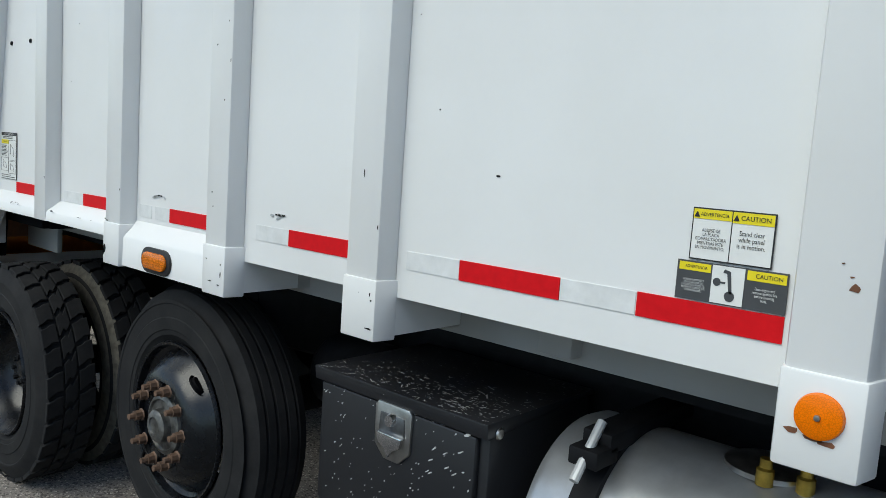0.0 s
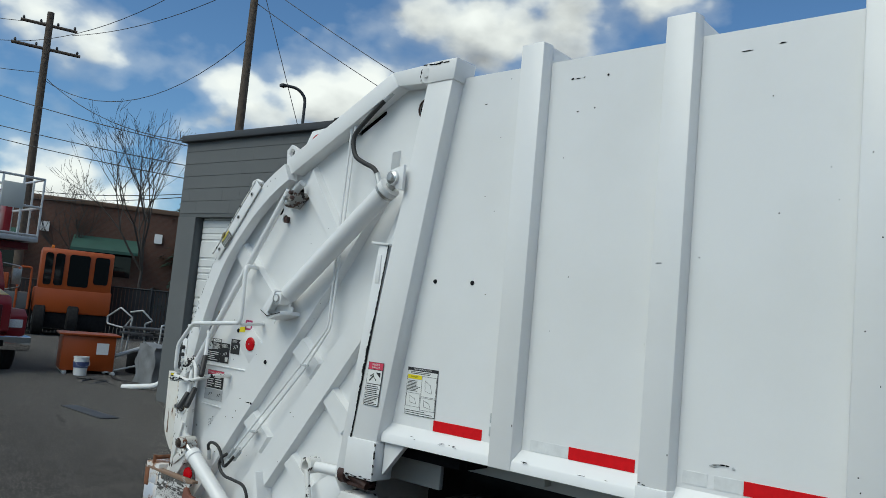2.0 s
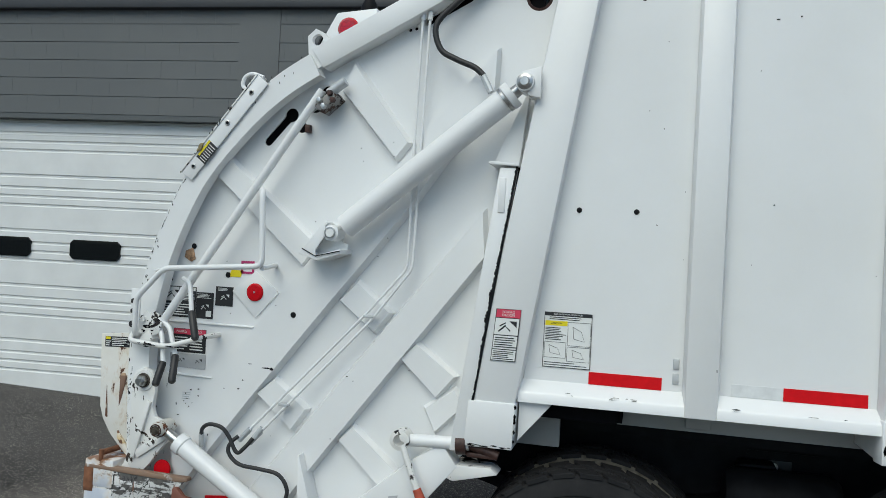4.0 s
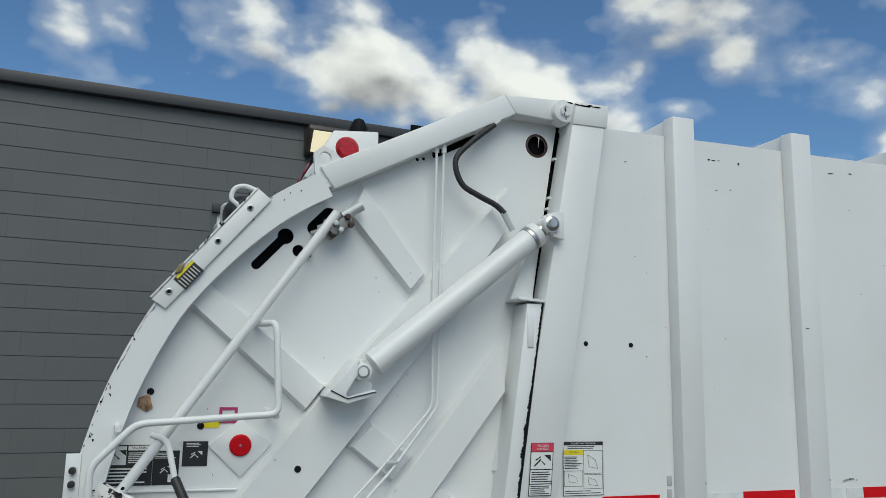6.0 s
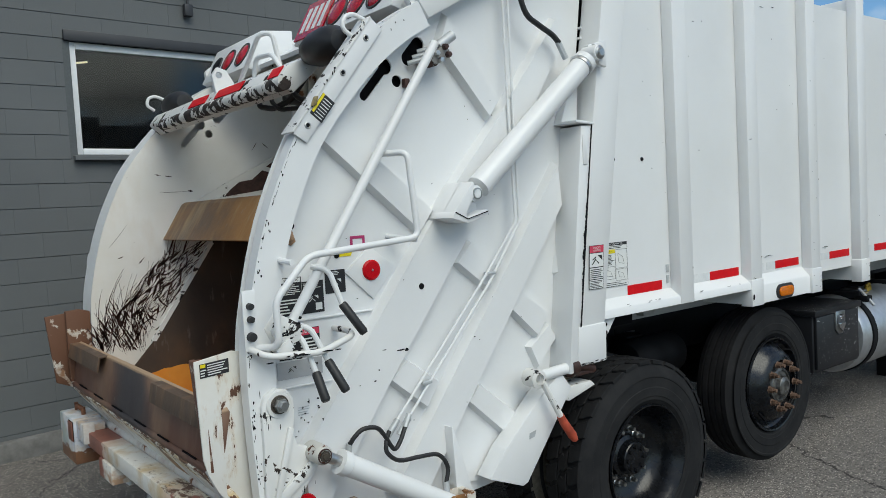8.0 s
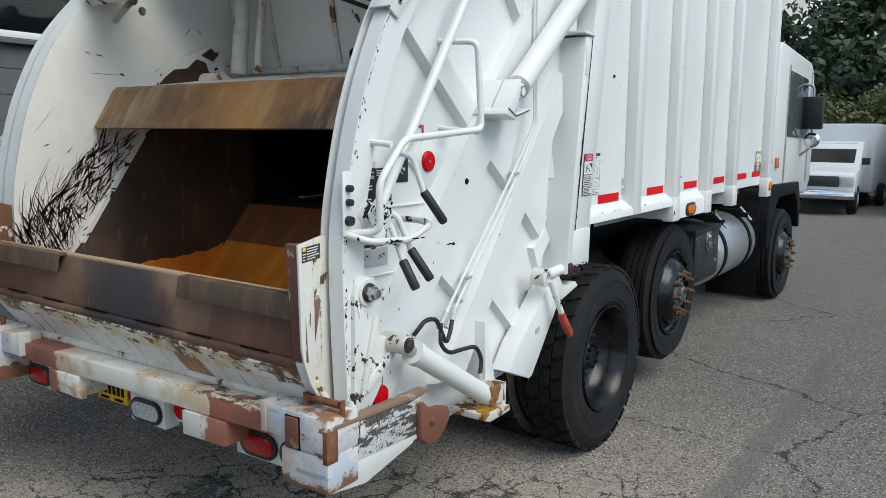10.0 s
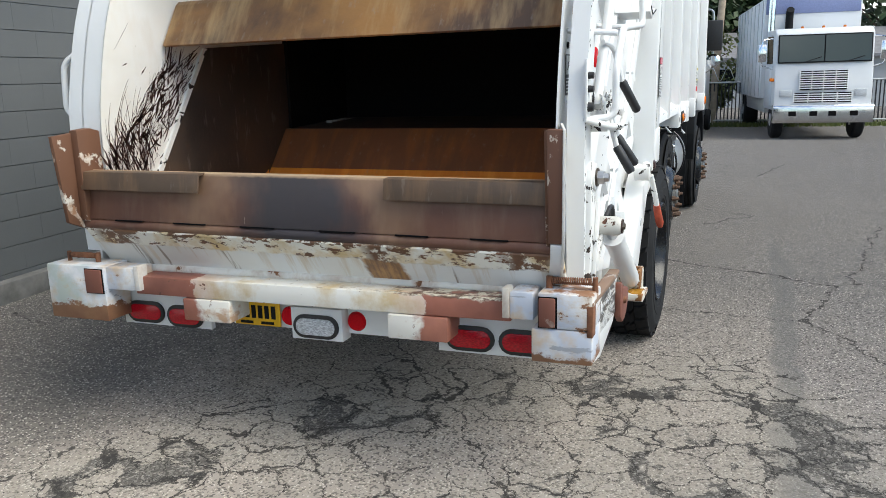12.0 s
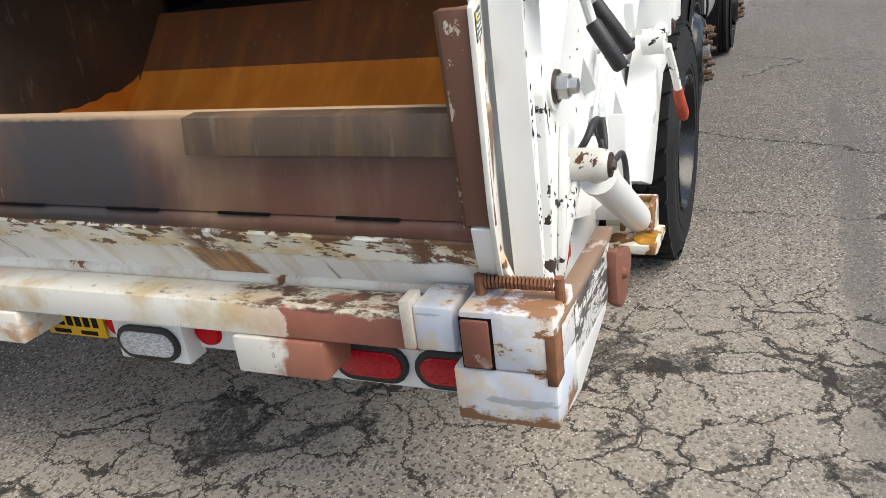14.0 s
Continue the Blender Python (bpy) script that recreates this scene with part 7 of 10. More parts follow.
def end_paint():
    """Bumper ends: smooth bluish and cream white, scraped bare along the lower edge and corner."""
    n = Nodes("scuffed_end_paint", 0.5)
    y, z = n.axis(1), n.axis(2)
    ragged = n.noise(11.0, 7.0, 0.7, stretch=(1, 0.7, 1.3))
    col = n.mix(n.step(n.noise(6.0, 4.0, 0.5), 0.36, 0.58), (0.76, 0.75, 0.73), (0.50, 0.54, 0.62))
    col = n.mix(n.math("MULTIPLY", n.step(n.noise(8.0, 5.0, 0.6), 0.48, 0.66), 0.75), col, (0.60, 0.43, 0.26))
    green = n.math("MULTIPLY", n.step(y, 2.05, 2.2), n.step(n.noise(6.0, 4.0), 0.42, 0.6))
    col = n.mix(n.math("MULTIPLY", green, 0.5), col, (0.45, 0.52, 0.34))
    scrape = n.step(n.noise(9.0, 6.0, 0.65, stretch=(1, 0.35, 2.2)), 0.63, 0.65)
    col = n.mix(n.math("MULTIPLY", scrape, 0.7), col, (0.27, 0.29, 0.32))
    low = n.step(n.math("ADD", z, n.math("MULTIPLY", n.math("SUBTRACT", ragged, 0.5), 0.17)), 0.622, 0.612)
    high = n.step(n.math("ADD", z, n.math("MULTIPLY", n.math("SUBTRACT", ragged, 0.5), 0.10)), 0.834, 0.842)
    bare = n.mix(n.noise(16.0, 5.0), (0.15, 0.062, 0.036), (0.32, 0.17, 0.09))
    chips = n.step(ragged, 0.625, 0.64)
    col = n.mix(n.math("MULTIPLY", n.step(ragged, 0.54, 0.63), 0.4), col, (0.55, 0.40, 0.24))
    col = n.mix(n.math("MAXIMUM", n.math("MAXIMUM", low, high), chips), col, bare)
    n.colour(col)
    n.bump(n.math("SUBTRACT", n.noise(20.0), n.math("ADD", low, chips)), 0.22, 0.005)
    return n.mat


M_END = end_paint()
for s, y0, y1 in ((1, -0.107, 0.106), (-1, 2.03, 2.365)):
    bm = B()
    if s > 0:
        box(bm, -2.148, -2.000, y0, 0.083, 0.712, 0.838, 0.008)
        box(bm, -2.148, -2.000, y0, y1, 0.588, 0.711, 0.008)
    else:
        box(bm, -2.148, -2.000, y0, y1, 0.588, 0.838, 0.008)
    part("bumper_end", bm, M_END, bumper, "scuffed pale blue and white bumper end")
    ya, yb = (0.020, 0.078) if s > 0 else (2.042, 2.135)
    # no slot is cut: a black plate draws the shaded gap
    bm = B()
    box(bm, -2.1495, -2.10, ya - 0.006, yb + 0.003, 0.714, 0.826)
    part("hinge_slot", bm, M_DARK, bumper, "black plate painted as the shaded gap round the hinge block")
    bm = B()
    box(bm, -2.156, -2.10, ya, yb, 0.717, 0.822, 0.005)
    part("hinge_block", bm, M_PRIMER, bumper, "red primed hinge block")
    if s > 0:
        bm = B()
        box(bm, -2.1505, -2.10, y0 - 0.002, y0 + 0.019, 0.69, 0.80, 0.003)
        part("corner_strip", bm, M_RUSTY, bumper, "rusty strip on the corner")
    bm = B()
    ya, yb = (0.102, 0.188) if s > 0 else (1.87, 2.035)
    box(bm, -2.132, -2.020, ya, yb, 0.732, 0.832, 0.006)
    part("hinge_sleeve", bm, M_END, bumper)
    bm = B()
    box(bm, -2.138, -2.080, (0.188 if s > 0 else 1.845), (0.214 if s > 0 else 1.872), 0.735, 0.845, 0.004)
    part("hinge_web", bm, M_WHITE_RED, bumper)
    # rusty coil spring on top
    bm = B()
    coil = [(-2.070 + 0.011 * math.cos(k * 0.9), (0.05 if s > 0 else 2.14) - s * 0.00112 * k, 0.866 + 0.011 * math.sin(k * 0.9)) for k in range(128)]
    tube(bm, coil, 0.0032, 6)
    part("spring", bm, M_RUSTY, bumper, "rusty coil spring")
    bm = B()
    tube(bm, [(-2.070, (-0.10 if s > 0 else 2.30), 0.83), (-2.070, (-0.10 if s > 0 else 2.30), 0.882)], 0.010, 10)
    part("spring_post", bm, M_RUSTY, bumper)
    bm = B()
    tube(bm, [(-2.070, (0.06 if s > 0 else 2.13), 0.83), (-2.070, (0.06 if s > 0 else 2.13), 0.88)], 0.012, 10)
    part("spring_post", bm, M_RUSTY, bumper)
# side step plate: scratched face, brown top rail, primed tow hook
def step_paint():
    """White paint on the step plate, dragged off in long black scratches, browner towards its end."""
    n = Nodes("scraped_step_paint", 0.45)
    x, z = n.axis(0), n.axis(2)
    col = n.mix(n.step(n.noise(5.0, 5.0), 0.4, 0.7), (0.74, 0.74, 0.73), (0.60, 0.60, 0.58))
    drag = n.noise(16.0, 7.0, 0.68, stretch=(0.35, 1, 1.6), warp=0.2)
    more = n.math("MULTIPLY", n.step(x, -2.05, -1.80), 0.06)
    high = n.math("MULTIPLY", n.step(z, 0.70, 0.77), 0.09)
    black = n.step(n.math("ADD", drag, n.math("ADD", more, high)), 0.615, 0.63)
    col = n.mix(black, col, n.mix(n.noise(30.0), (0.05, 0.05, 0.052), (0.16, 0.15, 0.14)))
    hair = n.noise(34.0, 4.0, 0.6, stretch=(0.6, 1, 0.35), warp=0.8)
    col = n.mix(n.math("LESS_THAN", n.math("ABSOLUTE", n.math("SUBTRACT", hair, 0.5)), 0.012), col, (0.02, 0.02, 0.021))
    rust = n.step(n.math("ADD", n.noise(20.0, 6.0, 0.65, stretch=(1.6, 1, 0.5)), n.math("MULTIPLY", n.step(x, -2.02, -2.12), 0.12)), 0.62, 0.65)
    n.colour(n.mix(n.math("MULTIPLY", rust, 0.8), col, (0.20, 0.095, 0.055)))
    n.bump(n.math("SUBTRACT", n.noise(30.0), black), 0.2, 0.004)
    return n.mat


bm = B()
prism(bm, [(-2.145, 0.795), (-1.645, 0.785), (-1.672, 0.755), (-1.678, 0.645), (-2.132, 0.662), (-2.145, 0.67)], "y", -0.105, -0.09, 0.003)
part("side_step", bm, step_paint(), bumper, "scraped white side step plate")
bm = B()
prism(bm, [(-2.145, 0.67), (-2.132, 0.662), (-1.678, 0.645), (-1.70, 0.615), (-1.96, 0.56), (-2.145, 0.588)], "y", -0.101, -0.088, 0.003)
part("step_skirt", bm, M_WHITE_SPOT, bumper, "white skirt under the step plate")
bm = B()
prism(bm, [(-2.145, 0.812), (-1.625, 0.806), (-1.622, 0.792), (-1.66, 0.784), (-2.145, 0.797)], "y", -0.109, -0.07, 0.003)
part("step_tread", bm, painted("worn_tread_edge", (0.26, 0.17, 0.12), 0.6, chips=0.16, dirt=0.3, chip_scale=12.0, bare=((0.60, 0.58, 0.54), (0.14, 0.07, 0.045))), bumper, "worn brown step tread")
bm = B()
prism(bm, [(-1.683, 0.765), (-1.66, 0.765), (-1.628, 0.731), (-1.57, 0.725), (-1.514, 0.708), (-1.497, 0.672), (-1.512, 0.64), (-1.545, 0.607), (-1.585, 0.59), (-1.625, 0.588), (-1.68, 0.625), (-1.689, 0.697)], "y", -0.128, -0.10, 0.008)
part("tow_hook", bm, M_PRIMER, bumper, "rusty tow hook plate")
bm = B()
lathe(bm, [(0.0, -0.012), (0.012, -0.011), (0.016, 0.0)], (-1.618, -0.127, 0.68), "y", 10)
part("hook_bolt", bm, M_RUSTY, bumper)
# lamp panel under the beam
for a, b, x0, x1, z0, z1 in ((0.05, 0.52, -1.993, -1.965, 0.538, 0.72), (1.60, 2.09, -1.993, -1.965, 0.535, 0.72), (0.62, 1.50, -1.965, -1.95, 0.565, 0.72), (0.928, 1.168, -2.019, -1.95, 0.543, 0.68)):
    bm = B()
    box(bm, x0, x1, a, b, z0, z1, 0.004)
    part("lamp_panel", bm, M_WHITE, bumper, "white lamp panel")
for y0, y1, x, z, mat, lab in ((0.338, 0.436, -1.994, 0.600, M_LENS_RED, "oval red tail lamp"), (0.124, 0.222, -1.994, 0.600, M_LENS_RED, "oval red tail lamp"), (1.90, 2.01, -1.994, 0.597, M_LENS_RED, "oval red tail lamp"), (1.687, 1.783, -1.994, 0.59, M_LENS_RED, "oval red tail lamp"), (0.991, 1.103, -2.020, 0.603, M_LENS_CLEAR, "oval clear reversing lamp")):
    bm = B()
    prism(bm, slot((y0, z), (y1, z), 0.050), "x", x, x - 0.013, 0.003)
    part("grommet", bm, M_BLACK_SATIN, bumper, "black rubber lamp grommet")
    bm = B()
    prism(bm, slot((y0, z), (y1, z), 0.0355), "x", x - 0.008, x - 0.017, 0.004)
    part("tail_lamp", bm, mat, bumper, lab)
for y in (0.888, 1.207):
    bm = B()
    lathe(bm, [(0.0, -0.014), (0.036, -0.012), (0.042, 0.0)], (-1.966, y, 0.620), "x", 24)
    part("reflector", bm, M_REFLECT_RED, bumper, "round red reflector")
# number plate with plain bars
bm = B()
box(bm, -1.985, -1.979, 1.245, 1.475, 0.573, 0.677, 0.001)
part("number_plate", bm, plain("yellow_plate", (0.75, 0.42, 0.01), 0.4, vary=0.08, scale=30), bumper, "yellow number plate with dark bars")
for k in range(6):
    bm = B()
    y = 1.443 - k * 0.033
    box(bm, -1.987, -1.985, y - 0.0105, y + 0.0105, 0.605, 0.662)
    part("bar", bm, M_BLACK, bumper)
for y in (1.415, 1.31):
    bm = B()
    box(bm, -1.987, -1.985, y - 0.032, y + 0.032, 0.580, 0.592)
    part("bar", bm, M_BLACK, bumper)
# the whole step has sagged towards the wall side
for ob in bumper.children_recursive + [bumper]:
    for v in ob.data.vertices:
        v.co.z -= 0.018 * (v.co.y - 0.1)
# grab rail on the far wall
bm = B()
tube(bm, [(-1.91, 2.27, 1.72), (-1.925, 2.345, 1.675), (-1.935, 2.35, 1.46), (-1.92, 2.27, 1.415)], 0.014, 12, 0.04)
part("grab_rail", bm, M_WHITE_SPOT, tailgate, "white grab rail")

# ---- stickers on the lorry ----
M_CHAR = plain("charcoal_sticker", (0.06, 0.063, 0.068), 0.4, vary=0.06)
M_PINK = plain("faded_red_sticker", (0.62, 0.05, 0.10), 0.35, vary=0.08)
M_MAGENTA = plain("magenta_sticker", (0.42, 0.03, 0.13), 0.4, vary=0.05)


def flat(bm, x0, x1, z0, z1, y, lean=0.0):
    """A thin rectangle facing the yard; lean shifts its top along x."""
    prism(bm, [(x0, z0), (x1, z0), (x1 + lean, z1), (x0 + lean, z1)], "y", y, y + 0.0008)
    return bm


def sticker(x0, x1, z0, z1, y, mat, label, parent, lean=0.0, name="sticker"):
    return part(name, flat(B(), x0, x1, z0, z1, y, lean), mat, parent, label)


def lines(x0, x1, z0, z1, n, y, mat, parent, lean=0.0, fill=0.42, rng=random.Random(5)):
    """Rows of small print, too small to read."""
    bm = B()
    h = (z1 - z0) / n
    for k in range(n):
        z = z1 - (k + 0.8) * h
        cut = x1 - (x1 - x0) * rng.uniform(0.0, 0.35)
        s = lean * (z - z0) / max(1e-6, z1 - z0)
        flat(bm, x0 + s, cut + s, z, z + h * fill, y, lean * fill / n)
    return part("small_print", bm, mat, parent)


def text_at(t, x, z, size, y, mat, parent, squeeze=1.0):
    return words("lettering", t, size, pose(x, y, z, 90, 0, 0), mat, parent, squeeze)


KNOWN = {o.name for o in body.children}
# caution pair by the front post
Y = -0.004
sticker(3.368, 3.513, 1.525, 1.615, Y, M_INK, "bilingual caution sticker", body)
sticker(3.3705, 3.4385, 1.5275, 1.6125, Y - 0.001, M_PAPER, "white sticker field", body)
sticker(3.4405, 3.5105, 1.5275, 1.6125, Y - 0.001, M_PAPER, "white sticker field", body)
sticker(3.3705, 3.4385, 1.596, 1.6125, Y - 0.002, M_YELLOW, "yellow caution heading", body)
sticker(3.4405, 3.5105, 1.594, 1.6125, Y - 0.002, M_YELLOW, "yellow caution heading", body)
text_at("ADVERTENCIA", 3.409, 1.604, 0.0084, Y - 0.003, M_INK, body, 0.9)
text_at("CAUTION", 3.480, 1.603, 0.0112, Y - 0.003, M_INK, body)
text_at("ALEJESE DE\nLA PLACA\nCOMPACTADORA\nMIENTRAS ESTE\nEN MOVIMIENTO.", 3.4045, 1.562, 0.0078, Y - 0.002, M_INK, body, 0.86)
text_at("Stand clear\nwhile panel\nis in motion.", 3.4755, 1.567, 0.0112, Y - 0.002, M_INK, body, 0.86)
for x, z in ((3.377, 1.604), (3.447, 1.603)):
    bm = B()
    prism(bm, [(x - 0.005, z - 0.005), (x + 0.005, z - 0.005), (x, z + 0.005)], "y", Y - 0.0032, Y - 0.0024)
    part("warning_triangle", bm, M_INK, body)
sticker(3.349, 3.543, 1.454, 1.522, Y, M_CHAR, "charcoal bilingual caution sticker with key picture", body)
sticker(3.414, 3.471, 1.456, 1.520, Y - 0.001, M_PAPER, "white picture field", body)
sticker(3.353, 3.411, 1.505, 1.519, Y - 0.001, M_YELLOW, "yellow caution heading", body)
sticker(3.475, 3.540, 1.503, 1.519, Y - 0.001, M_YELLOW, "yellow caution heading", body)
text_at("ADVERTENCIA", 3.385, 1.512, 0.0072, Y - 0.002, M_INK, body, 0.85)
text_at("CAUTION", 3.512, 1.511, 0.0100, Y - 0.002, M_INK, body)
text_at("APAGUE EL MOTOR Y\nQUITE LA LLAVE DE\nLA IGNICION ANTES DE\nENTRAR AL CUERPO DEL\nCOMPACTADOR.", 3.382, 1.480, 0.0048, Y - 0.002, M_PAPER, body, 0.82)
text_at("Stop engine and\nremove ignition key\nbefore entering\nbody.", 3.507, 1.481, 0.0064, Y - 0.002, M_PAPER, body, 0.82)
bm = B()
prism(bm, ring(3.448, 1.470, 0.009, 12), "y", Y - 0.002, Y - 0.0012)
prism(bm, [(3.446, 1.476), (3.452, 1.474), (3.447, 1.512), (3.436, 1.515), (3.434, 1.509), (3.441, 1.508)], "y", Y - 0.002, Y - 0.0012)
prism(bm, ring(3.424, 1.492, 0.007, 10), "y", Y - 0.002, Y - 0.0012)
prism(bm, [(3.43, 1.4905), (3.439, 1.4905), (3.439, 1.4935), (3.43, 1.4935)], "y", Y - 0.002, Y - 0.0012)
part("key_picture", bm, M_CHAR, body)

for ob in [o for o in body.children if o.name not in KNOWN]:
    for v in ob.data.vertices:
        v.co.x, v.co.z = 3.4405 + (v.co.x - 3.4405) * 1.048, 1.5455 + (v.co.z - 1.57) * 1.075
KNOWN = {o.name for o in body.children}
# prop instructions and danger sticker at the back
sticker(-0.111, 0.078, 1.417, 1.636, Y, M_INK, "white tailgate prop instruction sticker with drawings", body)
sticker(-0.1085, 0.0755, 1.4195, 1.621, Y - 0.001, M_PAPER, "white sticker field", body)
text_at("TAILGATE PROP OPERATION", -0.0165, 1.6285, 0.0088, Y - 0.002, M_PAPER, body, 1.0)
lines(-0.09, 0.07, 1.606, 1.62, 2, Y - 0.002, M_INK, body)
sticker(-0.106, -0.018, 1.583, 1.602, Y - 0.002, M_YELLOW, "yellow caution heading", body)
text_at("CAUTION", -0.062, 1.5925, 0.010, Y - 0.003, M_INK, body)
lines(-0.104, -0.022, 1.525, 1.578, 8, Y - 0.002, M_INK, body)
lines(-0.104, 0.07, 1.424, 1.442, 2, Y - 0.002, M_INK, body, fill=0.3)
for x0, x1, z0, z1 in ((-0.016, 0.074, 1.506, 1.600), (-0.016, 0.074, 1.444, 1.502), (-0.106, -0.02, 1.455, 1.518)):
    bm = B()
    for a, b, c, d in ((x0, x1, z1 - 0.0012, z1), (x0, x1, z0, z0 + 0.0012), (x0, x0 + 0.0012, z0, z1), (x1 - 0.0012, x1, z0, z1)):
        flat(bm, a, b, c, d, Y - 0.002)
    cx, cz, k = (x0 + x1) / 2, (z0 + z1) / 2, (z1 - z0)
    tube(bm, [(cx - 0.025, Y - 0.0015, cz + 0.3 * k), (cx + 0.01, Y - 0.0015, cz + 0.1 * k), (cx + 0.022, Y - 0.0015, cz - 0.3 * k), (cx - 0.02, Y - 0.0015, cz - 0.2 * k), (cx - 0.025, Y - 0.0015, cz + 0.3 * k)], 0.0008, 4)
    part("line_drawing", bm, M_INK, body)
YP = -0.087
L = 0.0145
sticker(-0.307, -0.207, 1.434, 1.640, YP, M_INK, "danger sticker with a pictogram", body, L)
sticker(-0.304, -0.210, 1.437, 1.478, YP - 0.001, M_PAPER, "white sticker field", body, L * 0.2)
sticker(-0.3005, -0.2065, 1.482, 1.534, YP - 0.001, M_PAPER, "white sticker field", body, L * 0.25)
sticker(-0.297, -0.203, 1.538, 1.603, YP - 0.001, M_PAPER, "white picture field", body, L * 0.3)
sticker(-0.292, -0.196, 1.606, 1.638, YP - 0.001, M_PINK, "red danger heading", body, L * 0.15)
text_at("PELIGRO\nDANGER", -0.242, 1.6215, 0.0135, YP - 0.002, M_PAPER, body, 0.95)
lines(-0.296, -0.206, 1.486, 1.531, 5, YP - 0.002, M_INK, body, 0.004)
lines(-0.300, -0.212, 1.44, 1.476, 5, YP - 0.002, M_INK, body, 0.003)


def pictogram(x, z, k, y, mat, parent):
    """A warning picture reduced to a few bent bars and a wedge."""
    bm = B()
    for pts in ([(-0.5, -0.3), (-0.42, -0.36), (0.1, 0.1), (0.02, 0.18)], [(0.0, 0.1), (0.1, 0.05), (0.42, -0.2), (0.36, -0.3)], [(-0.4, 0.1), (-0.34, 0.04), (0.1, 0.3), (0.05, 0.36)], [(0.3, 0.45), (0.85, 0.45), (0.85, 0.0)]):
        prism(bm, [(x + k * u, z + k * v) for u, v in pts], "y", y, y + 0.0008)
    return part("pictogram", bm, mat, parent)


pictogram(-0.255, 1.568, 0.055, YP - 0.002, M_INK, body)
for ob in [o for o in body.children if o.name not in KNOWN]:
    for v in ob.data.vertices:
        v.co.x -= 0.009

# stickers on the tailgate skin
YT = 0.0475
sticker(-1.896, -1.727, 1.493, 1.634, YT, M_INK, "black warning sticker with a pictogram", tailgate)
sticker(-1.891, -1.816, 1.565, 1.630, YT - 0.001, M_PAPER, "white picture field", tailgate)
pictogram(-1.855, 1.596, 0.045, YT - 0.002, M_INK, tailgate)
sticker(-1.811, -1.731, 1.615, 1.631, YT - 0.001, M_PAPER, "white warning heading", tailgate)
text_at("WARNING", -1.768, 1.623, 0.0125, YT - 0.002, M_INK, tailgate)
lines(-1.809, -1.733, 1.57, 1.61, 6, YT - 0.001, M_PAPER, tailgate)
lines(-1.89, -1.733, 1.50, 1.558, 5, YT - 0.001, M_PAPER, tailgate)
sticker(-1.7255, -1.636, 1.493, 1.613, YT, M_INK, "black instruction sticker", tailgate)
lines(-1.72, -1.642, 1.585, 1.608, 4, YT - 0.001, M_PAPER, tailgate)
pictogram(-1.685, 1.545, 0.03, YT - 0.001, M_PAPER, tailgate)
sticker(-1.672, -1.645, 1.503, 1.53, YT - 0.001, M_PAPER, "white field", tailgate)
sticker(-1.627, -1.539, 1.557, 1.645, YT, M_INK, "black instruction sticker", tailgate)
lines(-1.615, -1.55, 1.625, 1.641, 3, YT - 0.001, M_PAPER, tailgate)
pictogram(-1.585, 1.596, 0.032, YT - 0.001, M_PAPER, tailgate)
sticker(-1.832, -1.664, 1.333, 1.441, YT, M_INK, "black danger sticker with red heading", tailgate)
sticker(-1.830, -1.666, 1.415, 1.439, YT - 0.001, M_PINK, "red danger heading", tailgate)
text_at("DANGER", -1.712, 1.427, 0.015, YT - 0.002, M_PAPER, tailgate)
text_at("PELIGRO", -1.79, 1.427, 0.014, YT - 0.002, M_PAPER, tailgate)
lines(-1.745, -1.675, 1.342, 1.408, 5, YT - 0.001, M_PAPER, tailgate)
lines(-1.825, -1.758, 1.342, 1.408, 5, YT - 0.001, M_PAPER, tailgate)
sticker(-1.845, -1.66, 1.262, 1.327, YT, plain("grey_sticker", (0.42, 0.43, 0.44), 0.4, vary=0.06), "grey lever instruction sticker", tailgate)
pictogram(-1.79, 1.295, 0.025, YT - 0.001, M_INK, tailgate)
pictogram(-1.70, 1.295, 0.025, YT - 0.001, M_INK, tailgate)
for k, (a, b, c, d) in enumerate(((-1.507, -1.441, 1.757, 1.768), (-1.507, -1.496, 1.71, 1.757), (-1.452, -1.441, 1.71, 1.757), (-1.496, -1.452, 1.71, 1.72))):
    sticker(a, b, c, d, YT, M_MAGENTA, "magenta square outline", tailgate)
sticker(-1.565, -1.507, 1.693, 1.724, YT, M_YELLOW, "yellow arrow sticker", tailgate, 0.012)
lines(-1.772, -1.72, 1.118, 1.155, 4, YT, M_GALV, tailgate, fill=0.3)
KNOWN = {o.name for o in tailgate.children}
bm = B()
flat(bm, -2.15, -2.035, 1.335, 1.383, -0.0195)
part("sticker", bm, M_INK, tailgate, "black label on the cheek plate")
sticker(-2.147, -2.127, 1.370, 1.381, -0.0205, M_YELLOW, "yellow triangle field", tailgate)
lines(-2.120, -2.04, 1.339, 1.380, 5, -0.0205, M_PAPER, tailgate)
lines(-2.147, -2.125, 1.339, 1.366, 3, -0.0205, M_PAPER, tailgate)
for ob in [o for o in tailgate.children if o.name not in KNOWN]:
    for v in ob.data.vertices:
        v.co.y += (v.co.x + 2.17) * 0.30
# tag on the chassis
bm = B()
box(bm, 0.84, 0.94, 0.672, 0.676, 0.935, 0.993)
part("chassis_tag", bm, M_CHAR, truck, "small tag on the chassis")
bm = B()
prism(bm, ring(0.866, 0.965, 0.018, 16), "y", 0.670, 0.672)
part("tag_ring", bm, M_PAPER, truck)
bm = B()
box(bm, 0.75, 1.05, 0.676, 0.682, 0.90, 1.03)
part("tag_bracket", bm, M_BLACK, truck)

# scrapes and chipped spots along the paint
rng = random.Random(11)


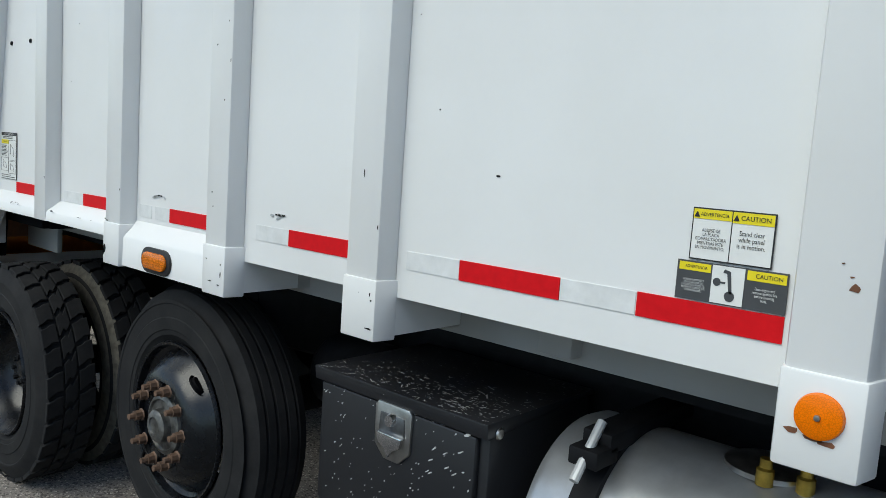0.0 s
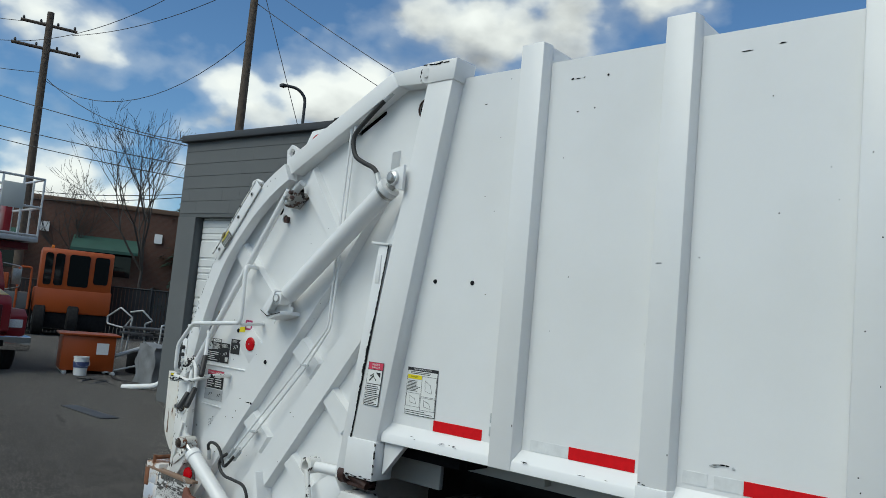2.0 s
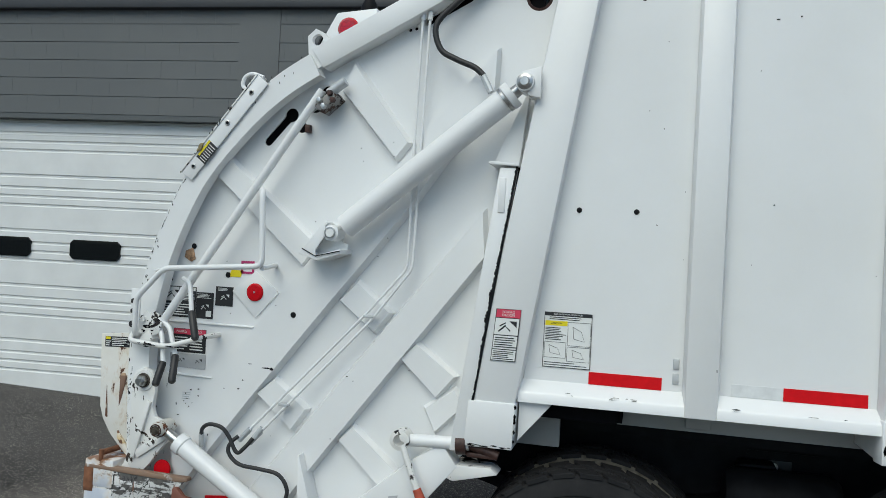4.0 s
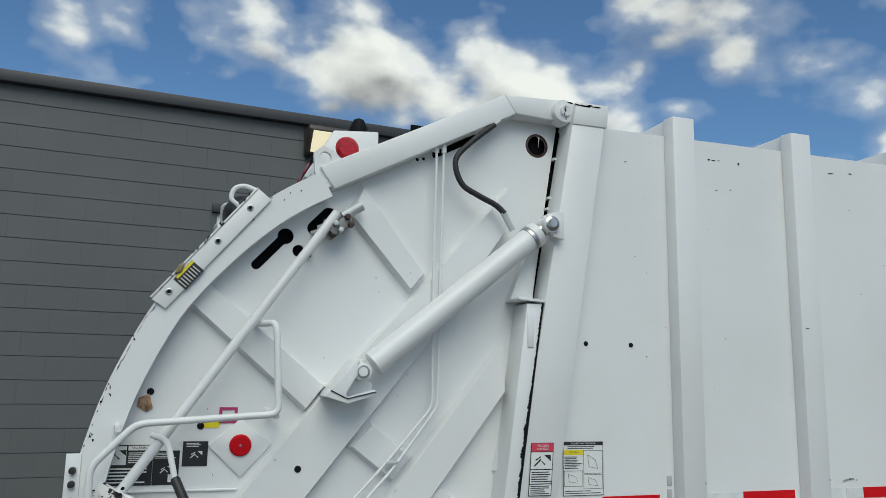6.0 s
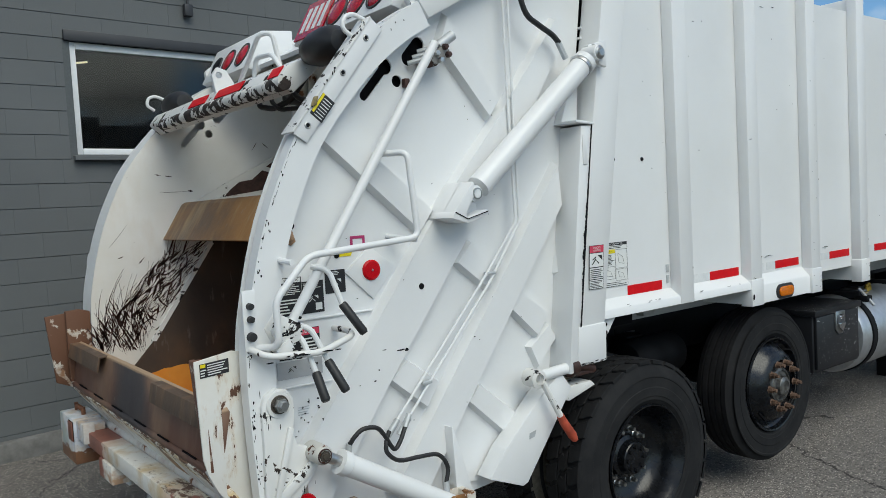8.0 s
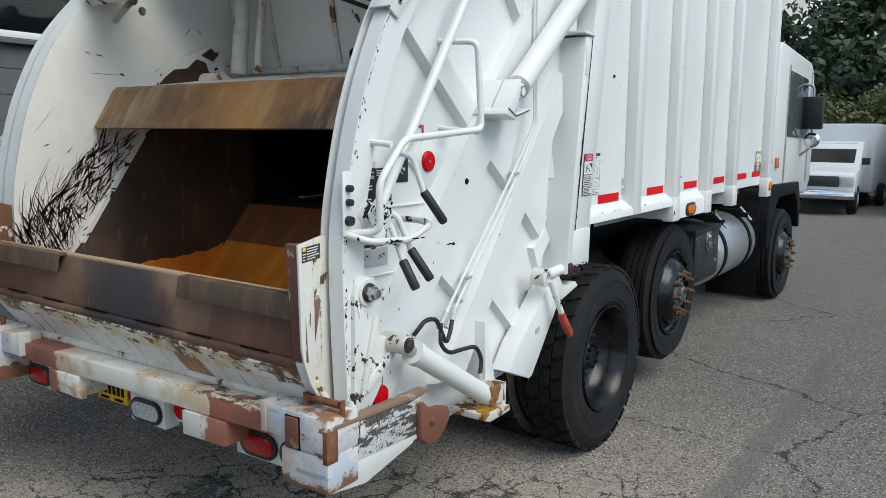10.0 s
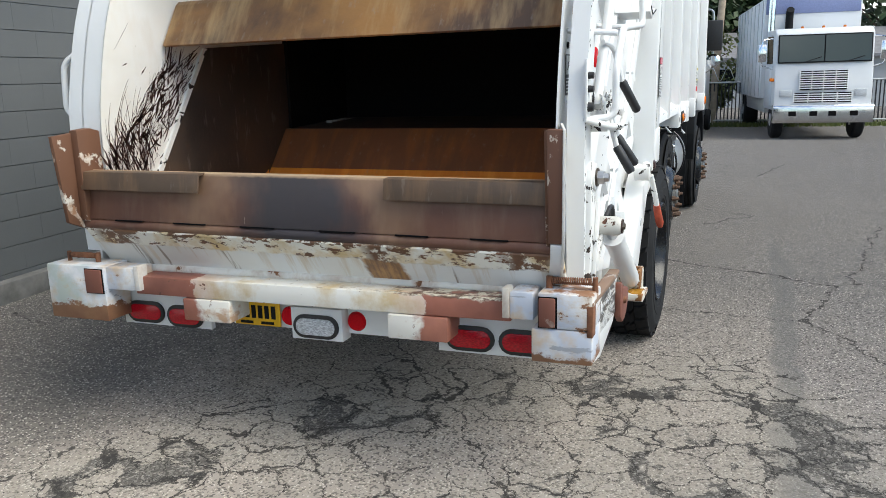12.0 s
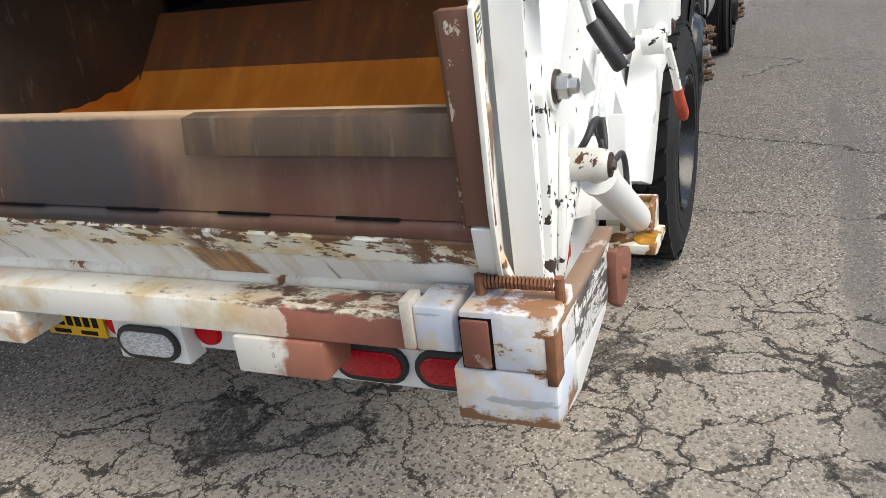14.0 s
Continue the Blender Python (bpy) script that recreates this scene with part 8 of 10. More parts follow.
def flecks(name, spots, y, mat, parent, tilt=0.0):
    """Small ragged chips lying on a surface that faces the yard."""
    bm = B()
    for x, z, w, h in spots:
        n = 7
        prism(bm, [(x + w * 0.5 * math.cos(6.283 * k / n) * rng.uniform(0.5, 1.1), z + h * 0.5 * math.sin(6.283 * k / n) * rng.uniform(0.5, 1.1) + tilt * w * math.cos(6.283 * k / n)) for k in range(n)], "y", y, y + 0.0008)
    ob = part(name, bm, mat, parent, "chipped spots in the white paint")
    return tagged(ob, "chipped spots in the white paint", kind="stuff")


scr = [(1.12, 2.149, 0.07, 0.006), (0.665, 2.939, 0.02, 0.01), (0.69, 2.938, 0.03, 0.008), (0.72, 2.94, 0.014, 0.006), (0.834, 2.935, 0.012, 0.012), (0.70, 2.792, 0.014, 0.005), (0.78, 2.80, 0.01, 0.008), (1.42, 1.405, 0.05, 0.016), (2.14, 1.395, 0.06, 0.012), (1.40, 2.945, 0.06, 0.006), (1.52, 2.955, 0.03, 0.008), (3.02, 2.2, 0.012, 0.008), (0.21, 2.88, 0.02, 0.004), (2.9, 1.62, 0.014, 0.006)]
scr += [(rng.uniform(0.0, 3.4), rng.uniform(1.5, 3.0), rng.uniform(0.003, 0.008), rng.uniform(0.003, 0.008)) for _ in range(26)]
flecks("paint_chips", scr, -0.0015, M_BLACK, body)
flecks("paint_chips", [(1.80 + rng.uniform(0, 0.1), rng.uniform(1.25, 3.0), 0.006, 0.006) for _ in range(8)] + [(RIBS[1] + 0.03, 2.15, 0.04, 0.005), (RIBS[0] + 0.108, 1.46, 0.005, 0.012), (RIBS[1] + 0.11, 1.46, 0.005, 0.01), (RIBS[2] + 0.109, 1.9, 0.004, 0.012), (RIBS[3] + 0.109, 1.47, 0.004, 0.012), (RIBS[3] + 0.05, 1.6, 0.003, 0.03)], -0.0618, M_BLACK, body)
flecks("paint_chips", [(RIBS[1] + 0.008, 1.235, 0.022, 0.05), (RIBS[1] + 0.005, 1.225, 0.012, 0.03), (RIBS[1] + 0.03, 1.34, 0.02, 0.005), (RIBS[1] + 0.012, 1.345, 0.012, 0.005), (RIBS[2] + 0.1, 1.25, 0.006, 0.02), (RIBS[2] + 0.1, 1.28, 0.005, 0.008), (RIBS[2] + 0.09, 1.215, 0.02, 0.004), (RIBS[2] + 0.04, 1.222, 0.03, 0.004), (RIBS[2] + 0.02, 1.29, 0.006, 0.006), (RIBS[3] + 0.1, 1.30, 0.004, 0.012), (RIBS[3] + 0.105, 1.285, 0.006, 0.006), (RIBS[3] + 0.06, 1.30, 0.003, 0.003), (RIBS[3] + 0.1, 1.212, 0.03, 0.006)], -0.0672, M_BLACK, body)
flecks("paint_chips", [(3.667, 1.493, 0.02, 0.016), (3.66, 1.51, 0.008, 0.004), (3.645, 1.53, 0.006, 0.004)], -0.0672, M_RUSTY, body)
flecks("paint_chips", [(3.60, 1.248, 0.03, 0.012), (3.635, 1.243, 0.045, 0.014), (3.655, 1.239, 0.04, 0.012)], -0.0722, M_RUSTY, body)
# shelf lips and bare spots
flecks("paint_chips", [(rng.choice((0.02, 0.1, 0.18, 0.24, 0.6, 0.9, 1.0)) + rng.uniform(-0.03, 0.03), rng.uniform(1.318, 1.328), rng.uniform(0.008, 0.04), 0.0028) for _ in range(16)], -0.0606, M_BLACK, body)
flecks("paint_chips", [(rng.uniform(-0.145, 0.03), 3.086 + rng.uniform(-0.004, 0.004), rng.uniform(0.01, 0.04), rng.uniform(0.004, 0.009)) for _ in range(16)] + [(-0.14 + rng.uniform(-0.003, 0.004), rng.uniform(3.0, 3.08), 0.006, 0.025) for _ in range(5)], -0.0895, M_BLACK, body)
# scuffs on the front and lid of the tool box
M_SCUFF = plain("bare_scuffed_metal", (0.55, 0.56, 0.57), 0.5, 0.3, 0.15, 40)
flecks("scuffs", [(rng.uniform(2.2, 2.79), rng.uniform(0.62, 0.95), rng.uniform(0.003, 0.008), rng.uniform(0.003, 0.006)) for _ in range(130)] + [(2.70 + rng.gauss(0, 0.04), 0.83 + rng.gauss(0, 0.03), 0.02, 0.006) for _ in range(8)] + [(2.78, 0.955, 0.04, 0.012), (2.74, 0.70, 0.04, 0.014), (2.62, 0.97, 0.03, 0.008)], 0.1172, M_SCUFF, toolbox, 0.25)
bm = B()
for k in range(190):
    x, y = 2.82 - abs(rng.gauss(0, 0.34)), 0.12 + abs(rng.gauss(0, 0.15))
    if y > 0.58 or x < 2.19:
        continue
    a, ln, wd = rng.gauss(0.2, 0.5), rng.choice((0.002, 0.003, 0.004, 0.005, 0.014)) * rng.uniform(0.6, 1.3), 0.0014
    dx, dy = math.cos(a) * ln, math.sin(a) * ln
    z = 0.9995 + (y - 0.115) * 0.0045
    q = [(x - dx - dy * wd / ln, y - dy + dx * wd / ln), (x + dx - dy * wd / ln, y + dy + dx * wd / ln), (x + dx + dy * wd / ln, y + dy - dx * wd / ln), (x - dx + dy * wd / ln, y - dy - dx * wd / ln)]
    bm.faces.new([bm.verts.new((u, v, z)) for u, v in q])
tagged(part("lid_scratches", bm, M_SCUFF, toolbox, "bright scratches in the black paint"), kind="stuff")
# peeled patch where old tape was torn off
for px, pz in ((1.395, 1.447), (2.09, 1.447)):
    flecks("paint_chips", [(px + rng.uniform(-0.04, 0.05), pz + rng.uniform(-0.006, 0.008), rng.uniform(0.015, 0.04), rng.uniform(0.006, 0.012)) for _ in range(6)], -0.003, M_GALV, body)
    flecks("paint_chips", [(px + 0.02 + rng.uniform(-0.03, 0.04), pz + 0.006, rng.uniform(0.01, 0.03), 0.006) for _ in range(4)], -0.0035, M_BLACK, body)
# bare, blackened edge along the tailgate seam: one ragged line, widest half-way up
bm = B()
row = []
for k in range(261):
    z = 1.07 + k * 0.0044
    x = -0.2475 - (2.2 - z) * 0.1386
    swell = max(0.0, 1 - abs(z - 1.66) / 0.26)
    w = 0.004 + 0.005 * rng.random() + swell * (0.004 + 0.014 * rng.random() * (0.5 + 0.5 * math.sin(z * 60)))
    row.append((bm.verts.new((x - w, -0.0853, z)), bm.verts.new((x + 0.003, -0.0853, z))))
for a, b in zip(row, row[1:]):
    bm.faces.new((a[0], a[1], b[1], b[0]))
tagged(part("bare_edge", bm, M_BLACK, tailgate, "ragged black line of bare metal"), kind="stuff")
flecks("paint_chips", [(rng.uniform(-0.39, -0.21), rng.uniform(1.09, 1.097), rng.uniform(0.01, 0.035), rng.uniform(0.003, 0.008)) for _ in range(14)] + [(-0.207, rng.uniform(1.1, 1.26), 0.012, 0.02) for _ in range(9)], -0.0895, M_BLACK, body)
# strokes scored into the far inner wall by the loads, as thin bent ribbons
rng2 = random.Random(23)


def ribbon(bm, x, z, way, long, wide, bend, y):
    row, n = [], 7
    for k in range(n + 1):
        f = k / n
        a = way + bend * (f - 0.5)
        w = wide * (0.25 + 0.75 * math.sin(math.pi * min(0.97, f + 0.03))) * rng2.uniform(0.4, 1.3)
        row.append((bm.verts.new((x - w * math.sin(a), y, z + w * math.cos(a))), bm.verts.new((x + w * math.sin(a), y, z - w * math.cos(a)))))
        x, z = x + math.cos(a) * long / n, z + math.sin(a) * long / n
    for p, q in zip(row, row[1:]):
        bm.faces.new((p[0], p[1], q[1], q[0]))


bm = B()
for k in range(560):
    f, g = rng2.random() ** 0.8, rng2.random()
    # from the liner's edge out towards the rim, thinning upwards
    z = 1.12 + 0.56 * g ** 1.25
    x = -1.665 + (z - 1.165) * 0.709 - 0.03 - 0.33 * f * (1.15 - 0.5 * g)
    if x < -1.985:
        continue
    steep = g < 0.5 and rng2.random() < 0.7
    way = radians(rng2.gauss(112, 10) if steep else rng2.choice((rng2.gauss(38, 9), rng2.gauss(45, 8), rng2.gauss(72, 12))))
    ribbon(bm, x, z, way, rng2.choice((0.03, 0.05, 0.09, 0.15)) * rng2.uniform(0.6, 1.2), rng2.choice((0.001, 0.0014, 0.002, 0.003, 0.006)), rng2.gauss(0, 0.5), opp(0.1515))
for k in range(46):
    ribbon(bm, rng2.uniform(-1.95, -1.70), rng2.uniform(1.10, 1.22), radians(rng2.gauss(78, 9)), rng2.uniform(0.16, 0.42), rng2.choice((0.0009, 0.0014, 0.0022)), -rng2.uniform(0.5, 1.0), opp(0.1515))
for x, z, way, long, wide in ((-1.872, 1.728, 50, 0.16, 0.0012), (-1.569, 2.03, 1, 0.19, 0.0012), (-1.59, 2.135, -12, 0.035, 0.003), (-1.53, 2.125, -8, 0.04, 0.004), (-1.40, 2.035, -10, 0.03, 0.005), (-0.975, 2.276, 55, 0.06, 0.003), (-0.90, 2.32, -40, 0.05, 0.003), (-1.72, 1.62, 45, 0.05, 0.004), (-1.83, 1.66, 20, 0.03, 0.003)):
    ribbon(bm, x, z, radians(way), long, wide, 0.1, opp(0.1515))
tagged(part("wall_scratches", bm, M_DARKRUST, tailgate, "dark scratches in the white inner wall"), kind="stuff")
# chipped line along the free edges of both walls
for y in (opp(0.1485), -0.0432):
    bm = B()
    for k in range(150 if y > 1 else 60):
        f = rng2.random() * (len(ARC_S) - 8)
        i, r = int(f), f % 1
        a, b = ARC_S[i], ARC_S[i + 1]
        ribbon(bm, a[0] + (b[0] - a[0]) * r + 0.004 + abs(rng2.gauss(0, 0.005)), a[1] + (b[1] - a[1]) * r, math.atan2(b[1] - a[1], b[0] - a[0]), rng2.uniform(0.006, 0.035), rng2.uniform(0.0008, 0.0026), 0.0, y)
    tagged(part("edge_chips", bm, M_BLACK, tailgate, "paint chipped off the rim's edge"), kind="stuff")
# scuffs on the tailgate rim and skin
spots = []
for k in range(34):
    f = min(rng.random() ** 1.4, 0.97) * (len(ARC_S) - 2)
    i, r = int(f), f % 1
    cx, cz = (ARC_S[i][0] * (1 - r) + ARC_S[i + 1][0] * r, ARC_S[i][1] * (1 - r) + ARC_S[i + 1][1] * r)
    for m in range(rng.choice((1, 1, 2, 4))):
        spots.append((cx + 0.007 + rng.uniform(-0.003, 0.012), cz - 0.006 + rng.uniform(-0.03, 0.03), rng.uniform(0.003, 0.009), rng.uniform(0.005, 0.018)))
flecks("paint_chips", spots, -0.043, M_BLACK, tailgate)
# chips on the cheek plate, lever guard, angle iron and swing arm
flecks("paint_chips", [(rng.uniform(-1.96, -1.66), rng.uniform(1.367, 1.385), rng.uniform(0.02, 0.06), 0.006) for _ in range(9)], -0.1365, M_BLACK, tailgate)
flecks("paint_chips", [(rng.uniform(-1.91, -1.81), rng.uniform(1.42, 1.505), rng.uniform(0.008, 0.025), rng.uniform(0.006, 0.016)) for _ in range(14)], -0.0958, M_BLACK, tailgate)
flecks("paint_chips", [(-1.78 + 0.35 * k + rng.uniform(-0.004, 0.006), 2.14 + 0.455 * k, rng.uniform(0.004, 0.012), rng.uniform(0.006, 0.02)) for k in [rng.random() for _ in range(12)]], -0.0608, M_BLACK, tailgate)
flecks("paint_chips", [(rng.uniform(-1.98, -1.72), rng.uniform(0.80, 1.26), rng.uniform(0.002, 0.006), rng.uniform(0.008, 0.035)) for _ in range(14)], -0.0608, M_BLACK, tailgate)
flecks("paint_chips", [(-1.33, 1.303, 0.05, 0.008), (-1.305, 1.30, 0.02, 0.02), (-1.41, 1.315, 0.02, 0.004), (-1.46, 1.20, 0.014, 0.008), (-1.44, 1.24, 0.008, 0.008), (-1.30, 1.58, 0.006, 0.006), (-0.95, 1.30, 0.01, 0.006), (-1.6, 0.98, 0.008, 0.01), (-0.80, 1.9, 0.006, 0.004)] + [(rng.uniform(-1.6, -0.6), rng.uniform(0.9, 2.4), 0.006, 0.005) for _ in range(14)], -0.0012, M_BLACK, tailgate)
flecks("paint_chips", [(-1.70 + rng.gauss(0, 0.06) + (z - 1.1) * 0.5, z, rng.uniform(0.004, 0.014), rng.uniform(0.004, 0.012)) for z in [0.93 + 0.006 * k for k in range(42)]], 0.0475, M_BLACK, tailgate)

# ---- cab ----
cab_skin = painted("white_cab_paint", (0.74, 0.75, 0.75), 0.25)
bm = B()
CAB = [(4.42, 1.22), (6.25, 1.05), (6.42, 1.2), (6.45, 1.75), (6.25, 2.45), (6.1, 2.56), (4.6, 2.66), (4.42, 2.55)]
prism(bm, CAB, "y", 0.10, far(0.10), 0.03)
cab = part("cab", bm, cab_skin, truck, "white cab")
bm = B()
prism(bm, [(4.98, 1.72), (5.9, 1.70), (6.02, 1.78), (5.88, 2.36), (5.02, 2.40)], "y", 0.088, 0.102, 0.004)
part("side_window", bm, M_WINDSCREEN, cab, "dark cab door window")
bm = B()
for a, b in ((4.93, 4.95), (6.08, 6.10)):
    box(bm, a, b, 0.086, 0.1, 1.2, 2.45)
part("door_trim", bm, M_STEEL, cab)
bm = B()
box(bm, 4.55, 4.64, 0.075, 0.1, 1.40, 1.51, 0.01)
part("marker_lamp", bm, M_LENS_AMBER, cab, "amber cab marker lamp")
bm = B()
box(bm, 5.66, 5.74, -0.12, 0.10, 1.80, 2.16, 0.02)
mirror = part("mirror", bm, M_BLACK_SATIN, cab, "black west coast mirror")
bm = B()
lathe(bm, [(0.0, -0.03), (0.06, -0.025), (0.085, 0.0), (0.07, 0.03), (0.0, 0.05)], (5.70, -0.02, 1.68), "x", 20)
part("spot_mirror", bm, M_CHROME, mirror, "round chrome spot mirror")
bm = B()
tube(bm, [(5.72, 0.12, 2.3), (5.72, 0.0, 2.28), (5.72, -0.01, 2.1), (5.72, -0.01, 1.6), (5.72, 0.12, 1.5)], 0.014, 8, 0.04)
part("mirror_arm", bm, M_STEEL, mirror)
bm = B()
prism(bm, [(4.3, 1.18), (4.55, 1.24), (5.6, 1.22), (5.75, 1.0), (5.78, 0.7), (5.70, 0.7), (5.62, 0.95), (5.45, 1.1), (4.7, 1.1), (4.42, 0.9), (4.34, 0.62), (4.26, 0.62), (4.24, 0.9)], "y", 0.06, 0.5, 0.01)
part("fender", bm, M_BLACK, cab, "black front fender")
bm = B()
box(bm, 4.22, 4.235, 0.135, 0.62, 0.12, 1.15, 0.004)
part("mud_flap", bm, M_BLACK, cab, "black mud flap")
bm = B()
box(bm, 4.2, 4.45, 0.35, far(0.35), 1.1, 2.1, 0.02)
part("cab_back_box", bm, M_BLACK, truck)

# ---- yard behind the lorry: fire-red lift truck, orange sweeper, clutter ----
M_RED = painted("red_lorry_paint", (0.23, 0.012, 0.02), 0.28)
M_YEL = painted("pale_yellow_hood_paint", (0.70, 0.52, 0.16), 0.3)
M_ORANGE = painted("orange_machine_paint", (0.34, 0.060, 0.006), 0.4, chips=0.03)
M_GREYW = painted("pale_grey_lorry_paint", (0.66, 0.68, 0.70), 0.3)
M_SILVER = plain("silver_lift_tube", (0.55, 0.56, 0.57), 0.4, 0.5, 0.1, 9)


def cast(name, label, category, m, group=""):
    ob = thing(name, label, category, group)
    ob.matrix_world = m
    return ob


def simple_wheel(parent, x, y, z, r, w, mat_rim):
    bm = B()
    lathe(bm, [(r * 0.56, 0.02), (r * 0.62, 0.0), (r * 0.9, 0.005), (r, 0.05), (r, w - 0.05), (r * 0.9, w - 0.005), (r * 0.6, w)], (x, y, z), "y", 32)
    wheel = part("wheel", bm, M_TYRE, parent)
    bm = B()
    lathe(bm, [(r * 0.57, 0.01), (r * 0.5, 0.03), (r * 0.3, -0.01), (0.0, -0.02)], (x, y, z), "y", 24)
    part("rim", bm, mat_rim, wheel)
    bm = B()
    lathe(bm, [(r * 0.57, w - 0.01), (r * 0.5, w - 0.03), (r * 0.3, w + 0.01), (0.0, w + 0.02)], (x, y, z), "y", 24)
    part("rim", bm, mat_rim, wheel)
    return wheel


# red lift truck: its front looks along +x; built round its own front bumper
red = cast("lift_truck", "dark red lift truck with yellow hood and tube basket", "truck", pose(-14.35, 2.78, 0, 0, 0, -4))
bm = B()
prism(bm, [(-0.12, 0.85), (-0.02, 0.9), (0.0, 1.45), (-0.10, 1.62), (-1.35, 1.82), (-1.5, 1.82), (-1.5, 0.75), (-0.5, 0.72)], "y", -0.80, 0.80, 0.06)
part("hood", bm, M_RED, red)
bm = B()
prism(bm, [(-0.16, 1.59), (-1.36, 1.80), (-1.36, 1.845), (-0.14, 1.635)], "y", -0.74, 0.74, 0.012)
part("hood_stripe", bm, M_YEL, red, "pale yellow hood top")
for s in (-1, 1):
    bm = B()
    y0, y1 = (0.75, 1.14) if s > 0 else (-1.14, -0.75)
    prism(bm, [(-0.15, 0.75), (-0.1, 1.22), (-0.3, 1.36), (-1.3, 1.36), (-1.5, 1.2), (-1.5, 0.75), (-1.25, 0.75), (-1.1, 1.08), (-0.6, 1.08), (-0.42, 0.75)], "y", y0, y1, 0.03)
    part("fender", bm, M_RED, red)
    bm = B()
    box(bm, -0.13, -0.085, 0.80 * s - 0.0 if s > 0 else -1.06, 1.06 if s > 0 else -0.80, 0.98, 1.15, 0.015)
    part("headlamp", bm, M_LENS_CLEAR, red, "square headlamp")
    simple_wheel(red, -0.85, 0.82 if s > 0 else -1.10, 0.48, 0.48, 0.28, M_STEEL)
    simple_wheel(red, -5.2, 0.72 if s > 0 else -1.14, 0.48, 0.48, 0.42, M_STEEL)
bm = B()
box(bm, -0.05, 0.012, -0.62, 0.62, 0.94, 1.43, 0.02)
part("grille", bm, painted("dark_grille", (0.06, 0.006, 0.01), 0.4), red, "dark red grille with upright ribs")
for k in range(5):
    bm = B()
    y = -0.5 + 0.25 * k
    box(bm, -0.02, 0.03, y - 0.012, y + 0.012, 0.95, 1.42, 0.004)
    part("grille_bar", bm, M_RED, red)
for y in (-0.19, 0.0, 0.19):
    bm = B()
    box(bm, 0.02, 0.04, y - 0.065, y + 0.065, 1.21, 1.29, 0.008)
    part("badge_bar", bm, M_CHROME, red, "plain chrome badge bar")
bm = B()
prism(bm, [(0.0, 0.52), (0.14, 0.55), (0.16, 0.68), (0.14, 0.82), (0.0, 0.85)], "y", -1.18, 1.18, 0.02)
part("bumper", bm, M_CHROME, red, "chrome front bumper")
for y in (-0.55, 0.1, 0.55):
    bm = B()
    box(bm, 0.14, 0.172, y - 0.12, y + 0.12, 0.62, 0.74, 0.01)
    part("bumper_slot", bm, M_DARK, red)
bm = B()
prism(bm, [(-1.5, 0.75), (-1.5, 1.82), (-2.05, 2.52), (-2.2, 2.60), (-3.15, 2.60), (-3.2, 2.5), (-3.2, 0.75)], "y", -1.05, 1.05, 0.05)
part("cab", bm, M_RED, red)
bm = B()
prism(bm, [(-1.56, 1.93), (-1.97, 2.44), (-1.955, 2.455), (-1.54, 1.94)], "y", -0.92, 0.92)
part("windscreen", bm, M_GLASS, red, "dark windscreen")
for s in (-1, 1):
    bm = B()
    tube(bm, [(-1.7, 1.0 * s, 2.3), (-1.6, 1.35 * s, 2.25), (-1.6, 1.35 * s, 1.8), (-1.7, 1.0 * s, 1.7)], 0.015, 8, 0.05)
    box(bm, -1.63, -1.58, 1.27 * s - 0.09, 1.27 * s + 0.09, 1.85, 2.2, 0.01)
    part("mirror", bm, M_STEEL, red, "bright door mirror")
for y in (-0.6, -0.3, 0.0, 0.3, 0.6):
    bm = B()
    lathe(bm, [(0.05, 0.0), (0.045, 0.05), (0.0, 0.07)], (-2.3, y, 2.58), "z", 12)
    part("roof_lamp", bm, M_LENS_AMBER, red)
bm = B()
box(bm, -7.2, -3.3, -1.15, 1.15, 0.85, 1.25, 0.03)
part("bed", bm, M_RED, red, "red lorry bed")
bm = B()
box(bm, -6.5, -1.6, -1.0, 0.6, 2.62, 2.80, 0.03)
part("boom", bm, M_RED, red, "red lift boom over the cab")
bm = B()
box(bm, -5.6, -5.0, -0.4, 0.4, 1.25, 2.65, 0.05)
part("turret", bm, M_RED, red, "red lift turret")
# basket
bm = B()
box(bm, -1.5, 0.35, -0.95, 0.98, 2.72, 2.82, 0.01)
basket = part("basket", bm, M_SILVER, red, "silver tube work basket")
bm = B()
box(bm, -1.2, 0.1, -1.0, 0.9, 2.56, 2.70, 0.02)
part("basket_floor", bm, painted("dark_red_floor", (0.12, 0.01, 0.018), 0.4), basket)
for z in (2.85, 3.42, 4.0):
    bm = B()
    tube(bm, [(0.33, -0.93, z), (0.33, 0.96, z), (-1.48, 0.96, z), (-1.48, -0.93, z), (0.33, -0.93, z)], 0.026, 8)
    part("basket_rail", bm, M_SILVER, basket)
for x, y in ([(0.33, -0.93 + 0.378 * k) for k in range(6)] + [(-0.3, 0.96), (-0.9, 0.96), (-1.48, 0.96), (-1.48, 0.0), (-1.48, -0.93), (-0.6, -0.93)]):
    bm = B()
    tube(bm, [(x, y, 2.8), (x, y, 4.0)], 0.022, 8)
    part("basket_post", bm, M_SILVER, basket)
for y, h, w in ((-0.45, 1.1, 0.3), (0.1, 0.8, 0.24), (0.62, 0.95, 0.14)):
    bm = B()
    box(bm, -0.9, -0.5, y - w / 2, y + w / 2, 2.82, 2.82 + h, 0.03)
    part("lift_mast", bm, M_RED, basket, "dark red lift mast")
bm = B()
box(bm, 0.34, 0.37, 0.2, 0.62, 3.35, 3.85, 0.01)
part("panel", bm, painted("grey_panel", (0.5, 0.52, 0.5), 0.5), basket, "grey control panel")
bm = B()
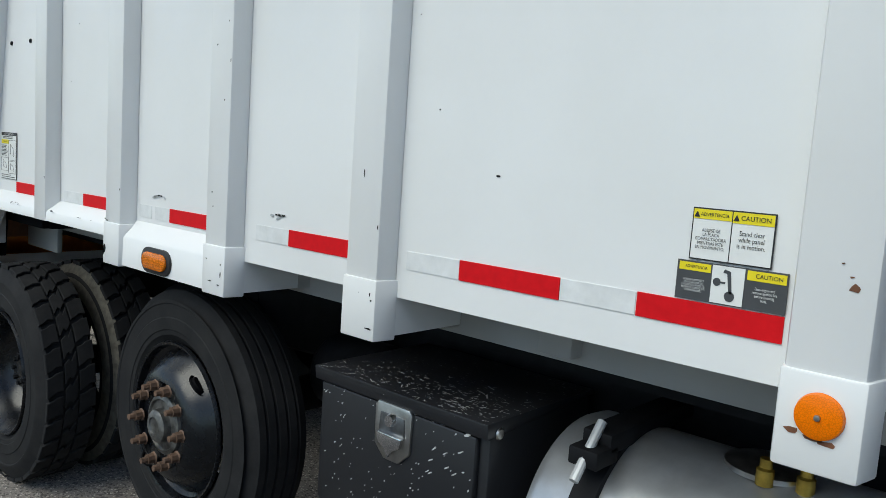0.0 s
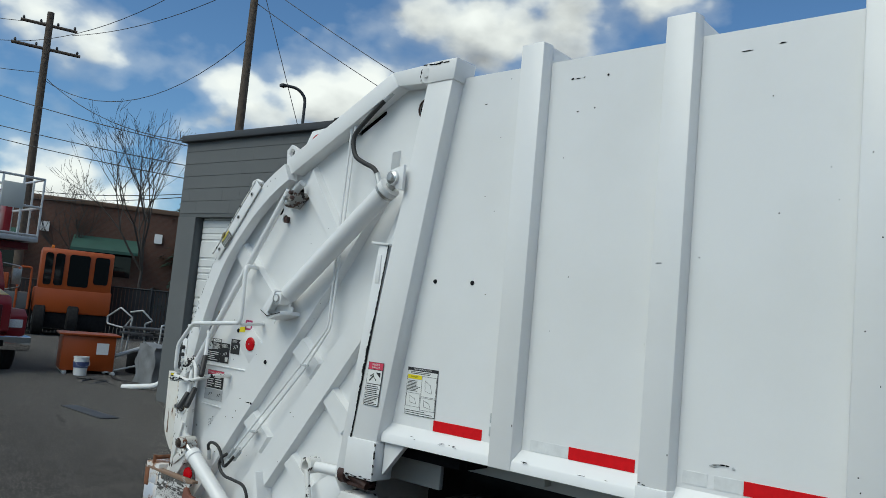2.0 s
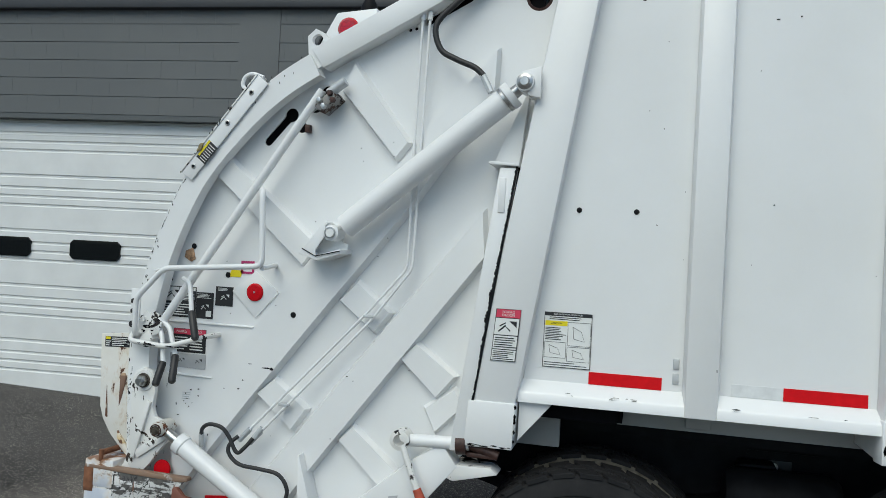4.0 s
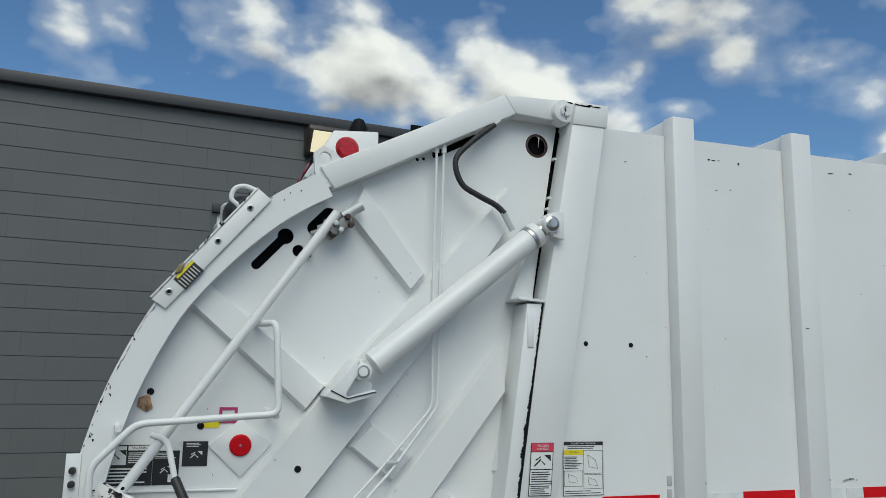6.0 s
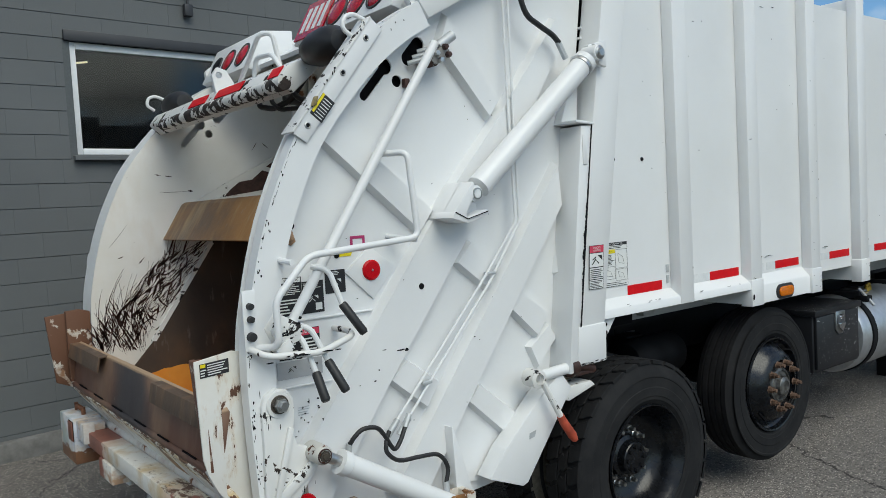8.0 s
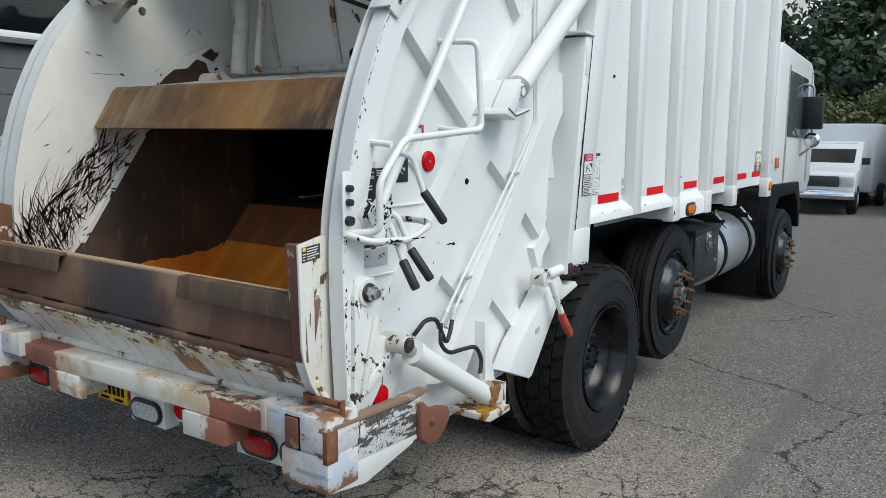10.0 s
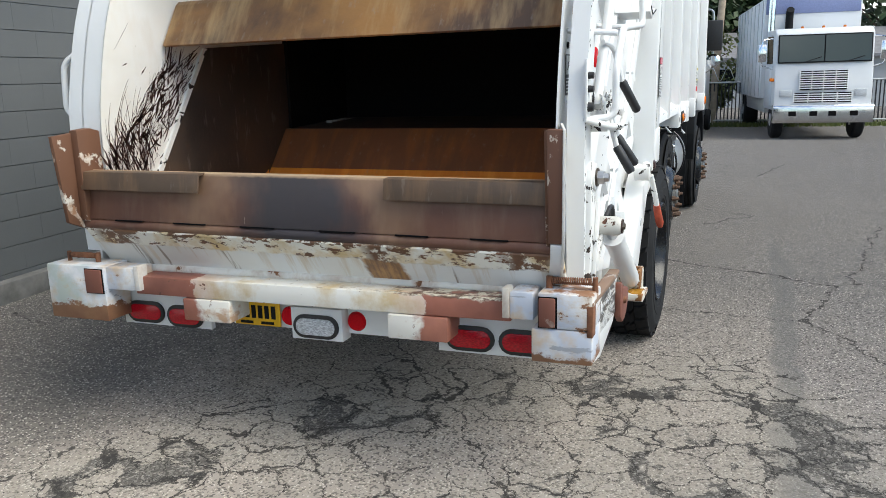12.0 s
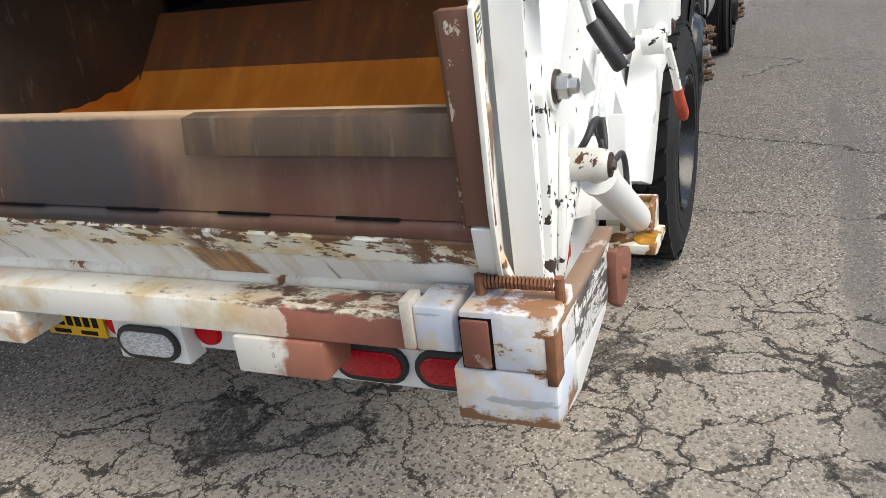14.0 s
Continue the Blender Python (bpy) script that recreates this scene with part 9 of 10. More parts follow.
box(bm, 0.30, 0.5, -1.15, -0.95, 3.45, 3.75, 0.02)
part("control_box", bm, M_BLACK, basket)

# orange sweeper
orange = cast("sweeper", "orange road sweeper with a glazed cab and ladder", "sweeper", pose(-27.6, 10.2, 0, 0, 0, -20))
bm = B()
box(bm, -1.9, 0.9, -1.35, 1.25, 0.85, 1.75, 0.06)
part("chassis", bm, M_ORANGE, orange)
bm = B()
box(bm, -1.7, 0.8, -1.3, 1.2, 0.28, 0.86, 0.03)
part("underframe", bm, M_BLACK, orange, "black underframe")
bm = B()
prism(bm, [(-1.3, 1.7), (-1.35, 3.1), (-1.2, 3.2), (0.75, 3.2), (0.85, 3.05), (0.9, 1.7)], "y", -1.25, 1.2, 0.05)
part("cab", bm, M_ORANGE, orange)
for y0, y1 in ((-1.12, -0.86), (-0.78, -0.48), (-0.32, 0.38), (0.55, 1.05)):
    bm = B()
    z0 = 1.85 if y0 < -0.3 else 2.0
    prism(bm, [(y0 + 0.05, z0), (y1 - 0.05, z0), (y1, z0 + 0.06), (y1, 2.96), (y1 - 0.06, 3.02), (y0 + 0.06, 3.02), (y0, 2.96), (y0, z0 + 0.06)], "x", 0.868, 0.905)
    part("window", bm, M_GLASS, orange, "dark cab window")
simple_wheel(orange, -0.2, 0.6, 0.6, 0.6, 0.4, M_SILVER)
simple_wheel(orange, 0.55, -0.2, 0.62, 0.62, 0.4, M_SILVER)
simple_wheel(orange, 0.5, -1.3, 0.62, 0.62, 0.4, M_SILVER)
bm = B()
tube(bm, [(0.95, -1.5, 0.9), (0.95, -1.5, 2.4), (0.95, -1.9, 2.4), (0.95, -1.9, 0.9)], 0.04, 8, 0.1)
part("ladder_rail", bm, M_ORANGE, orange)
bm = B()
box(bm, -1.5, 0.95, -3.2, -1.5, 0.9, 1.5, 0.05)
part("hopper", bm, painted("grey_hopper", (0.12, 0.12, 0.12), 0.6), orange, "grey hopper deck")
bm = B()
box(bm, -0.2, 0.9, -2.9, -2.2, 1.5, 2.15, 0.05)
part("engine_cover", bm, M_ORANGE, orange)
bm = B()
lathe(bm, [(0.06, 0.0), (0.06, 0.1), (0.03, 0.14), (0.0, 0.14)], (0.2, -0.9, 3.2), "z", 12)
part("beacon", bm, M_LENS_AMBER, orange, "amber beacon")

# orange box with a white bucket, tarpaulin, hoses
gen = cast("tool_skid", "low orange steel box with a white label", "tool box", pose(-14.55, 5.02, 0, 0, 0, -18))
bm = B()
box(bm, -0.45, 0.45, -0.55, 0.5, 0.06, 0.80, 0.03)
part("body", bm, M_ORANGE, gen)
bm = B()
box(bm, 0.452, 0.458, 0.12, 0.36, 0.42, 0.66)
part("sign", bm, M_FRAME, gen, "white label")
bm = B()
box(bm, -0.5, 0.5, -0.62, 0.58, 0.80, 0.84, 0.01)
part("lid", bm, M_ORANGE, gen)
bm = B()
for y in (-0.5, 0.44):
    box(bm, -0.6, 0.6, y, y + 0.08, 0.0, 0.06, 0.005)
part("skids", bm, M_GALV, gen)
pail = cast("bucket", "white plastic bucket with a printed band", "bucket", pose(-13.9, 4.62, 0))
bm = B()
lathe(bm, [(0.0, 0.0), (0.125, 0.0), (0.15, 0.36), (0.158, 0.36), (0.158, 0.385), (0.14, 0.385), (0.115, 0.03), (0.0, 0.03)], (0, 0, 0), "z", 24)
part("pail", bm, M_FRAME, pail)
bm = B()
lathe(bm, [(0.142, 0.16), (0.147, 0.16), (0.1535, 0.28), (0.148, 0.28)], (0, 0, 0), "z", 24, closed=True)
part("band", bm, plain("blue_print", (0.06, 0.08, 0.2), 0.5), pail)
bm = B()
tube(bm, [(0.0, -0.15, 0.36), (0.12, -0.14, 0.22), (0.16, 0.0, 0.17), (0.12, 0.14, 0.22), (0.0, 0.15, 0.36)], 0.005, 6, 0.05)
part("bail", bm, M_STEEL, pail)
tarp = thing("tarpaulin", "grey tarpaulin thrown over a low stack", "tarpaulin", at=(-12.1, 5.35, 0))
bm = B()
box(bm, -0.35, 0.35, -0.3, 0.4, 0.0, 0.80)
bmesh.ops.subdivide_edges(bm, edges=bm.edges[:], cuts=7, use_grid_fill=True)
for v in bm.verts:
    k = noise.noise(v.co * 3.1) * 0.10
    v.co.x += k + 0.12 * max(0.0, 0.5 - v.co.z) * (1 if v.co.x > 0 else -1)
    v.co.y += noise.noise(v.co * 4.0 + Vector((9, 0, 0))) * 0.08
    v.co.z = max(0.0, v.co.z + (noise.noise(v.co * 2.5) * 0.08 if v.co.z > 0.4 else 0.0))
part("cover", bm, plain("grey_tarp", (0.17, 0.18, 0.19), 0.55, vary=0.25, scale=4, bump=0.3), tarp)
rng = random.Random(21)
pile = thing("scrap_pile", "low pile of pipes, chair frames and scrap", "scrap", at=(-13.6, 6.8, 0))
for k in range(16):
    a = rng.uniform(0, 3.1)
    x, y, z, l = rng.uniform(-0.8, 0.8), rng.uniform(-1.0, 1.0), rng.uniform(0.04, 0.8), rng.uniform(0.3, 0.9)
    bm = B()
    tube(bm, [(x - l * math.cos(a), y - l * math.sin(a), max(0.04, z - 0.3)), (x + l * math.cos(a), y + l * math.sin(a), z)], rng.uniform(0.02, 0.05), 8)
    part("pipe", bm, rng.choice((M_BLACK, M_GALV, M_RUSTY, M_COPING)), pile)
for k in range(7):
    x, y = rng.uniform(-0.8, 0.8), rng.uniform(-1.0, 1.0)
    bm = B()
    box(bm, x - 0.3, x + 0.3, y - 0.25, y + 0.25, 0.0, rng.uniform(0.2, 0.55), 0.02)
    part("scrap_box", bm, rng.choice((M_BLACK, M_COPING, M_GALV)), pile)
for line in ([(-2.9, -0.5, 1.17), (-2.27, -0.5, 1.42), (-2.04, -0.3, 1.21), (-2.4, -0.3, 0.93), (-2.87, -0.5, 1.0), (-2.9, -0.5, 1.17)], [(-1.76, -0.5, 1.34), (-1.2, -0.5, 1.41), (-1.06, -0.3, 1.18), (-1.4, -0.3, 1.1), (-1.32, -0.3, 0.6)], [(-2.4, -0.3, 0.93), (-2.4, -0.3, 0.3)], [(-2.04, -0.3, 1.21), (-2.0, -0.4, 0.3)]):
    bm = B()
    tube(bm, line, 0.02, 8, 0.05)
    part("chair_frame", bm, M_GALV, pile, "bent metal chair frame")
for x0, x1, z in ((-2.15, -0.4, 0.93), (-2.3, -0.7, 0.80), (-0.6, 0.45, 0.88)):
    bm = B()
    prism(bm, [(x0, z), (x1, z + 0.05), (x1, z + 0.10), (x0, z + 0.06)], "y", -0.45, 0.5, 0.01)
    part("board", bm, M_COPING, pile, "dark flat board on the pile")
bm = B()
prism(bm, [(-0.35, 1.0), (-0.28, 1.18), (0.30, 0.94), (0.25, 0.88)], "y", -0.3, -0.26, 0.006)
part("sheet", bm, M_GALV, pile, "bent pale sheet of metal")
for y, z in ((5.9, 1.15), (6.3, 1.0)):
    bm = B()
    tube(bm, [(0.4, y - 6.8, 0.5), (0.45, y - 6.8, z), (0.1, y - 6.5, z), (0.05, y - 6.5, 0.5)], 0.018, 8, 0.06)
    part("chair_frame", bm, M_GALV, pile, "bent metal chair frame")
for k, pts in enumerate(([(-13.2, 4.6, 0.02), (-12.4, 4.0, 0.02), (-11.6, 4.3, 0.02), (-10.9, 3.6, 0.02)], [(-12.6, 4.9, 0.02), (-11.8, 4.6, 0.02), (-11.2, 4.1, 0.02), (-10.6, 4.2, 0.02), (-10.2, 3.4, 0.02)], [(-13.7, 5.2, 0.02), (-12.9, 4.95, 0.02), (-12.2, 5.1, 0.02), (-11.7, 5.0, 0.02), (-11.0, 4.6, 0.02)], [(-12.4, 4.5, 0.02), (-12.0, 4.4, 0.02), (-11.6, 4.45, 0.02), (-11.2, 4.7, 0.02), (-11.5, 4.9, 0.02), (-12.1, 4.75, 0.02)], [(-11.7, 3.9, 0.02), (-11.3, 4.3, 0.02), (-10.8, 4.0, 0.02), (-10.4, 4.3, 0.02)], [(-13.3, 4.3, 0.02), (-12.7, 4.6, 0.02), (-12.3, 4.2, 0.02), (-11.8, 4.3, 0.02)])):
    hose = thing("ground_hose", "black hose lying loose on the asphalt", "hose")
    bm = B()
    tube(bm, smooth_line(pts, 8), 0.022, 8)
    part("hose", bm, M_HOSE, hose)
grate = thing("steel_road_plate", "dark steel plate lying flat on the asphalt", "road plate", at=(-9.6, 3.3, 0))
bm = B()
box(bm, -0.7, 0.7, -0.55, 0.55, 0.0, 0.014, 0.004)
bmesh.ops.subdivide_edges(bm, edges=bm.edges[:], cuts=5, use_grid_fill=True)
for v in bm.verts:
    v.co.z += ground_height(v.co.x - 9.6, v.co.y + 3.3) - ground_height(-13, 5) + 0.004
part("plate", bm, M_COPING, grate)
pipe = thing("downpipe", "pale plastic pipe bent out at the building's corner", "pipe")
bm = B()
tube(bm, [(-10.5, 4.75, 0.62), (-10.5, 4.7, 0.35), (-10.7, 4.55, 0.16), (-11.4, 4.3, 0.06)], 0.05, 12, 0.1)
part("pipe", bm, M_FRAME, pipe)
post = thing("leaning_post", "short rusty red post leaning by the corner", "post")
bm = B()
tube(bm, [(-10.9, 5.0, 0.0), (-10.8, 5.05, 1.1)], 0.045, 10)
part("post", bm, painted("red_post", (0.3, 0.05, 0.03), 0.6), post)

# ---- slatted fences ----
M_FENCE = plain("black_fence_slat", (0.014, 0.015, 0.017), 0.5, vary=0.3, scale=3)


def fence(p, q, z0, height, label, step=0.14, half=0.02, metal=M_GALV):
    f = thing("fence", label, "fence", at=(p[0], p[1], z0))
    f.rotation_euler = (0, 0, math.atan2(q[1] - p[1], q[0] - p[0]))
    length = math.dist(p, q)
    bm = B()
    box(bm, -half, half, -0.012, 0.012, 0.04, height - 0.02 if half > 0.03 else height - 0.06)
    slat = mesh_of("slat", bm, M_FENCE)
    for k in range(min(280, int(length / step))):
        s = part("slat", slat, None, f)
        s.location = (k * step + 0.05, 0.03, 0)
    bm = B()
    box(bm, -0.035, 0.035, -0.035, 0.035, 0, height + 0.05, 0.01)
    upright = mesh_of("post", bm, metal)
    for k in range(int(length / 3.0) + 1):
        s = part("post", upright, None, f)
        s.location = (k * 3.0, -0.03, 0)
    for z in (height - 0.05, 0.15):
        bm = B()
        tube(bm, [(0, 0, z), (length, 0, z)], 0.028, 8)
        part("rail", bm, metal, f)
    return f


fence((-30.2, 8.0), (-22.0, 19.0), 0.0, 2.05, "black yard fence of close upright slats", 0.14, 0.058, M_FENCE)
front_fence = fence((24.0, 9.0), (25.5, -14.0), -0.30, 1.5, "dark slatted fence with coiled wire on top", 0.12)
bm = B()
coil = [(k * 0.035, 0.22 * math.cos(k * 0.42), 1.72 + 0.22 * math.sin(k * 0.42)) for k in range(240)]
tube(bm, [(x + 4.2, y, z) for x, y, z in coil], 0.012, 5)
part("razor_wire", bm, M_GALV, front_fence, "coiled wire along the fence top")

# ---- utility poles and wires ----
M_POLE = plain("weathered_pole_wood", (0.09, 0.068, 0.052), 0.85, vary=0.35, scale=8, bump=0.3)
M_WIRE = plain("black_cable", (0.02, 0.02, 0.022), 0.6)


def pole(x, y, top, lean, arms, label, mat=M_POLE, r=0.17, base=0.0):
    p = thing("utility_pole", label, "utility pole", at=(x, y, base))
    bm = B()
    tube(bm, [(0, 0, 0), (lean[0], lean[1], top - base)], [r, r * 0.7], 14)
    part("mast", bm, mat, p)
    for z, a, b in arms:
        bm = B()
        k = (z - base) / (top - base)
        tube(bm, [(lean[0] * k + a[0], lean[1] * k + a[1], z - base), (lean[0] * k + b[0], lean[1] * k + b[1], z - base)], 0.06, 8)
        part("cross_arm", bm, mat, p)
        for s in (0.05, 0.35, 0.65, 0.95):
            bm = B()
            c = Vector(a).lerp(Vector(b), s)
            lathe(bm, [(0.03, 0.0), (0.05, 0.05), (0.03, 0.12), (0.0, 0.13)], (lean[0] * k + c.x, lean[1] * k + c.y, z - base + 0.05), "z", 8)
            part("insulator", bm, M_COPING, p)
    return p


pole(-27.7, 8.15, 11.9, (-0.05, -0.1), [(11.4, (-0.3, -0.9), (0.3, 0.9)), (10.5, (-0.35, -1.1), (0.35, 1.1))], "dark wooden utility pole with two cross arms")
pole(-19.5, 11.3, 14.0, (0.0, 0.0), [(13.2, (-0.3, -0.9), (0.3, 0.9))], "dark wooden utility pole behind the workshop")
pole(24.6, 1.0, 7.5, (0.5, -0.35), [], "pale leaning wooden pole by the fence", plain("pale_pole_wood", (0.32, 0.26, 0.19), 0.85, vary=0.25, scale=8, bump=0.2), 0.14, -0.30)
street = thing("street_lamp", "slim street lamp with a curved arm", "street lamp", at=(-20.0, 14.2, 0))
bm = B()
tube(bm, [(0, 0, 0), (0, 0, 9.4), (-0.15, -0.25, 9.7), (-0.45, -0.65, 9.75)], 0.055, 8, 0.2)
part("mast", bm, M_COPING, street)
bm = B()
box(bm, -0.62, -0.4, -0.75, -0.55, 9.68, 9.8, 0.03)
part("head", bm, M_COPING, street)


def cable(p, q, sag, r=0.012):
    c = thing("overhead_cable", "thin black overhead cable strung between poles", "cable", "overhead cables")
    p, q = Vector(p), Vector(q)
    bm = B()
    tube(bm, [p.lerp(q, k / 14) - Vector((0, 0, 4 * sag * (k / 14) * (1 - k / 14))) for k in range(15)], r, 5)
    part("wire", bm, M_WIRE, c)


for p, q, sag in (((-27.7, 8.2, 9.3), (-19.5, 11.3, 10.6), 1.4), ((-27.7, 8.2, 9.4), (-15.0, 7.5, 5.7), 0.5), ((-40.0, 3.0, 12.3), (-27.7, 8.1, 9.6), 0.4), ((-30.0, 4.0, 9.2), (-12.0, 8.0, 4.95), 0.25), ((-30.0, 4.0, 7.9), (-12.0, 8.0, 4.6), 0.2), ((-30.0, 4.0, 7.45), (-12.0, 8.0, 4.3), 0.2), ((-27.7, 8.2, 4.9), (-12.0, 8.0, 4.55), 0.2), ((-27.7, 8.2, 5.2), (-12.0, 8.6, 4.75), 0.25), ((-27.7, 8.9, 11.3), (-19.5, 12.0, 13.2), 0.5), ((-28.0, 7.3, 10.6), (-19.6, 10.6, 13.2), 0.7), ((-40.0, 1.0, 13.0), (-28.0, 7.3, 10.6), 0.5), ((-40.0, 2.0, 14.5), (-27.8, 8.0, 11.5), 0.5), ((-19.5, 11.4, 11.8), (-8.0, 14.0, 5.0), 0.2), ((-19.5, 11.2, 12.6), (-7.0, 14.0, 5.0), 0.2), ((-19.5, 11.2, 13.2), (-16.5, 12.0, 6.0), 0.0), ((24.9, 0.8, 6.8), (24.0, -12.0, 5.0), 0.3)):
    cable(p, q, sag)

# ---- brick building and far trees ----
M_BRICK = Nodes("red_brick", 0.85)
tex = M_BRICK.t.nodes.new("ShaderNodeTexBrick")
tex.inputs["Scale"].default_value = 4.0
tex.inputs["Color1"].default_value, tex.inputs["Color2"].default_value, tex.inputs["Mortar"].default_value = (0.105, 0.042, 0.026, 1), (0.075, 0.032, 0.021, 1), (0.11, 0.085, 0.07, 1)
M_BRICK.t.links.new(M_BRICK.mapped(M_BRICK.obj, (1, 1, 1), (radians(90), 0, 0)), tex.inputs["Vector"])
M_BRICK.colour(M_BRICK.mix(M_BRICK.math("MULTIPLY", M_BRICK.noise(0.7), 0.5), tex.outputs["Color"], (0.05, 0.026, 0.02)))
brick = cast("brick_building", "brown brick building with green awnings and a flat roof", "building", pose(-43.0, 6.5, 0, 0, 0, 62))
bm = B()
box(bm, 0.0, 26.0, 0.0, 8.0, 0.0, 6.2, 0.02)
part("wall", bm, M_BRICK.mat, brick)
bm = B()
box(bm, -0.1, 26.1, -0.1, 8.1, 6.2, 6.45, 0.02)
part("parapet", bm, plain("brown_stone_band", (0.13, 0.08, 0.055), 0.8), brick)
for x in (4.0, 9.5, 15.0, 20.5):
    bm = B()
    box(bm, x, x + 2.6, -0.03, 0.06, 2.6, 4.4)
    w = part("window", bm, M_GLASS, brick, "dark window")
    bm = B()
    prism(bm, [(0.0, 4.6), (-1.2, 3.9), (-1.2, 3.75), (0.0, 4.4)], "x", x - 0.3, x + 2.9)
    part("awning", bm, plain("green_awning", (0.022, 0.075, 0.058), 0.7, vary=0.15, scale=2), brick, "faded green awning")
    bm = B()
    box(bm, x + 3.6, x + 4.0, -0.12, 0.0, 4.6, 5.1)
    part("wall_lamp", bm, M_FRAME, brick)


def leaf_paint(name, a, b):
    n = Nodes(name, 0.6)
    n.colour(n.mix(n.island, a, b))
    n.b.inputs["Subsurface Weight"].default_value = 0.0
    return n.mat


def crown(bm, rng, centre, radius, count, size, flatten=0.75):
    """A cloud of small leaf clumps, denser towards the outside, with gaps."""
    for _ in range(count):
        d = Vector((rng.gauss(0, 1), rng.gauss(0, 1), rng.gauss(0, 1))).normalized()
        p = Vector(centre) + Vector((d.x, d.y, d.z * flatten)) * radius * rng.uniform(0.45, 1.0) ** 0.6
        s = size * rng.uniform(0.6, 1.3)
        u = Vector((rng.gauss(0, 1), rng.gauss(0, 1), rng.gauss(0, 1))).normalized() * s
        v = u.orthogonal().normalized() * s * rng.uniform(0.4, 0.8)
        bm.faces.new([bm.verts.new(p + a) for a in (u, v, -u * 0.9, -v)])


def tree(name, label, at, height, spread, rng_seed, mat, clumps, per, size, trunk_r=0.2, low=0.35):
    rng = random.Random(rng_seed)
    t = thing(name, label, "tree", at=at)
    bm = B()
    tube(bm, [(0, 0, 0), (0.05, 0.03, height * 0.4), (0.1, -0.1, height * 0.9)], [trunk_r, trunk_r * 0.7, trunk_r * 0.2], 10)
    part("trunk", bm, M_POLE, t)
    bm_l, bm_c = B(), B()
    for k in range(clumps):
        z = height * rng.uniform(low, 0.97)
        a = rng.uniform(0, 6.283)
        r = spread * rng.uniform(0.15, 1.0) * (1 - abs(z / height - 0.6) * 0.9)
        c = (r * math.cos(a), r * math.sin(a), z)
        tube(bm_l, [(0, 0, max(0.3, z - r * 0.6)), (c[0] * 0.5, c[1] * 0.5, z - r * 0.25), c], [trunk_r * 0.4, trunk_r * 0.2, 0.015], 6)
        crown(bm_c, rng, c, spread * rng.uniform(0.22, 0.4), per, size)
    part("limbs", bm_l, M_POLE, t)
    me = bpy.data.meshes.new("crown")
    bm_c.to_mesh(me)
    bm_c.free()
    me.materials.append(mat)
    part("crown", me, None, t, "leafy crown with gaps")
    return t


M_LEAF = leaf_paint("dark_green_leaf", (0.012, 0.028, 0.012), (0.04, 0.075, 0.025))
M_LEAF_OLIVE = leaf_paint("olive_leaf", (0.045, 0.065, 0.014), (0.12, 0.14, 0.03))
M_LEAF_YELLOW = leaf_paint("yellow_green_leaf", (0.085, 0.08, 0.008), (0.26, 0.21, 0.02))
M_NEEDLE = leaf_paint("conifer_needles", (0.008, 0.02, 0.014), (0.025, 0.05, 0.03))
for k, (x, y, h, s) in enumerate(((44, 12.0, 11.0, 6.0), (46, 5.5, 13.0, 6.0), (45, -1.0, 12.0, 6.0), (47, -8.0, 12.5, 6.5), (45, -15.0, 11.0, 6.0), (42, 3.0, 10.0, 5.0), (48, -22, 12, 7))):
    tree("tree", "tall dark leafy tree behind the fence", (x, y, -0.5), h, s, 40 + k, M_LEAF, 34, 130, 0.28, 0.28, 0.22)
tree("bush", "large olive green shrub against the fence", (26.8, 2.0, -0.3), 3.6, 2.2, 60, M_LEAF_OLIVE, 26, 190, 0.10, 0.08, 0.2)
tree("bush", "yellow-green shrub behind the fence", (-31.6, 18.0, 0.0), 4.5, 1.5, 61, M_LEAF_YELLOW, 22, 150, 0.12, 0.07, 0.25)
tree("tree", "dark leafy tree beyond the yard", (-34.0, 24.0, 0.0), 7.0, 3.5, 63, M_LEAF, 20, 130, 0.2, 0.2, 0.3)


def conifer(at, h, seed):
    rng = random.Random(seed)
    t = thing("conifer", "dark fir tree behind the workshop", "tree", at=at)
    bm = B()
    tube(bm, [(0, 0, 0), (0, 0, h)], [0.25, 0.03], 8)
    part("trunk", bm, M_POLE, t)
    bm = B()
    z = 1.5
    while z < h:
        r = (h - z) * 0.27 + 0.15
        for k in range(9):
            a = rng.uniform(0, 6.283)
            for s in range(16):
                q = rng.uniform(0.2, 1.0)
                p = Vector((math.cos(a) * r * q, math.sin(a) * r * q, z - 0.35 * r * q + rng.uniform(-0.1, 0.1)))
                u = Vector((math.cos(a + rng.uniform(-0.8, 0.8)), math.sin(a + rng.uniform(-0.8, 0.8)), -0.4)) * rng.uniform(0.2, 0.42)
                v = Vector((-u.y, u.x, rng.uniform(-0.1, 0.1))) * 0.28
                bm.faces.new([bm.verts.new(p + w) for w in (u, v, -u * 0.4, -v)])
        z += 0.42
    me = bpy.data.meshes.new("needles")
    bm.to_mesh(me)
    bm.free()
    me.materials.append(M_NEEDLE)
    part("needles", me, None, t, "drooping dark needle branches")


conifer((-36.3, 20.0, 0), 10.2, 70)
conifer((-38.6, 21.0, 0), 8.0, 71)


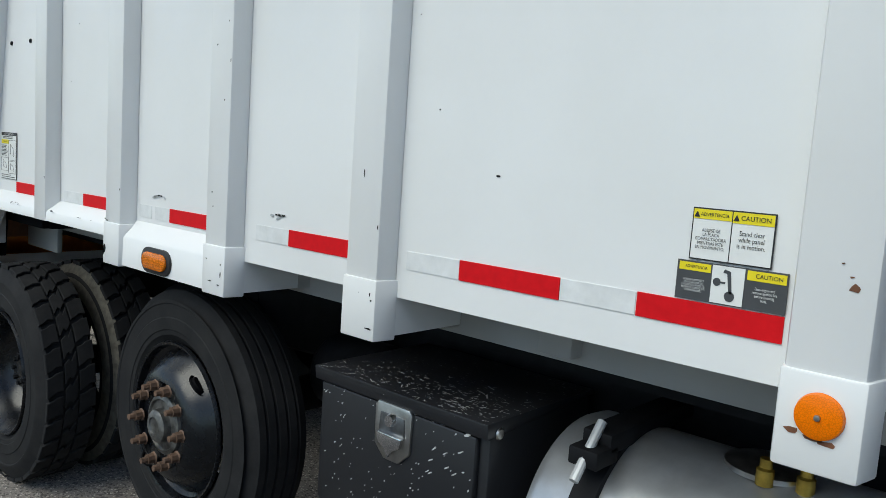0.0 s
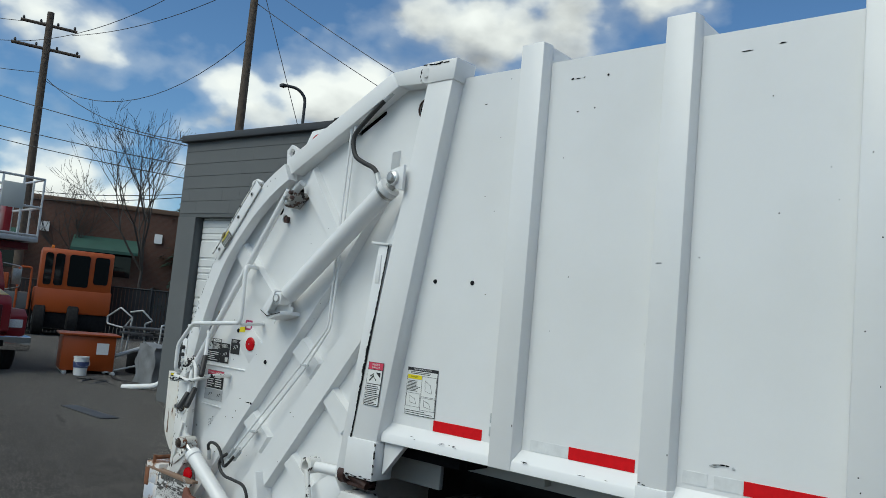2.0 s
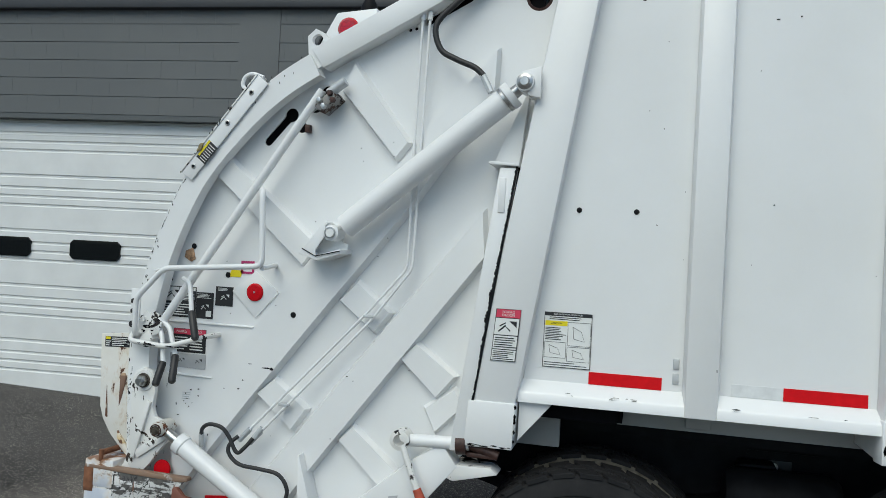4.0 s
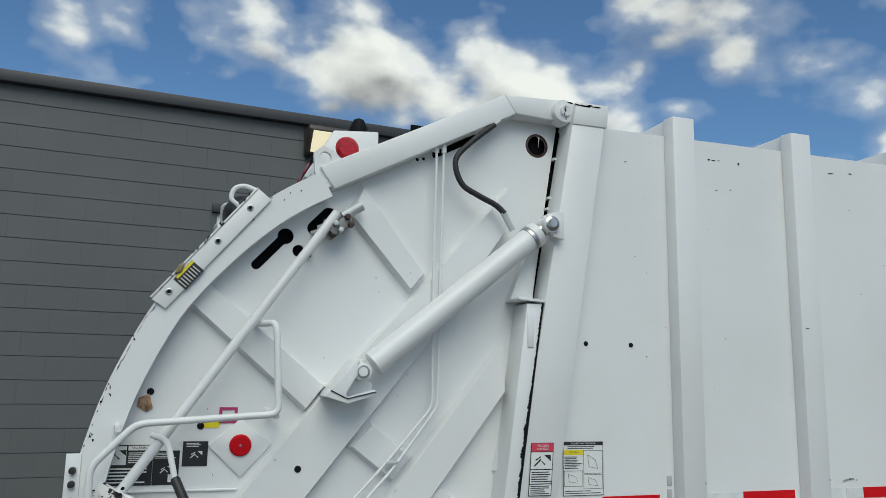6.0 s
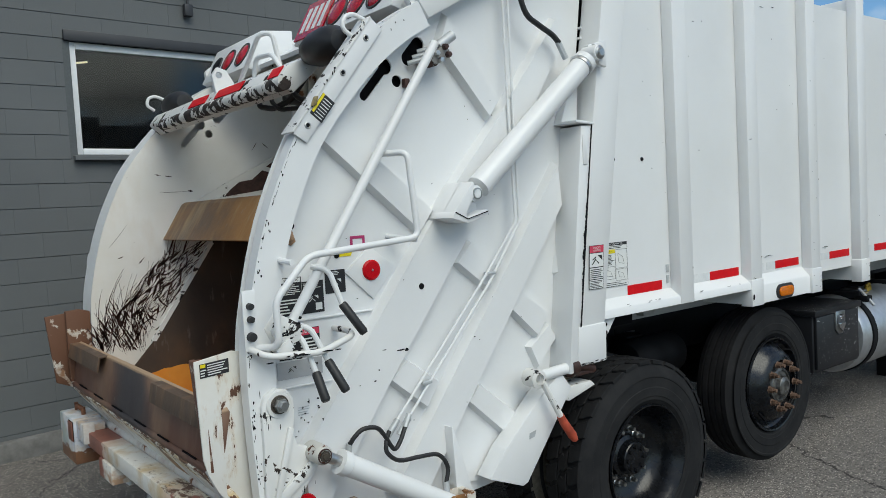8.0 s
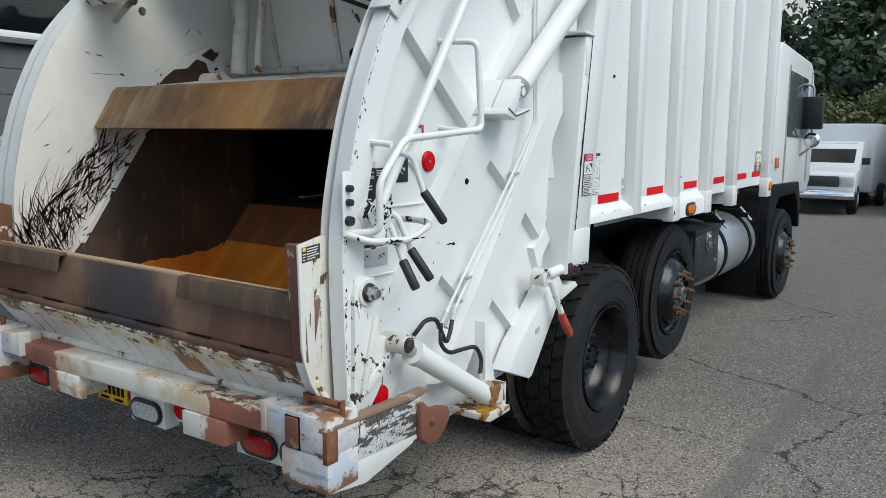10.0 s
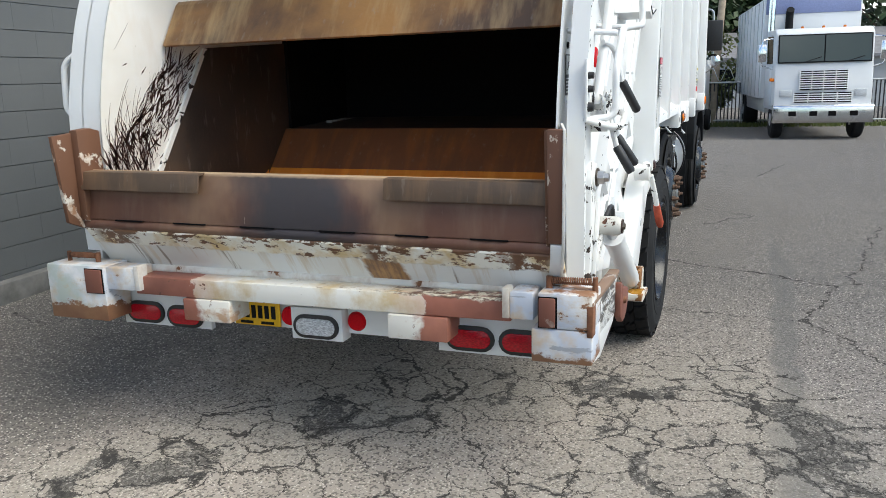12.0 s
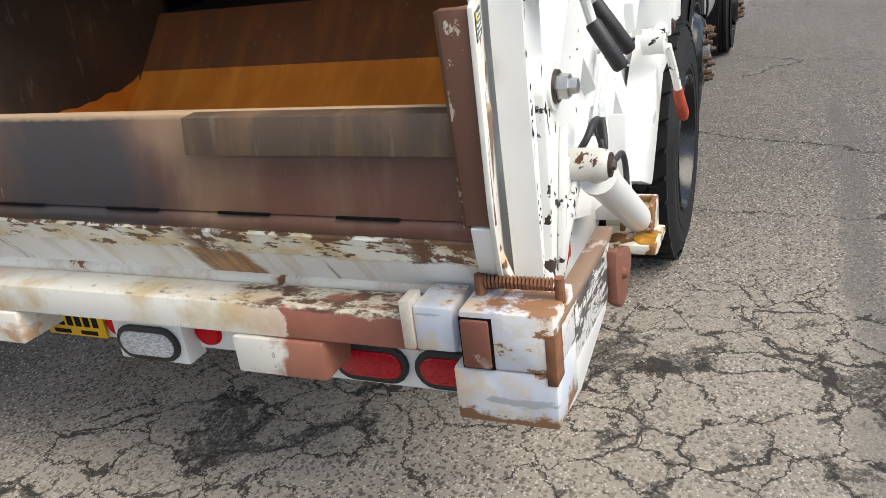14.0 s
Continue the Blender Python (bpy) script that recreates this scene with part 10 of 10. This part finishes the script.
def bare_tree(at, h, seed):
    rng = random.Random(seed)
    t = thing("bare_tree", "leafless tree with fine twigs", "tree", at=at)
    bm = B()

    def grow(p, d, length, r, depth):
        q = p + d * length
        tube(bm, [p, p.lerp(q, 0.5) + Vector((rng.uniform(-1, 1), rng.uniform(-1, 1), 0)) * length * 0.05, q], [r, r * 0.85, r * 0.7], 5 if depth > 1 else 8)
        if depth < 6:
            for _ in range((5, 3, 3, 2, 2, 2)[depth]):
                nd = (d + Vector((rng.gauss(0, 0.36), rng.gauss(0, 0.36), rng.uniform(0.0, 0.35)))).normalized()
                grow(q, nd, length * rng.uniform(0.62, 0.85), max(0.007, r * 0.56), depth + 1)

    grow(Vector((0, 0, 0)), Vector((0.03, 0.02, 1)), h * 0.25, 0.10, 0)
    part("crown", bm, plain("grey_bark", (0.05, 0.043, 0.038), 0.85, vary=0.2, scale=6), t)


bare_tree((-31.3, 14.6, 0), 11.4, 81)
bare_tree((-38.5, 14.6, 0), 8.4, 82)
bare_tree((-29.5, 5.0, 0), 7.0, 83)

# the yard behind is swung round with the workshop
for ob in [o for o in scene.objects if o.parent is None and o is not building and o is not door]:
    first = ob.children[0].data.vertices[0].co if ob.children and ob.children[0].data else Vector()
    if (ob.matrix_basis @ first).x < -9.3:
        turn, lift = (-0.3, 0.0) if ob is red else (-1.15, ground_height(-13, 5))
        swing = Matrix.Translation((2.6, -2.6, 0.0)) @ Matrix.Rotation(radians(turn), 4, "Z") @ Matrix.Translation((-2.6, 2.6, lift))
        ob.matrix_basis = swing @ ob.matrix_basis

# ---- towards the street: box truck, pickup, trailer, house ----
GZ = ground_height(18.0, 0)
boxt = cast("box_truck", "white cab-over box truck with chrome bumper and slatted grille", "box truck", pose(17.75, -2.05, GZ, 0, 0, 7))
bm = B()
prism(bm, [(0.0, 0.75), (0.02, 1.35), (0.12, 1.95), (0.22, 2.70), (0.4, 2.82), (1.9, 2.85), (1.95, 0.75)], "y", -1.16, 1.16, 0.06)
part("cab", bm, M_GREYW, boxt)
bm = B()
prism(bm, [(0.068, 1.95), (0.17, 2.66), (0.18, 2.66), (0.085, 1.95)], "y", -1.10, 1.10)
part("windscreen_seal", bm, M_BLACK, boxt)
for y0, y1 in ((-1.07, -0.015), (0.015, 1.07)):
    bm = B()
    prism(bm, [(0.065, 1.98), (0.158, 2.63), (0.168, 2.63), (0.08, 1.98)], "y", y0, y1)
    o = part("windscreen", bm, M_WINDSCREEN, boxt, "split flat windscreen")
    o.location.x = -0.012
for z0, n, w in ((1.30, 8, 0.56), (0.98, 4, 0.68)):
    for k in range(n):
        bm = B()
        z = z0 + 0.056 * k
        box(bm, -0.05, 0.03, -w, w, z, z + 0.026, 0.004)
        part("grille_slat", bm, M_FRAME, boxt)
    for k in range(5):
        bm = B()
        y = -w + 2 * w * k / 4
        box(bm, -0.045, 0.02, y - 0.01, y + 0.01, z0 - 0.03, z0 + 0.056 * n, 0.002)
        part("grille_post", bm, M_FRAME, boxt)
    bm = B()
    box(bm, -0.02, 0.03, -w, w, z0 - 0.03, z0 + 0.056 * n)
    part("grille_back", bm, M_DARK, boxt)
for y in (-0.55, 0.45):
    bm = B()
    tube(bm, [(0.055, y, 1.97), (0.075, y - 0.38, 2.09)], 0.012, 6)
    part("wiper", bm, M_BLACK, boxt, "black wiper")
bm = B()
prism(bm, [(-0.16, 0.44), (-0.2, 0.52), (-0.2, 0.84), (-0.17, 0.9), (0.1, 0.9), (0.1, 0.44)], "y", -1.18, 1.18, 0.02)
part("bumper", bm, M_CHROME, boxt, "chrome bumper")
for y in (-0.72, -0.22, 0.22, 0.72):
    bm = B()
    box(bm, -0.21, -0.17, y - 0.09, y + 0.09, 0.62, 0.74)
    part("bumper_slot", bm, M_DARK, boxt)
for y in (-0.88, 0.88):
    bm = B()
    box(bm, -0.03, 0.03, y - 0.14, y + 0.14, 1.10, 1.28, 0.015)
    part("headlamp", bm, M_LENS_CLEAR, boxt, "square headlamp")
bm = B()
box(bm, 0.1, 0.25, 1.16, 1.26, 1.5, 1.58, 0.01)
part("marker_lamp", bm, M_LENS_AMBER, boxt)
bm = B()
prism(bm, [(0.55, 1.95), (0.62, 2.65), (1.6, 2.68), (1.6, 1.95)], "y", 1.158, 1.17)
part("side_window", bm, M_GLASS, boxt)
bm = B()
box(bm, 0.5, 1.65, 1.162, 1.172, 0.85, 1.9, 0.003)
part("door", bm, M_GREYW, boxt)
bm = B()
box(bm, 2.15, 9.4, -1.24, 1.24, 1.0, 3.75, 0.03)
part("cargo_box", bm, M_GREYW, boxt, "white cargo box")
bm = B()
box(bm, 2.12, 2.2, -1.2, 1.2, 3.3, 3.76, 0.02)
part("roof_band", bm, plain("blue_band", (0.20, 0.24, 0.42), 0.4), boxt, "blue roof band")
for k in range(8):
    bm = B()
    box(bm, 2.4 + 0.9 * k, 2.44 + 0.9 * k, 1.24, 1.26, 1.05, 3.7)
    part("box_seam", bm, M_GALV, boxt)
bm = B()
tube(bm, [(2.02, 1.05, 0.9), (2.02, 1.05, 3.9)], 0.09, 14)
part("exhaust_stack", bm, M_CHROME, boxt, "chrome exhaust stack")
bm = B()
tube(bm, [(2.02, 0.6, 2.9), (2.02, 0.6, 3.3), (1.9, 0.6, 3.4)], 0.1, 12, 0.08)
part("air_intake", bm, M_BLACK, boxt)
bm = B()
box(bm, 2.2, 8.6, -1.1, 1.1, 0.6, 1.0, 0.02)
part("skirt", bm, M_GALV, boxt, "dull grey side skirt")
for s in (-1, 1):
    simple_wheel(boxt, 0.75, 0.84 if s > 0 else -1.12, 0.49, 0.49, 0.28, M_SILVER)
    simple_wheel(boxt, 7.0, 0.72 if s > 0 else -1.16, 0.49, 0.49, 0.44, M_SILVER)
    bm = B()
    tube(bm, [(0.5, 1.15 * s, 2.6), (0.35, 1.45 * s, 2.55), (0.35, 1.45 * s, 1.9), (0.5, 1.15 * s, 1.8)], 0.018, 8, 0.06)
    box(bm, 0.32, 0.38, 1.45 * s - 0.1, 1.45 * s + 0.1, 2.0, 2.45, 0.015)
    part("mirror", bm, M_CHROME, boxt, "chrome mirror")
for y in (-0.5, 0.0, 0.5):
    bm = B()
    lathe(bm, [(0.04, 0), (0.035, 0.05), (0, 0.06)], (0.5, y, 2.82), "z", 10)
    part("roof_lamp", bm, M_LENS_AMBER, boxt)

pick = cast("pickup", "white pickup truck parked nose out", "pickup truck", pose(17.4, 2.03, ground_height(17.4, 0), 0, 0, 3))
bm = B()
prism(bm, [(0.0, 0.55), (-0.03, 0.7), (0.0, 1.02), (0.12, 1.08), (1.35, 1.18), (1.6, 1.2), (1.6, 0.5), (0.3, 0.5)], "y", -0.98, 0.98, 0.05)
part("hood", bm, M_GREYW, pick)
bm = B()
prism(bm, [(1.4, 0.5), (1.4, 1.2), (2.05, 1.80), (3.2, 1.82), (3.5, 1.2), (5.4, 1.15), (5.4, 0.5)], "y", -0.95, 0.95, 0.06)
part("cab", bm, M_GREYW, pick)
bm = B()
prism(bm, [(1.50, 1.26), (2.04, 1.755), (2.02, 1.77), (1.47, 1.27)], "y", -0.8, 0.8)
part("windscreen", bm, M_GLASS, pick)
bm = B()
box(bm, -0.07, 0.05, -0.62, 0.62, 0.72, 0.98, 0.02)
part("grille", bm, plain("dark_pickup_grille", (0.03, 0.03, 0.032), 0.4), pick, "dark grille")
for y in (-0.8, 0.8):
    bm = B()
    box(bm, -0.07, 0.06, y - 0.15, y + 0.15, 0.74, 0.97, 0.02)
    part("headlamp", bm, M_LENS_CLEAR, pick)
bm = B()
prism(bm, [(-0.2, 0.42), (-0.24, 0.5), (-0.2, 0.65), (0.1, 0.65), (0.1, 0.42)], "y", -1.0, 1.0, 0.02)
part("bumper", bm, M_CHROME, pick, "dull chrome bumper")
for s in (-1, 1):
    simple_wheel(pick, 0.85, 0.75 if s > 0 else -1.0, 0.38, 0.38, 0.25, M_SILVER)
    simple_wheel(pick, 4.3, 0.75 if s > 0 else -1.0, 0.38, 0.38, 0.25, M_SILVER)
    bm = B()
    box(bm, 1.75, 1.85, 1.02 * s - 0.12, 1.02 * s + 0.12, 1.22, 1.4, 0.02)
    part("mirror", bm, M_BLACK_SATIN, pick)
trail = cast("cargo_trailer", "tall white box trailer behind the pickup", "trailer", pose(20.6, 2.15, ground_height(20.6, 0)))
bm = B()
box(bm, 0.0, 3.2, -1.1, 1.1, 0.45, 2.35, 0.06)
part("box", bm, M_GREYW, trail)
simple_wheel(trail, 1.4, -1.28, 0.33, 0.33, 0.2, M_SILVER)
simple_wheel(trail, 1.4, 1.08, 0.33, 0.33, 0.2, M_SILVER)
house = cast("house", "low pale grey house beyond the fence", "house", pose(38.0, -10.0, -0.4))
bm = B()
box(bm, 0.0, 6.0, 0.0, 14.0, 0.0, 2.6)
part("wall", bm, plain("pale_siding", (0.42, 0.43, 0.44), 0.7, vary=0.06, scale=1), house)
bm = B()
prism(bm, [(-0.4, 2.55), (3.0, 3.9), (6.4, 2.55), (6.4, 2.4), (3.0, 3.7), (-0.4, 2.4)], "y", -0.4, 14.4)
part("roof", bm, plain("grey_shingle", (0.2, 0.2, 0.21), 0.8, vary=0.2, scale=5), house)
for y in (2.0, 6.0, 10.5):
    bm = B()
    box(bm, -0.04, 0.05, y, y + 1.2, 1.0, 2.0)
    part("window", bm, M_GLASS, house)
# strip of grass at the fence foot
bm = B()
rng = random.Random(90)
for _ in range(5200):
    k = rng.uniform(0, 1)
    x, y = 24.0 + 1.5 * k - rng.uniform(0.0, 1.4), 9.0 - 23.0 * k
    h, a = rng.uniform(0.05, 0.16), rng.uniform(0, 6.283)
    z = ground_height(x, y)
    u = Vector((math.cos(a), math.sin(a), 0)) * 0.03
    bm.faces.new([bm.verts.new(v) for v in (Vector((x, y, z)) - u, Vector((x, y, z)) + u, Vector((x, y, z + h)) + u * rng.uniform(-2, 2))])
me = bpy.data.meshes.new("grass")
bm.to_mesh(me)
bm.free()
me.materials.append(leaf_paint("mossy_grass", (0.05, 0.075, 0.015), (0.13, 0.15, 0.03)))
tagged(new("grass", me), "strip of short yellow-green grass along the fence", "grass", kind="stuff")

# ---- the wall's concrete blocks, one by one near the lorry ----
bm = B()
cz, cx, g, gv = 0.0018, 0.0004, 0.0028, 0.0002
for a in ((gv, W - gv, g, H - g),):
    x0, x1, z0, z1 = a
    v = [bm.verts.new(p) for p in ((x0, 0.006, z0), (x1, 0.006, z0), (x1, 0.006, z1), (x0, 0.006, z1), (x0 + cx, 0.0, z0 + cz), (x1 - cx, 0.0, z0 + cz), (x1 - cx, 0.0, z1 - cz), (x0 + cx, 0.0, z1 - cz))]
    for q in ((4, 5, 6, 7), (0, 1, 5, 4), (1, 2, 6, 5), (2, 3, 7, 6), (3, 0, 4, 7)):
        bm.faces.new([v[i] for i in q])
bmesh.ops.recalc_face_normals(bm, faces=bm.faces)
BLOCK = bpy.data.meshes.new("block")
bm.to_mesh(BLOCK)
bm.free()
BLOCK.materials.append(M_BLOCK)


def clear_spans(x0, x1, z):
    """What is left of a block's length beside the door and the window."""
    spans = [(x0, x1)]
    for a, b, lo, hi in ((BUILD_X0 - 0.3, DOOR_X1 + 0.46, -1.0, DOOR_Z + 0.1), (DOOR_X1, DOOR_X1 + 0.46, 3.0, 5.0), (WIN[0] - 0.06, WIN[1] + 0.06, WIN[2] - 0.04, WIN[3] + 0.08)):
        if lo < z + H / 2 < hi:
            spans = [p for s0, s1 in spans for p in ((s0, min(s1, a)), (max(s0, b), s1)) if p[1] - p[0] > 0.02]
    return spans


rest = []
near = 0
rng = random.Random(3)
for row in range(22):
    z = -0.016 + row * H
    x = BUILD_X0 - (W / 2 if row % 2 else 0.0)
    while x < BUILD_X1 - 0.05:
        for xa, xe in clear_spans(max(x, BUILD_X0), min(x + W, BUILD_X1), z):
            if -3.7 <= x < 1.3 and near < 300 and xe - xa > W - 0.001:
                ob = part("block", BLOCK, None, building)
                ob.location = (x, WALL_Y + 0.014 + rng.uniform(-0.0005, 0.0005), z)
                near += 1
            else:
                rest.append((xa, WALL_Y + 0.014 + rng.uniform(-0.0005, 0.0005), z, xe))
        x += W
verts, faces = [], []
for x, y, z, xe in rest:
    n = len(verts)
    a, b, c, d = x + gv, xe - gv, z + g, z + H - g
    verts += [(a, y + 0.006, c), (b, y + 0.006, c), (b, y + 0.006, d), (a, y + 0.006, d), (a + cx, y, c + cz), (b - cx, y, c + cz), (b - cx, y, d - cz), (a + cx, y, d - cz)]
    faces += [tuple(n + i for i in q) for q in ((4, 5, 6, 7), (0, 1, 5, 4), (1, 2, 6, 5), (2, 3, 7, 6), (3, 0, 4, 7))]
me = bpy.data.meshes.new("far_blocks")
me.from_pydata(verts, [], faces)
me.materials.append(M_BLOCK)
tagged(part("far_blocks", me, None, building), kind="stuff")
